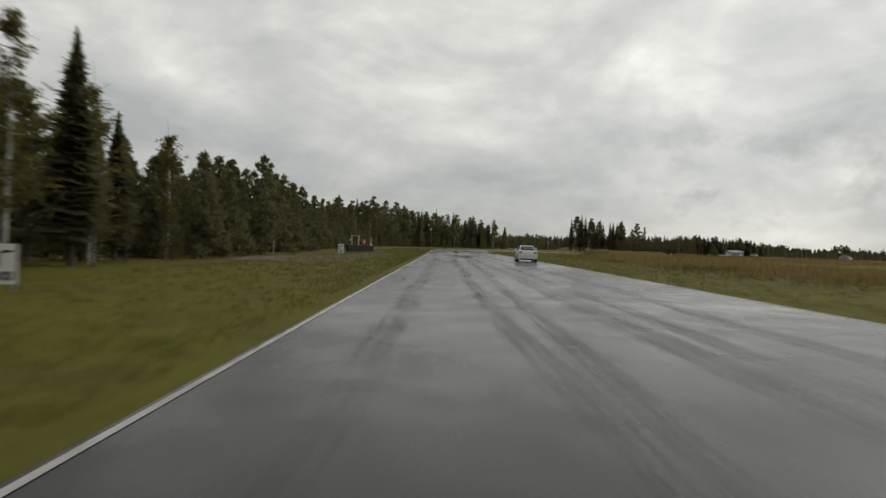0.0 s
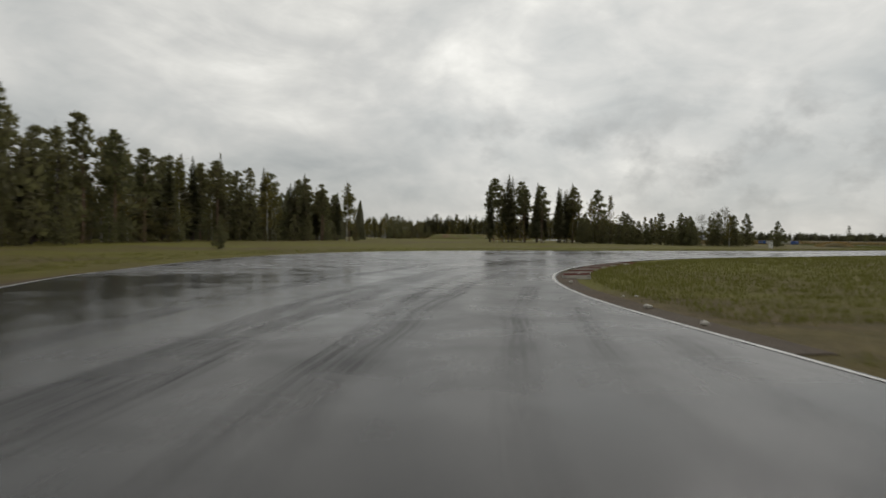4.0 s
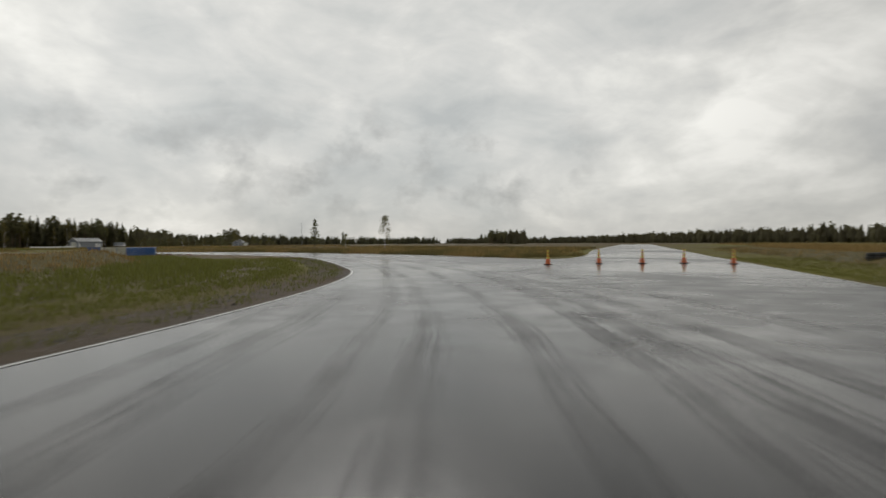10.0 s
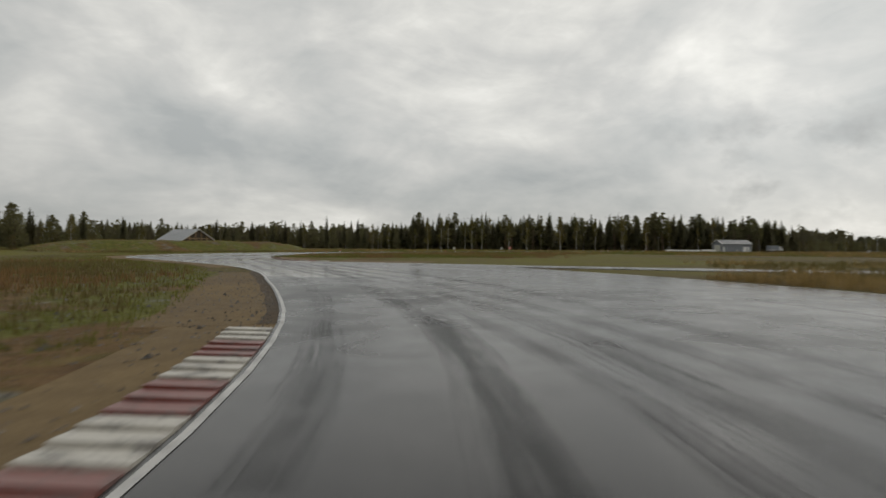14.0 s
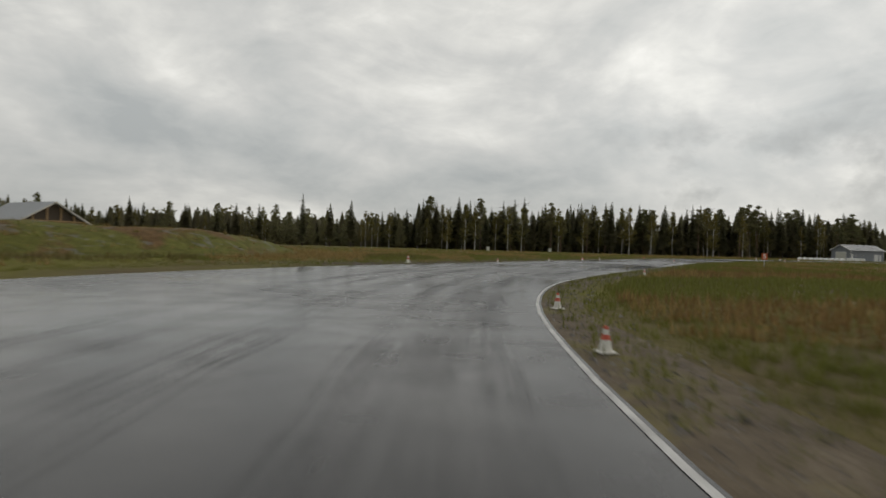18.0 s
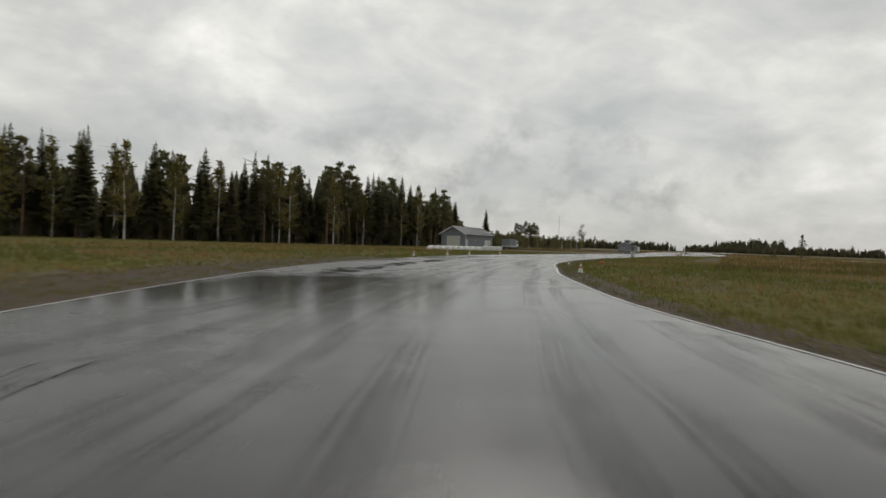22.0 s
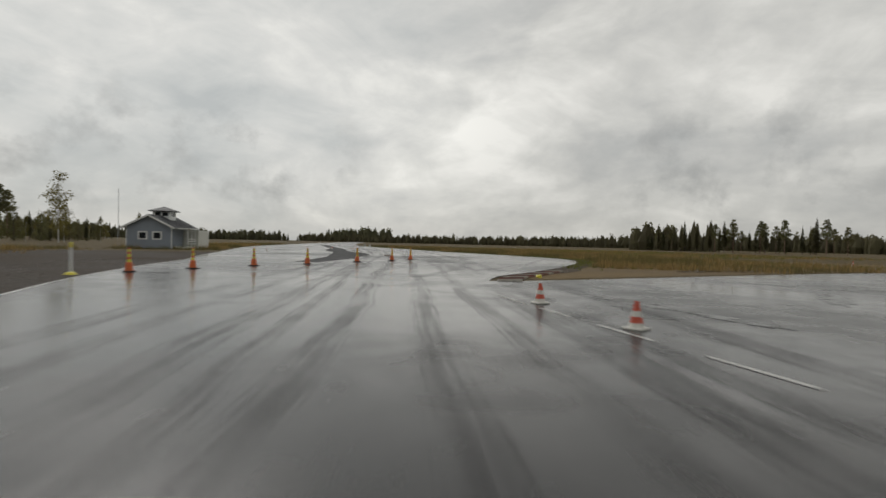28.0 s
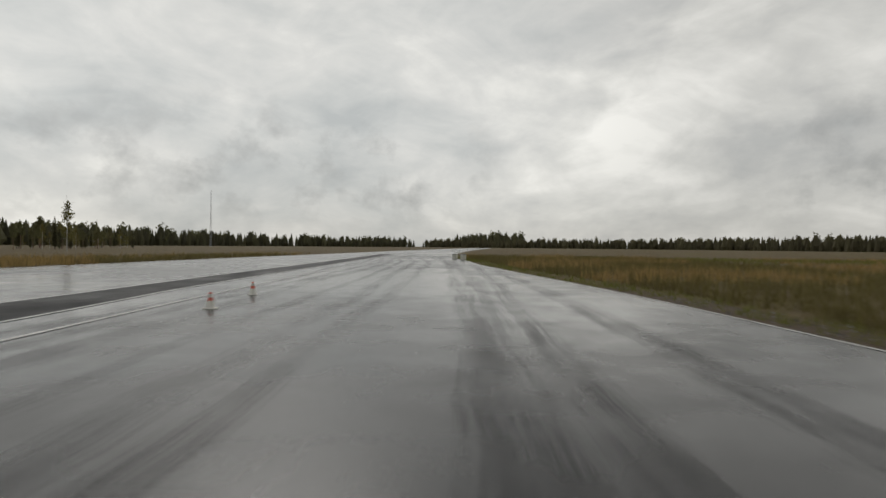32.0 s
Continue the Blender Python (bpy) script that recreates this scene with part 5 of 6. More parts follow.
def marshal_frame():
    ob = thing("marshal_stand", "thin white steel frame behind the tyre barrier", "stand", at=pose(-11.7, 75.2, 0))
    for px in (-0.45, 0.45):
        for py in (-0.35, 0.35):
            part("leg", boxes(((px - 0.025, py - 0.025, -0.1), (px + 0.025, py + 0.025, 2.0))), WHITE, ob)
    part("top", boxes(((-0.5, -0.4, 2.0), (0.5, 0.4, 2.05))), WHITE, ob)
    part("lamp", boxes(((-0.75, -0.3, 1.35), (-0.5, -0.1, 1.55)), bevel=0.02), WHITE, ob)


def marker_post(x, y, z, label):
    post = thing("marker_post", label, "post", at=pose(x, y, z))
    part("foot", lathe([(0.2, 0), (0.14, 0.07), (0.05, 0.1)], 12), YELLOW, post)
    part("pole", lathe([(0.045, 0.1), (0.045, 0.9)], 10), WHITE, post)
    part("cap", lathe([(0.05, 0.9), (0.05, 1.05), (0.02, 1.08)], 10), YELLOW, post, "yellow-green cap")


marshal_frame()
marker_post(-9.9, 77.6, 0.78, "white post with a yellow-green top on the tyre barrier")
marker_post(331.4, 499.8, 0.0, "white post with a yellow foot beside the asphalt")


# ---- guard rails at the inner bend ----
def guard_rail(a, b, label, colours):
    """Four stacked ribbed rails on posts; colours: where along the rail each paint ends."""
    a, b = Vector((*a, 0)), Vector((*b, 0))
    turn, long = math.degrees(math.atan2((b - a).y, (b - a).x)), (b - a).length
    ob = thing("guard_rail", label, "guard rail", at=pose(a.x, a.y, 0, 0, 0, turn))
    start = 0.0
    for stop, mat in colours:
        for row in range(4):
            z, bm = 0.08 + 0.235 * row, bmesh.new()
            profile = [(0, 0), (0.05, 0.035), (0.05, 0.08), (0.0, 0.11), (0.05, 0.14), (0.05, 0.185), (0, 0.22)]
            ends = [[bm.verts.new((px, -0.06 - py, z + pz)) for py, pz in profile] for px in (start * long, stop * long)]
            for k in range(len(profile) - 1):
                bm.faces.new((ends[0][k], ends[1][k], ends[1][k + 1], ends[0][k + 1]))
            bmesh.ops.solidify(bm, geom=bm.faces[:], thickness=0.01)
            part("rail", bm, mat, ob)
        start = stop
    for k in range(int(long / 2) + 1):
        part("post", boxes(((k * 2.0, 0.0, -0.3), (k * 2.0 + 0.1, 0.12, 1.02))), STEEL, ob)
    return ob


guard_rail((143.9, 240.6), (147.8, 241.6), "blue ribbed guard rail four rails high", [(1.0, BLUE)])
guard_rail((148.1, 241.9), (145.2, 252.6), "pale ribbed guard rail with blue painted ends", [(0.16, BLUE), (0.8, CREAM), (1.0, BLUE)])


# ---- kerbs ----
def kerb(line, side, a, b, long, label):
    """Ribbed blocks in turn red and white along a line."""
    ob = thing("kerb", label, "kerb", "painted kerbs at the bends")
    left, far, k = sides_of(line), 0.0, 0
    step = sum((q - p).length for p, q in zip(line, line[1:])) / (len(line) - 1)
    per = max(1, round(long / step))
    for start in range(0, len(line) - per, per):
        bm = bmesh.new()
        for rib in range(3):
            p0 = line[start] + (line[start + per] - line[start]) * (rib / 3 + 0.02)
            p1 = line[start] + (line[start + per] - line[start]) * ((rib + 1) / 3 - 0.02)
            s = left[start] * side
            quad = [p0 + s * a, p1 + s * a, p1 + s * b, p0 + s * b]
            tops = [0.03, 0.012, 0.04, 0.07]
            v = [bm.verts.new(q + Vector((0, 0, -0.05))) for q in quad] + [bm.verts.new(q + Vector((0, 0, z))) for q, z in zip(quad, tops)]
            for f in ((4, 5, 6, 7), (0, 1, 5, 4), (1, 2, 6, 5), (2, 3, 7, 6), (3, 0, 4, 7)):
                bm.faces.new([v[j] for j in f])
        bmesh.ops.recalc_face_normals(bm, faces=bm.faces)
        part("block", bm, DULL_RED if k % 2 else KERB_WHITE, ob)
        k += 1
    return ob


def fine(marks):
    return curve_points(marks, 0.35)


kerb([Vector(p) for p in fine(stretch(rim_a, (13, 136.3), (22, 146)))], -1, 0.2, 1.1, 1.05, "worn red and white ribbed kerb at the apex")
kerb([Vector(p) for p in fine(stretch(LEFT_EDGE, (153.4, 241.5), (151.3, 256.7)))], 1, 0.01, 0.66, 1.15, "red and white ribbed kerb beside wet sand")
kerb([Vector(p) for p in fine(stretch(LEFT_EDGE, (143.4, 209.8), (149.5, 220)))], 1, 0.01, 0.64, 1.05, "worn red and white ribbed kerb beside the gravel")
kerb([Vector(p) for p in fine(stretch(rim_c, (141, 293.2), (131.7, 305.8)))], -1, 0.01, 0.72, 1.0, "red and white ribbed kerb beside wheel-marked sand")
kerb([Vector(p) for p in fine(stretch(rim_d, (335, 486.24), (345, 484.4)))], -1, 0.25, 1.15, 1.0, "red and white ribbed kerb beside the gravel island")
kerb([Vector(p) for p in fine([(364.8, 497.5), (366.5, 498.05), (368.8, 498.8)])], 1, 0.12, 0.75, 0.7, "short red and white kerb at the runway end")


# ---- small clutter ----
def lump(name, x, y, r, material_, label, category, seed):
    bm = bmesh.new()
    bmesh.ops.create_icosphere(bm, subdivisions=2, radius=r)
    rnd = random.Random(seed)
    for v in bm.verts:
        v.co *= rnd.uniform(0.75, 1.2)
        v.co.z = max(v.co.z * 0.7, -r * 0.3)
    ob = solid(name, bm, material_)
    ob.matrix_basis = pose(x, y, r * 0.2)
    return tagged(ob, label, category)


for k, (x, y) in enumerate(((143.4, 391), (160.6, 418.4), (205.2, 434.4))):
    lump("marker_block", x, y, 0.2, CONE_RED, "fallen red plastic marker on the verge", "marker", k)
for k, (x, y) in enumerate(((338.2, 484.53), (145.6, 249.2), (323.4, 495.4))):
    lump("plastic_bag", x, y, 0.13, YELLOW, "crumpled yellow plastic bag on the sand", "bag", 11 + k)
for k in range(26):
    rnd = random.Random(k + 50)
    p, s = rnd.choice(list(zip(rim_a[88:112], sides_of(rim_a)[88:112])))
    q = p - s * rnd.uniform(0.3, 1.2)
    lump("stone", q.x, q.y, rnd.uniform(0.03, 0.075), KERB_WHITE, "pale stone on the muddy shoulder", "stone", k)
for x, y, words in ((139.4, 487, "small pale electric cabinet at the forest edge"), (159.8, 499.5, "grey wooden board at the forest edge"), (453.1, 527, "small white board beside the far straight"), (457.4, 529.6, "small white board beside the far straight")):
    ob = thing("cabinet" if "cabinet" in words else "board", words, "cabinet" if "cabinet" in words else "board", at=pose(x, y, 0, 0, 0, 10))
    high = 0.5 if "white" in words else 1.1
    part("body", boxes(((-0.45, -0.2, 0), (0.45, 0.2, high)), bevel=0.02), CREAM, ob)
    part("cap", boxes(((-0.5, -0.25, high), (0.5, 0.25, high + 0.05))), STEEL, ob)
for x, y in ((330.6, 528.6), (335.2, 528), (340.4, 529.2)):
    ob = thing("flagpole", "slim white flagpole without a flag", "flagpole", "flagpoles by the clubhouse", pose(x, y, 0))
    part("pole", rod(bmesh.new(), (0, 0, -0.1), (0, 0, 6.4), 0.06, 0.03, 10), WHITE, ob)
    part("knob", lathe([(0.03, 6.4), (0.06, 6.45), (0.02, 6.53)], 10), WHITE, ob)
mast = thing("radio_mast", "thin lattice radio mast on the horizon", "mast", at=pose(660, 770, 0))
for px, py in ((-0.5, -0.3), (0.5, -0.3), (0, 0.6)):
    part("leg", rod(bmesh.new(), (px, py, 0), (px * 0.3, py * 0.3, 34), 0.09, 0.05, 6), STEEL, mast)


# ---- garage ----
def gable_house(ob, long, wide, eave, ridge, wall, roof, over=0.45, trim=None):
    """Walls, gables, two roof slopes and barge boards; x along the ridge, the corner at the origin."""
    bm = bmesh.new()
    t = 0.15
    outline = [(0, 0), (long, 0), (long, wide), (0, wide)]
    box(bm, (0, 0, -0.1), (long, t, eave)), box(bm, (0, wide - t, -0.1), (long, wide, eave))
    for x0, x1 in ((0, t), (long - t, long)):
        v = [bm.verts.new((x, y, z)) for x in (x0, x1) for y, z in ((t, -0.1), (wide - t, -0.1), (wide - t, eave), (wide / 2, ridge - 0.08), (t, eave))]
        bm.faces.new(v[:5]), bm.faces.new(v[5:][::-1])
        for k in range(5):
            bm.faces.new((v[k], v[5 + k], v[5 + (k + 1) % 5], v[(k + 1) % 5]))
    bmesh.ops.recalc_face_normals(bm, faces=bm.faces)
    part("wall", bm, wall, ob)
    slope = (ridge - eave) / (wide / 2)
    for side in (0, 1):
        bm = bmesh.new()
        y0 = -over if side == 0 else wide + over
        z0 = eave - slope * over
        v = [bm.verts.new((x, y, z + dz)) for dz in (0.02, 0.14) for x, y, z in ((-over, y0, z0), (long + over, y0, z0), (long + over, wide / 2, ridge), (-over, wide / 2, ridge))]
        for f in ((0, 1, 2, 3), (4, 5, 6, 7), (0, 1, 5, 4), (1, 2, 6, 5), (2, 3, 7, 6), (3, 0, 4, 7)):
            bm.faces.new([v[k] for k in f])
        bmesh.ops.recalc_face_normals(bm, faces=bm.faces)
        slope_part = part("roof", bm, roof, ob)
        for k in range(int(long / 0.6)):
            x = k * 0.6
            rib = bmesh.new()
            rod(rib, (x, y0, z0 + 0.16), (x, wide / 2, ridge + 0.16), 0.018, None, 4)
            part("seam", rib, roof, slope_part)
        if trim:
            for x in (-over - 0.03, long + over):
                rib = bmesh.new()
                v = [rib.verts.new((xx, y, z)) for xx in (x, x + 0.03) for y, z in ((y0, z0 - 0.08), (wide / 2, ridge - 0.08), (wide / 2, ridge + 0.15), (y0, z0 + 0.15))]
                for f in ((0, 1, 2, 3), (4, 5, 6, 7), (0, 1, 5, 4), (1, 2, 6, 5), (2, 3, 7, 6), (3, 0, 4, 7)):
                    rib.faces.new([v[k] for k in f])
                bmesh.ops.recalc_face_normals(rib, faces=rib.faces)
                part("barge_board", rib, trim, slope_part, "pale barge board")


garage = thing("garage", "blue-grey panel garage with a gable roof and pale doors", "garage", at=pose(254.4, 500.3, 0, 0, 0, 19))
gable_house(garage, 15.0, 6.2, 3.35, 5.0, GREY_WALL, ROOF, 0.45, WHITE)
door = part("garage_door", boxes(((-0.06, 1.5, 0.0), (0.0, 4.6, 2.7))), CREAM, garage, "pale roller door")
for k in range(8):
    part("slat", boxes(((-0.075, 1.5, 0.05 + 0.33 * k), (-0.061, 4.6, 0.34 + 0.33 * k))), CREAM, door)
for y0, y1, z0, z1 in ((1.38, 1.5, 0, 2.82), (4.6, 4.72, 0, 2.82), (1.5, 4.6, 2.7, 2.82)):
    part("door_frame", boxes(((-0.08, y0, z0), (0.0, y1, z1))), WHITE, door)
for x0, x1, z1 in ((0.35, 1.15, 2.1), (10.6, 12.6, 2.1), (13.0, 13.8, 2.1)):
    d = part("side_door", boxes(((x0, -0.05, 0), (x1, 0.0, z1))), WHITE, garage, "white side door")
    part("handle", boxes(((x0 + 0.08, -0.09, 1.0), (x0 + 0.16, -0.052, 1.05))), STEEL, d)
for x0 in (2.6, 5.0):
    w = part("window", boxes(((x0, -0.04, 1.5), (x0 + 0.6, 0.0, 1.95))), WHITE, garage)
    part("pane", boxes(((x0 + 0.06, -0.05, 1.56), (x0 + 0.54, -0.042, 1.89))), plain("dark_pane", (0.02, 0.022, 0.025), 0.08, vary=0.05), w, "dark glass")
for px in (0.0, 14.9):
    part("corner_board", boxes(((px - 0.02, -0.03, 0), (px + 0.12, -0.002, 3.2))), WHITE, garage)


def bale():
    ob = thing("wrapped_bale", "white plastic-wrapped bale half sunk in the grass", "bale", "row of white bales before the garage")
    bm = bmesh.new()
    n = 16
    for x0, x1, r0 in ((-0.55, 0.55, 0.72),):
        rings = []
        for x, r in ((x0, r0 * 0.86), (x0 + 0.1, r0), (x1 - 0.1, r0), (x1, r0 * 0.86)):
            rings.append([bm.verts.new((r * math.cos(2 * math.pi * k / n), x, r * math.sin(2 * math.pi * k / n))) for k in range(n)])
        for a, b in zip(rings, rings[1:]):
            for k in range(n):
                bm.faces.new((a[k], b[k], b[(k + 1) % n], a[(k + 1) % n]))
        bm.faces.new(rings[0]), bm.faces.new(rings[-1][::-1])
    bmesh.ops.recalc_face_normals(bm, faces=bm.faces)
    part("wrap", bm, WHITE, ob)
    part("end_fold", rod(bmesh.new(), (0, -0.57, 0.0), (0, -0.55, 0), 0.3, 0.4, 12), WHITE, ob)
    return ob


repeat(bale, [(224.6 + 1.55 * k, 477.8 + 0.16 * k, 6) for k in range(9)])
for k in range(3):
    ob = thing("wrapped_block", "long white plastic-wrapped bale lying in the grass", "bale", "row of white bales before the garage", pose(239.2 + 1.75 * k, 479.3 + 0.2 * k, 0, 0, 0, 8))
    part("wrap", boxes(((-0.8, -0.5, -0.1), (0.8, 0.5, 0.85)), bevel=0.14), WHITE, ob)
    part("strap", boxes(((-0.04, -0.51, -0.1), (0.04, 0.51, 0.86))), CREAM, ob)


def wheel(parent, x, y, z, r, wide):
    """A wheel whose axle lies along x."""
    bm = lathe([(r * 0.62, -wide / 2), (r * 0.93, -wide / 2), (r, -wide * 0.3), (r, wide * 0.3), (r * 0.93, wide / 2), (r * 0.62, wide / 2)], 24)
    bm.transform(Matrix.Rotation(math.pi / 2, 4, "Y"))
    tyre = solid("wheel", bm, BLACK, False)
    tyre.parent, tyre.location = parent, (x, y, z)
    rim = lathe([(r * 0.64, -wide * 0.42), (r * 0.64, wide * 0.42)], 24)
    rim.transform(Matrix.Rotation(math.pi / 2, 4, "Y"))
    part("rim", rim, DARK_RIM, tyre, "dark grey rim")
    for k in range(5):
        spoke = boxes(((-wide * 0.45, -0.03, 0.03), (wide * 0.45, 0.03, r * 0.6)))
        spoke.transform(Matrix.Rotation(2 * math.pi * k / 5, 4, "X"))
        part("spoke", spoke, STEEL, tyre)
    return tyre


DARK_RIM = plain("dark_rim", (0.05, 0.05, 0.055), 0.35, 0.6, vary=0.1)
truck = thing("truck", "white lorry with a grey box body parked beside the garage", "truck", at=pose(280, 509, 0, 0, 0, 20))
part("box_body", boxes(((-3.2, -1.15, 0.95), (1.5, 1.15, 2.75)), bevel=0.05), GREY_WALL, truck, "grey box body")
part("bed_frame", boxes(((-3.25, -1.17, 0.72), (1.55, 1.17, 0.94)), bevel=0.02), WHITE, truck)
part("chassis", boxes(((-3.1, -0.5, 0.5), (3.3, 0.5, 0.71))), BLACK, truck)
cab_bm = bmesh.new()
profile = [(1.75, 0.6), (3.55, 0.6), (3.62, 1.35), (3.35, 2.3), (1.75, 2.35)]
rings = [[cab_bm.verts.new((x, y, z)) for x, z in profile] for y in (-1.05, 1.05)]
for k in range(5):
    cab_bm.faces.new((rings[0][k], rings[1][k], rings[1][(k + 1) % 5], rings[0][(k + 1) % 5]))
cab_bm.faces.new(rings[0][::-1]), cab_bm.faces.new(rings[1])
bmesh.ops.recalc_face_normals(cab_bm, faces=cab_bm.faces)
bmesh.ops.bevel(cab_bm, geom=cab_bm.edges[:], offset=0.06, segments=2, affect="EDGES")
cab = part("cab", cab_bm, WHITE, truck, "white driver's cab")
for side in (-1, 1):
    part("side_window", boxes(((2.25, side * 1.055 - 0.01, 1.5), (3.2, side * 1.055 + 0.01, 2.1))), plain("cab_glass", (0.02, 0.022, 0.026), 0.08, vary=0.05), cab, "dark side window")
    part("headlight", boxes(((3.56, side * 0.75 - 0.15, 0.75), (3.63, side * 0.75 + 0.15, 0.92)), bevel=0.02), STEEL, cab)
for px in (-2.2, -1.2, 2.7):
    for py in (-1.0, 1.0):
        w = part("wheel", rod(bmesh.new(), (px, py - 0.12, 0.42), (px, py + 0.12, 0.42), 0.42, None, 18), BLACK, truck)
        part("hub", rod(bmesh.new(), (px, py - 0.14, 0.42), (px, py + 0.14, 0.42), 0.16, None, 10), STEEL, w)

# ---- clubhouse with its lookout ----
HOUSE_WALL = plain("blue_grey_boards", (0.27, 0.30, 0.34), 0.7, grain=10.0, vary=0.1)
DARK_ROOF = plain("dark_roof_felt", (0.045, 0.047, 0.05), 0.6, grain=10.0, vary=0.2)
GLASS = plain("window_glass", (0.02, 0.023, 0.027), 0.06, vary=0.05)
club = thing("clubhouse", "blue-grey board clubhouse with white trim and a lookout tower", "house", at=pose(373.5, 526.0, 0, 0, 0, 17))
gable_house(club, 8.6, 4.9, 2.5, 3.75, HOUSE_WALL, DARK_ROOF, 0.45, WHITE)
for k in range(16):
    part("board_joint", boxes(((-0.012, 0.05, 0.14 + 0.155 * k), (-0.001, 4.85, 0.15 + 0.155 * k))), GREY_WALL, club)
for y0 in (1.15, 2.7):
    w = part("window", boxes(((-0.07, y0 - 0.1, 1.0), (-0.001, y0 + 0.95, 1.95))), WHITE, club, "white window frame")
    part("pane", boxes(((-0.08, y0 + 0.06, 1.14), (-0.071, y0 + 0.78, 1.8))), GLASS, w, "dark glass")
for px, py in ((-0.03, -0.03), (-0.03, 4.83)):
    part("corner_board", boxes(((px, py, 0), (px + 0.12, py + 0.1, 2.5))), WHITE, club)
part("porch_floor", boxes(((0.6, -1.6, 0.0), (3.6, -0.02, 0.25))), CREAM, club)
part("porch_roof", boxes(((0.4, -1.9, 2.25), (3.8, -0.02, 2.38))), WHITE, club)
for px in (0.66, 2.1, 3.5):
    part("porch_post", boxes(((px, -1.58, 0.25), (px + 0.09, -1.49, 2.25))), WHITE, club)
for z in (0.55, 0.85, 1.1):
    part("porch_rail", boxes(((0.66, -1.56, z), (3.55, -1.52, z + 0.06))), WHITE, club)
part("lean_to", boxes(((3.9, -1.8, 0), (8.3, -0.02, 2.2))), CREAM, club, "pale plank lean-to")
part("tower", boxes(((3.6, 1.4, 2.9), (5.6, 3.4, 4.4))), WHITE, club)
for y0 in (1.65, 2.5):
    part("tower_window", boxes(((3.57, y0, 3.85), (3.598, y0 + 0.6, 4.28))), GLASS, club, "dark tower window")
part("tower_pane", boxes(((4.1, 1.37, 3.85), (5.1, 1.398, 4.28))), GLASS, club, "dark tower window")
hip = lathe([(2.0, 4.38), (2.0, 4.47), (0.12, 5.0)], 4)
hip.transform(Matrix.Translation((4.6, 2.4, 0)) @ Matrix.Rotation(math.pi / 4, 4, "Z"))
part("tower_roof", hip, DARK_ROOF, club, "dark hipped roof")

# ---- open shelter behind the mound ----
shelter = thing("shelter", "steep grey-roofed timber shelter behind the mound", "shelter", at=pose(76.1, 402.8, 0, 0, 0, 150))
TIMBER = plain("raw_timber", (0.36, 0.24, 0.13), 0.75, grain=14.0, vary=0.3)
SHEET = plain("galvanised_sheet", (0.38, 0.39, 0.40), 0.45, 0.2, vary=0.12)
gable_house(shelter, 12.0, 9.3, 2.6, 5.5, plain("weathered_boards", (0.07, 0.052, 0.038), 0.8, grain=14.0, vary=0.3), SHEET, 0.6, plain("pale_barge_boards", (0.55, 0.52, 0.47), 0.7, grain=14.0, vary=0.15))
for py, top in ((2.1, 3.8), (3.8, 4.85), (5.5, 4.85), (7.2, 3.8)):
    part("beam", boxes(((-0.15, py - 0.11, 0), (-0.01, py + 0.11, top))), TIMBER, shelter)
part("beam", boxes(((-0.19, 0.6, 2.9), (-0.152, 8.7, 3.08))), TIMBER, shelter)
for x, y, long, turn, words in ((108, 571, 16, 12, "long low grey farm building far off"), (210, 640, 12, 30, "small grey farm building far off")):
    ob = thing("farm_building", words, "house", at=pose(x, y, 0, 0, 0, turn))
    gable_house(ob, long, 8, 2.6, 4.4, GREY_WALL, ROOF, 0.4)


# ---- the white saloon ----
CAR_WHITE = plain("white_car_paint", (0.74, 0.75, 0.75), 0.18, vary=0.04, bump=0.0)
LAMP_RED = plain("red_lamp_glass", (0.5, 0.02, 0.02), 0.12, vary=0.1)


def loft(sections, closed=True):
    """A skin over rings of the same number of points."""
    bm = bmesh.new()
    rings = [[bm.verts.new(p) for p in ring] for ring in sections]
    n = len(rings[0])
    for a, b in zip(rings, rings[1:]):
        for k in range(n if closed else n - 1):
            bm.faces.new((a[k], a[(k + 1) % n], b[(k + 1) % n], b[k]))
    bm.faces.new(rings[0]), bm.faces.new(rings[-1][::-1])
    bmesh.ops.recalc_face_normals(bm, faces=bm.faces)
    return bm


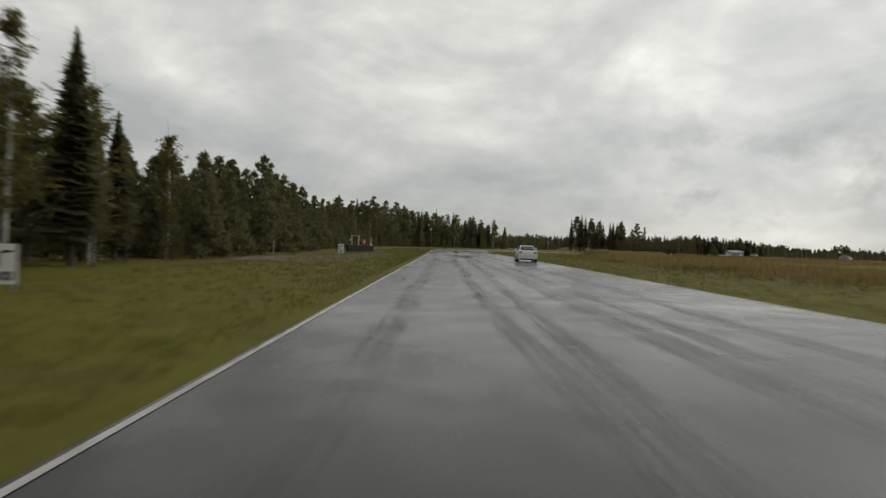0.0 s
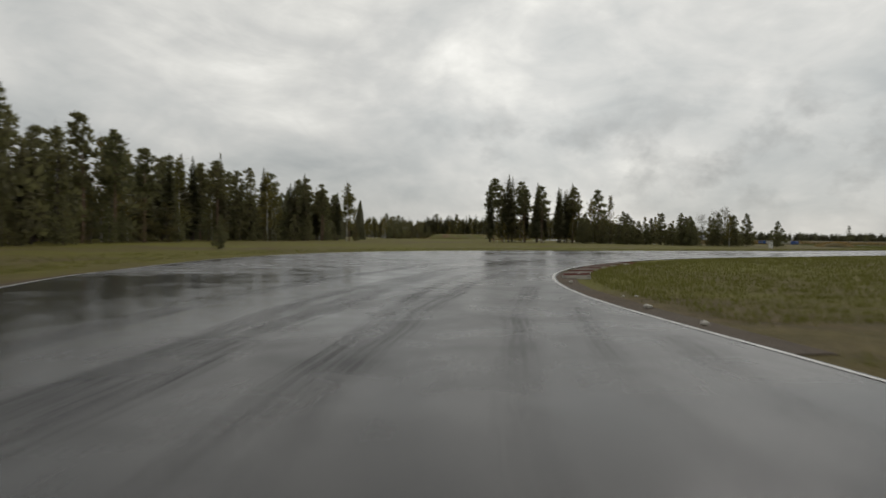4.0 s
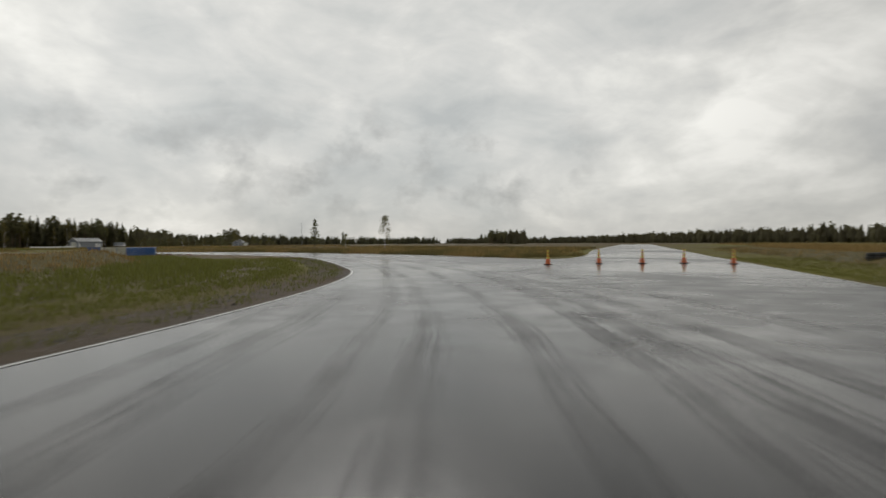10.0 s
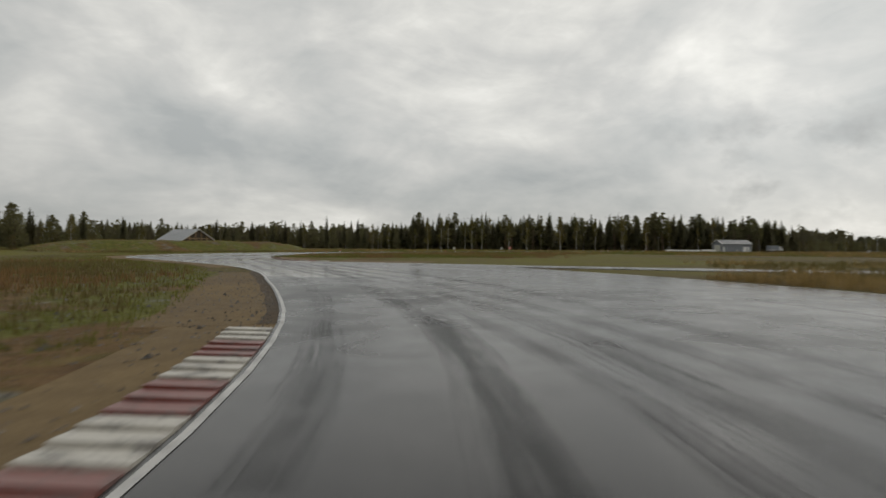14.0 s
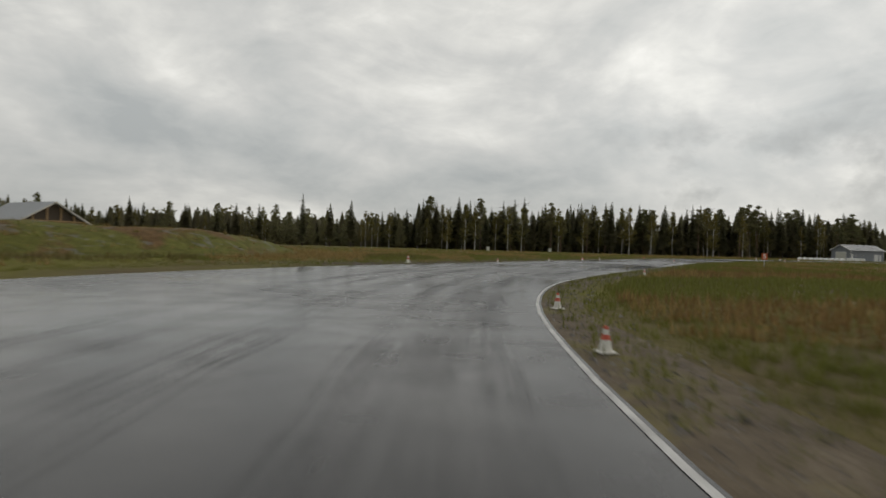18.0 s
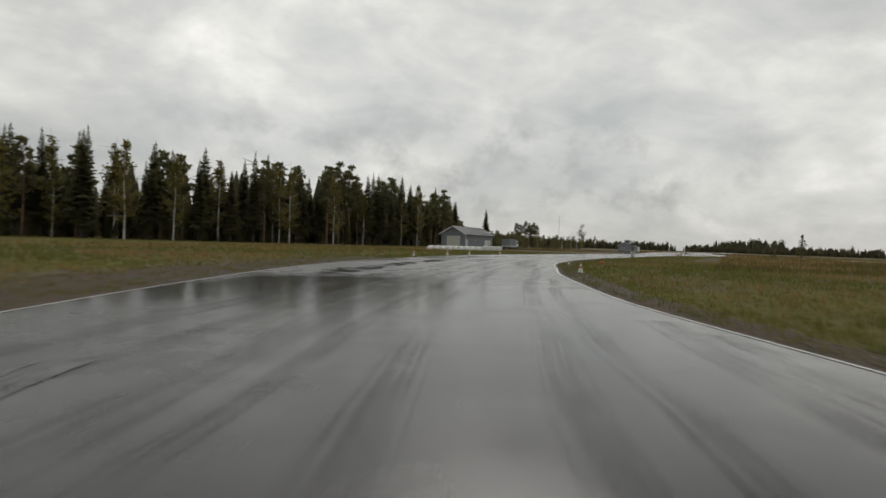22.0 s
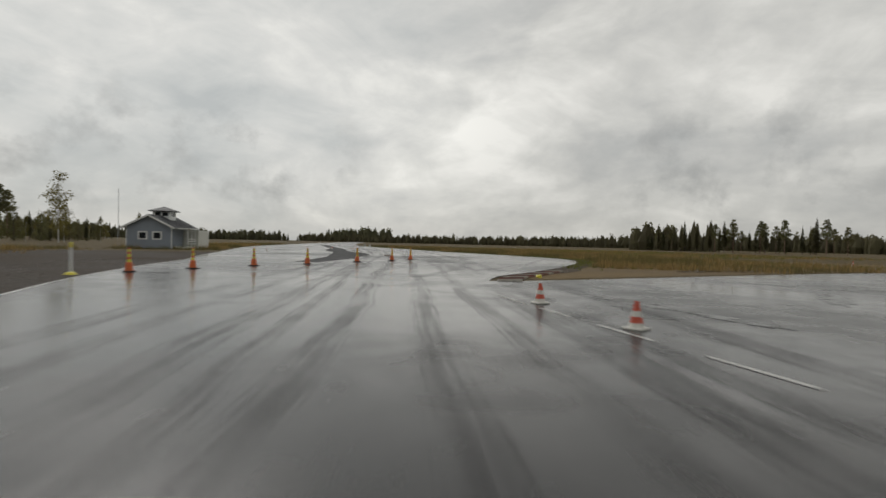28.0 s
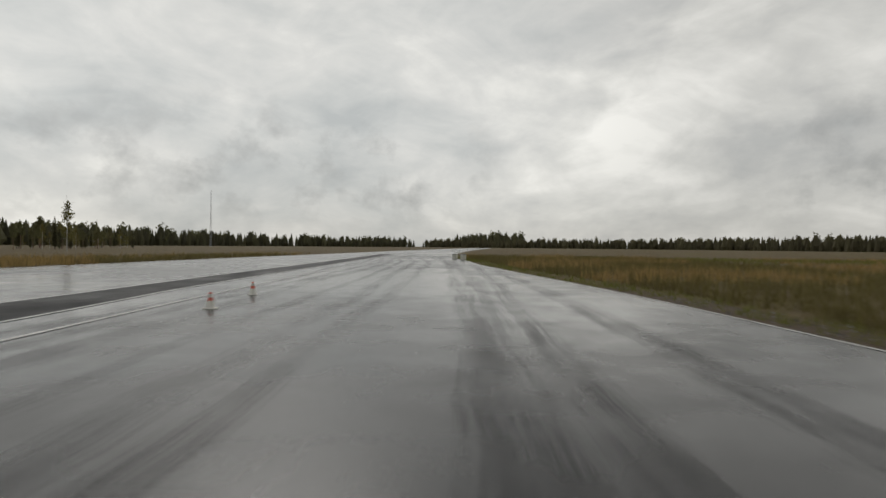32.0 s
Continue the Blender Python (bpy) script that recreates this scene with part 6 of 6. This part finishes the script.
def saloon(m):
    car = thing("car", "white four-door saloon with a tall rear wing on the wet track", "car", at=m)

    def hull(y, half, low, shoulder, top):
        right = [(half * 0.9, low), (half * 0.98, low + 0.12), (half, shoulder - 0.12), (half * 0.97, shoulder), (half * 0.86, top)]
        ring = [(x, y, z) for x, z in right] + [(-x, y, z) for x, z in right[::-1]]
        return ring
    body = loft([hull(-2.2, 0.72, 0.34, 0.82, 0.86), hull(-2.16, 0.8, 0.3, 0.9, 0.97), hull(-1.9, 0.86, 0.24, 0.93, 1.02), hull(-1.3, 0.88, 0.22, 0.93, 1.0), hull(0.0, 0.87, 0.2, 0.9, 0.95), hull(0.9, 0.87, 0.2, 0.87, 0.93),
                 hull(1.5, 0.86, 0.2, 0.8, 0.87), hull(1.95, 0.83, 0.22, 0.7, 0.76), hull(2.2, 0.7, 0.28, 0.6, 0.64)])
    part("body", body, CAR_WHITE, car, smooth=True)
    top = [(-1.62, 0.68, 1.0), (-0.95, 0.56, 1.38), (-0.5, 0.58, 1.43), (0.1, 0.57, 1.41), (0.95, 0.7, 0.94)]
    cabin = loft([[(half, y, z), (half * 1.02, y, max(z - 0.06, 0.93)), (0.76 if 0.9 < z else half, y, 0.92), (-0.76, y, 0.92), (-half * 1.02, y, max(z - 0.06, 0.93)), (-half, y, z)] for y, half, z in top])
    part("cabin", cabin, CAR_WHITE, car, smooth=False)

    def pane(name, corners, label):
        bm = bmesh.new()
        bm.faces.new([bm.verts.new(c) for c in corners])
        bmesh.ops.solidify(bm, geom=bm.faces[:], thickness=0.012)
        bmesh.ops.recalc_face_normals(bm, faces=bm.faces)
        return part(name, bm, GLASS, car, label)
    pane("rear_window", [(-0.6, -1.56, 1.055), (0.6, -1.56, 1.055), (0.5, -1.0, 1.375), (-0.5, -1.0, 1.375)], "dark rear window")
    pane("windscreen", [(-0.6, 0.9, 1.0), (0.6, 0.9, 1.0), (0.52, 0.18, 1.385), (-0.52, 0.18, 1.385)], "dark windscreen")
    for side in (-1, 1):
        for y0, y1 in ((-1.0, -0.32), (-0.24, 0.5)):
            pane("side_window", [(side * 0.765, y0, 1.0), (side * 0.755, y1, 1.0), (side * 0.62, min(y1, 0.05), 1.34), (side * 0.62, max(y0, -0.85), 1.34)], "dark side window")
        tail = part("tail_lamp", loft([[(side * x, y, z) for x, z in ((0.5, 0.74), (0.72, 0.74), (0.8, 0.8), (0.76, 0.92), (0.52, 0.92))] for y in (-2.215, -2.1)]), LAMP_RED, car, "red tail lamp")
        part("lens", boxes(((side * 0.62 - 0.05, -2.222, 0.8), (side * 0.62 + 0.05, -2.2, 0.86)), bevel=0.008), WHITE, tail)
        part("mirror", boxes(((side * 0.86 - 0.1, 0.52, 0.98), (side * 0.86 + 0.1, 0.66, 1.1)), bevel=0.03), CAR_WHITE, car)
        part("sill", boxes(((side * 0.86 - 0.04, -0.9, 0.18), (side * 0.86 + 0.04, 1.0, 0.26)), bevel=0.02), CAR_WHITE, car)
        part("door_seam", boxes(((side * 0.873 - 0.003, -0.31, 0.35), (side * 0.873 + 0.003, -0.29, 0.92))), BLACK, car)
        part("door_handle", boxes(((side * 0.88 - 0.015, -0.55, 0.78), (side * 0.88 + 0.015, -0.4, 0.81)), bevel=0.005), CAR_WHITE, car)
        part("wing_stay", boxes(((side * 0.62 - 0.03, -2.12, 0.98), (side * 0.62 + 0.03, -1.9, 1.22)), bevel=0.01), CAR_WHITE, car)
        part("wing_end", boxes(((side * 0.72 - 0.02, -2.2, 1.1), (side * 0.72 + 0.02, -1.88, 1.28)), bevel=0.01), CAR_WHITE, car)
        for y in (-1.27, 1.26):
            wheel(car, side * 0.78, y, 0.31, 0.31, 0.21)
    part("rear_wing", boxes(((-0.72, -2.18, 1.2), (0.72, -1.92, 1.24)), bevel=0.012), CAR_WHITE, car)
    bumper = part("rear_bumper", loft([[(x, y, z) for x, z in ((0.78, 0.3), (0.82, 0.55), (0.78, 0.64), (-0.78, 0.64), (-0.82, 0.55), (-0.78, 0.3))] for y in (-2.27, -2.0)]), CAR_WHITE, car)
    part("diffuser", boxes(((-0.7, -2.275, 0.2), (0.7, -2.1, 0.33)), bevel=0.02), BLACK, bumper, "black lower bumper")
    part("number_plate", boxes(((-0.26, -2.285, 0.5), (0.26, -2.272, 0.61))), CREAM, bumper, "plain pale number plate")
    part("exhaust", rod(bmesh.new(), (0.5, -2.32, 0.27), (0.5, -2.0, 0.27), 0.05, None, 12), STEEL, car)
    part("roof_aerial", rod(bmesh.new(), (0, -0.8, 1.4), (0, -0.88, 1.47), 0.03, 0.01, 6), CAR_WHITE, car)
    return car


saloon(pose(7.5, 51.2, 0.0, 0, 0, -3))

# ---- grass and weeds ----
def blades(name, spots, tall, wide, per, material_, label, category, seed):
    """Many tapering blades in tufts: one mesh."""
    rnd = np.random.default_rng(seed)
    spots = np.asarray(spots, float)
    base = np.repeat(spots, per, 0)
    n = len(base)
    foot = base[:, 2] if base.shape[1] > 2 else 0.0
    base = base[:, :2] + rnd.normal(0, 0.09 + 0.12 * tall, (n, 2))
    turn, lean = rnd.uniform(0, 6.28, n), rnd.uniform(0.1, 0.55, n)
    high = tall * rnd.uniform(0.35, 1.2, n) * np.repeat(rnd.uniform(0.4, 1.15, len(spots)), per)
    side = np.stack([-np.sin(turn), np.cos(turn)], 1) * wide * rnd.uniform(0.6, 1.3, n)[:, None]
    tip = base + np.stack([np.cos(turn), np.sin(turn)], 1) * (high * lean)[:, None]
    v = np.empty((n, 3, 3))
    v[:, 0, :2], v[:, 1, :2], v[:, 2, :2] = base - side, base + side, tip
    v[:, :2, 2], v[:, 2, 2] = -0.04, high
    v[:, :, 2] += np.reshape(foot, (-1, 1)) if np.ndim(foot) else 0.0
    data = bpy.data.meshes.new(name)
    data.vertices.add(n * 3)
    data.vertices.foreach_set("co", v.ravel())
    data.loops.add(n * 3)
    data.loops.foreach_set("vertex_index", np.arange(n * 3))
    data.polygons.add(n)
    data.polygons.foreach_set("loop_start", np.arange(n) * 3)
    data.update(calc_edges=True)
    return tagged(solid(name, data, material_), label, category, kind="stuff")


GRASS_BLADE = material("grass_blades", leaf_look((0.09, 0.1, 0.018), (0.2, 0.215, 0.05), (0.2, 0.17, 0.045)))
DRY_BLADE = material("dry_grass_blades", leaf_look((0.15, 0.1, 0.04), (0.46, 0.31, 0.13), (0.32, 0.18, 0.07)))


def scatter(line, a, b, count, seed):
    """Spots beside a polyline between two offsets to its left."""
    rnd = random.Random(seed)
    left = sides_of(line)
    out = []
    for _ in range(count):
        k = rnd.randrange(len(line) - 1)
        s = a + (b - a) * rnd.random() ** 1.4 + (rnd.gauss(0, 0.16 * abs(b - a)) if abs(a) > 4 else 0.0)
        if abs(s) < abs(a) * 0.4:
            continue
        p = line[k] + (line[k + 1] - line[k]) * rnd.random() + left[k] * s
        out.append((p.x, p.y))
    return out


def off_road(spots, gap=0.0):
    """Leaves out spots on the asphalt."""
    rim = np.array([(q.x, q.y) for q in LEFT_EDGE + right_rim[::-1]])
    spots = np.asarray(spots, float)
    inside = np.zeros(len(spots), bool)
    for (x0, y0), (x1, y1) in zip(rim, np.roll(rim, -1, 0)):
        if y0 != y1:
            crosses = ((y0 > spots[:, 1]) != (y1 > spots[:, 1])) & (spots[:, 0] < x0 + (spots[:, 1] - y0) * (x1 - x0) / (y1 - y0))
            inside ^= crosses
    return [tuple(q) for q in spots[~inside]]


def dry_of(spots, keep):
    return [p for p in spots if (noise.noise(Vector((p[0] * 0.1, p[1] * 0.1, 5))) > 0.05) == keep]


verge_left = scatter(stretch(LEFT_EDGE, (-2.2, -5), (-2, 128)), 0.5, 9, 9000, 1) + scatter(stretch(LEFT_EDGE, (-1, 135), (108, 181)), 2.2, 9, 3000, 2) + scatter(stretch(LEFT_EDGE, (112, 184), (147, 218)), 2.5, 12, 2500, 3)
verge_left += scatter(stretch(LEFT_EDGE, (112, 320), (190, 442)), 3.4, 16, 7000, 4) + scatter(stretch(LEFT_EDGE, (190, 442), (258, 470)), 1.0, 14, 5000, 5) + scatter(stretch(LEFT_EDGE, (140, 277), (113, 312)), 2.0, 10, 1500, 6)
verge_right = scatter(stretch(rim_a, (9, 0), (9, 125)), -0.4, -11, 6000, 7) + scatter(stretch(rim_a, (10, 127), (46, 154)), -1.2, -12, 6000, 8) + scatter(stretch(rim_a, (46, 154), (160, 182)), -0.6, -12, 8000, 9)
verge_right += scatter(stretch(rim_c, (130, 312), (152, 381)), -1.8, -14, 6500, 10) + scatter(stretch(rim_c, (152, 381), (226, 448)), -1.4, -16, 8000, 11) + scatter(stretch(rim_c, (226, 448), (296, 470)), -0.8, -9, 4000, 12)
blades("verge_grass", off_road(verge_left), 0.12, 0.012, 6, GRASS_BLADE, "short green verge grass", "grass", 1)
blades("verge_grass", off_road(verge_right), 0.13, 0.012, 6, GRASS_BLADE, "short green verge grass", "grass", 2)
weeds = scatter(stretch(rim_a, (9, -5), (9, 105)), -13, -34, 9000, 21) + scatter(stretch(rim_b, (153, 197), (163, 273)), -0.8, -14, 5500, 22)
weeds += scatter(stretch(rim_d, (352, 484), (470, 533)), -1.6, -22, 12000, 24) + scatter(stretch(rim_a, (110, 169), (225, 198)), -9, -24, 7000, 26)
weeds += scatter(stretch(LEFT_EDGE, (372, 520), (470, 558)), 1.0, 12, 3500, 28) + scatter(curve_points([(86, 330), (102, 360), (117, 384)], 2), -8, 8, 2500, 29)
weeds = off_road(weeds)
low_weeds = off_road(scatter(stretch(rim_c, (132, 306), (152, 381)), -2.0, -26, 6500, 23) + scatter(stretch(rim_c, (152, 381), (226, 448)), -4.5, -34, 7000, 25) + scatter(stretch(LEFT_EDGE, (118, 352), (190, 442)), 5, 26, 6000, 30))
blades("low_weeds", dry_of(low_weeds, True), 0.3, 0.018, 6, DRY_BLADE, "knee-high dry weeds among the grass", "weeds", 5)
blades("low_grass", dry_of(low_weeds, False), 0.26, 0.02, 7, GRASS_BLADE, "rough green tussocks among dry weeds", "grass", 6)
thin = scatter(stretch(rim_c, (131, 308), (226, 447)), -0.25, -2.2, 2600, 71) + scatter(stretch(LEFT_EDGE, (117, 350), (258, 470)), 0.3, 4.0, 3200, 72) + scatter(stretch(LEFT_EDGE, (48, 171), (147, 216)), 0.4, 4.0, 2600, 73)
thin += scatter(stretch(rim_d, (352, 484), (470, 534)), -0.2, -1.6, 1800, 74) + scatter(stretch(LEFT_EDGE, (108, 181), (145, 213)), 3.0, 16.0, 2600, 75)
blades("verge_tufts", off_road(thin), 0.16, 0.014, 6, GRASS_BLADE, "thin grass tufts on the gravel shoulder", "grass", 10)
blades("dry_weeds", dry_of(weeds, True), 0.6, 0.02, 7, DRY_BLADE, "tall dry brown weeds and grass", "weeds", 3)
blades("green_weeds", dry_of(weeds, False), 0.5, 0.02, 7, material("weed_leaves", leaf_look((0.06, 0.055, 0.02), (0.19, 0.16, 0.06), (0.2, 0.13, 0.06))), "tall olive weeds and grass", "weeds", 4)


def on_mounds(picks, count, seed):
    """Spots on the slopes of the mounds."""
    rnd = random.Random(seed)
    out = []
    for k in picks:
        for _ in range(count):
            v = rnd.choice(MOUNDS[k])
            out.append((v.x + rnd.uniform(-0.6, 0.6), v.y + rnd.uniform(-0.6, 0.6), v.z - 0.08))
    return out


blades("mound_weeds", on_mounds((0, 2, 3, 4, 5), 2200, 61), 0.34, 0.02, 6, DRY_BLADE, "dry brown weeds on the earth mound", "weeds", 7)
blades("mound_grass", on_mounds((0, 1), 4000, 62), 0.22, 0.018, 6, GRASS_BLADE, "rough green grass on the earth mound", "grass", 8)
reeds = off_road(scatter(curve_points([(60, 118), (110, 132), (170, 146), (260, 168), (420, 205)], 3), -9, 9, 9000, 63) + scatter(curve_points([(18, 20), (17, 60), (22, 100), (34, 122)], 3), -14, -3, 5000, 64))
blades("reeds", reeds, 0.95, 0.03, 7, DRY_BLADE, "belt of tall dry reeds in the meadow", "reeds", 9)


def pebbles(name, spots, seed, material_, label):
    """Small angular stones: one mesh."""
    rnd = np.random.default_rng(seed)
    spots = np.asarray(spots, float)
    n = len(spots)
    shape = np.array(((1, 0, 0), (-0.5, 0.87, 0), (-0.5, -0.87, 0), (0.1, 0.1, 0.75)))
    size = rnd.uniform(0.012, 0.04, n) * (1 + (rnd.random(n) > 0.95))
    turn = rnd.uniform(0, 6.28, n)
    c, s = np.cos(turn), np.sin(turn)
    v = np.empty((n, 4, 3))
    v[:, :, 0] = spots[:, :1] + size[:, None] * (c[:, None] * shape[:, 0] - s[:, None] * shape[:, 1] * 0.8)
    v[:, :, 1] = spots[:, 1:] + size[:, None] * (s[:, None] * shape[:, 0] + c[:, None] * shape[:, 1] * 0.8)
    v[:, :, 2] = size[:, None] * shape[:, 2] - 0.012
    faces = (np.arange(n)[:, None, None] * 4 + np.array(((0, 1, 3), (1, 2, 3), (2, 0, 3)))).reshape(-1, 3)
    data = bpy.data.meshes.new(name)
    data.from_pydata(v.reshape(-1, 3).tolist(), [], faces.tolist())
    return tagged(solid(name, data, material_), label, "gravel", kind="stuff")


STONE = material("gravel_stones", leaf_look((0.05, 0.045, 0.04), (0.24, 0.22, 0.2), (0.16, 0.13, 0.1), 0.0))
gravel = scatter(stretch(rim_c, (131, 308), (226, 447)), -0.1, -1.5, 9000, 81) + scatter(stretch(LEFT_EDGE, (117, 350), (258, 470)), 0.1, 3.0, 9000, 82) + scatter(stretch(LEFT_EDGE, (48, 171), (148, 219)), 0.1, 2.0, 7000, 83)
gravel += scatter(stretch(LEFT_EDGE, (292, 481), (346, 505)), 0.1, 5.0, 5000, 84) + scatter(stretch(rim_d, (344, 486), (420, 511)), -0.1, -1.3, 4000, 85) + scatter(stretch(LEFT_EDGE, (150, 222), (140, 280)), 0.1, 6.0, 4000, 86)
pebbles("loose_gravel", off_road(gravel), 87, STONE, "loose grey stones on the shoulder")

field = scatter(stretch(LEFT_EDGE, (113, 334), (190, 442)), 16, 64, 6000, 91) + scatter(stretch(LEFT_EDGE, (190, 442), (250, 468)), 12, 34, 3500, 92) + scatter(stretch(rim_c, (150, 378), (226, 447)), -34, -90, 6000, 93)
field += scatter(stretch(rim_d, (380, 487), (470, 534)), -22, -80, 7000, 94) + scatter(stretch(rim_a, (46, 154), (160, 182)), -12, -40, 5000, 95)
field = off_road(field)
blades("field_grass", dry_of(field, False), 0.32, 0.035, 5, GRASS_BLADE, "rough green grass of the open field", "grass", 11)
blades("field_weeds", dry_of(field, True), 0.42, 0.035, 5, DRY_BLADE, "pale dry grass of the open field", "weeds", 12)
heather = off_road(scatter(stretch(LEFT_EDGE, (292, 481), (372, 520)), 17, 34, 5000, 96))
blades("field_weeds", dry_of(heather, True), 0.5, 0.03, 6, DRY_BLADE, "dry weeds behind the dirt lot", "weeds", 13)
blades("green_weeds", dry_of(heather, False), 0.45, 0.03, 6, bpy.data.materials["weed_leaves"], "olive weeds behind the dirt lot", "weeds", 14)


def area(corners, count, seed):
    """Spots spread over a four-cornered piece of ground."""
    rnd = random.Random(seed)
    a, b, c, d = (Vector(p) for p in corners)
    out = []
    for _ in range(count):
        u, v = rnd.random(), rnd.random()
        q = a.lerp(b, u).lerp(d.lerp(c, u), v)
        out.append((q.x, q.y))
    return out


heath = off_road(area(((158, 196), (235, 216), (300, 330), (172, 300)), 13000, 101) + area(((205, 425), (300, 462), (350, 400), (250, 380)), 9000, 102))
blades("heath", dry_of(heath, True), 0.6, 0.045, 6, DRY_BLADE, "brown heath and dry weeds of the open plain", "weeds", 15)
blades("heath", dry_of(heath, False), 0.5, 0.045, 6, bpy.data.materials["weed_leaves"], "olive heath of the open plain", "weeds", 16)
RUST_BLADE = material("rusty_weeds", leaf_look((0.1, 0.055, 0.026), (0.3, 0.16, 0.07), (0.24, 0.14, 0.06)))
low_left = off_road(scatter(stretch(LEFT_EDGE, (152.4, 252.4), (128, 293)), 2.2, 9, 1100, 105))
far_left = off_road(scatter(stretch(LEFT_EDGE, (153, 240), (128, 293)), 7, 30, 7000, 106))
clumps = off_road(scatter(stretch(rim_c, (133, 303), (150, 378)), -5, -30, 6000, 107))
blades("low_grass", low_left, 0.16, 0.016, 6, GRASS_BLADE, "short green weeds beside the sand", "grass", 18)
blades("low_grass", dry_of(far_left, False), 0.26, 0.026, 6, bpy.data.materials["weed_leaves"], "olive weeds inside the bend", "grass", 19)
blades("rusty_weeds", dry_of(far_left, True), 0.34, 0.026, 6, RUST_BLADE, "low rusty brown weeds inside the bend", "weeds", 20)
blades("rusty_weeds", dry_of(clumps, True), 0.4, 0.026, 7, RUST_BLADE, "rusty brown clumps of weeds in the grass", "weeds", 21)
blades("low_grass", dry_of(clumps, False), 0.24, 0.024, 6, GRASS_BLADE, "green weeds around rusty clumps", "grass", 22)
tussocks = off_road(area(((120, 196), (133, 203), (146, 237), (138, 234)), 900, 103) + area(((108, 186), (122, 193), (136, 210), (120, 208)), 700, 104))
blades("tussocks", tussocks, 0.34, 0.022, 9, GRASS_BLADE, "rough grass tussocks on trampled soil", "grass", 17)
bank = off_road(scatter(curve_points([(62, 144), (80, 148.5), (95, 152), (112, 156), (135, 163.5), (165, 171), (220, 184)], 2), 0, -10, 8000, 105))
blades("reeds", bank, 0.8, 0.03, 7, DRY_BLADE, "belt of golden dry reeds behind the verge", "reeds", 18)
corner = off_road(area(((300, 468), (322, 462), (345, 446), (296, 452)), 2600, 106) + area(((345, 484), (392, 486), (388, 462), (366, 452)), 700, 107))
blades("field_grass", corner, 0.22, 0.03, 6, GRASS_BLADE, "thin green grass on brown soil", "grass", 19)
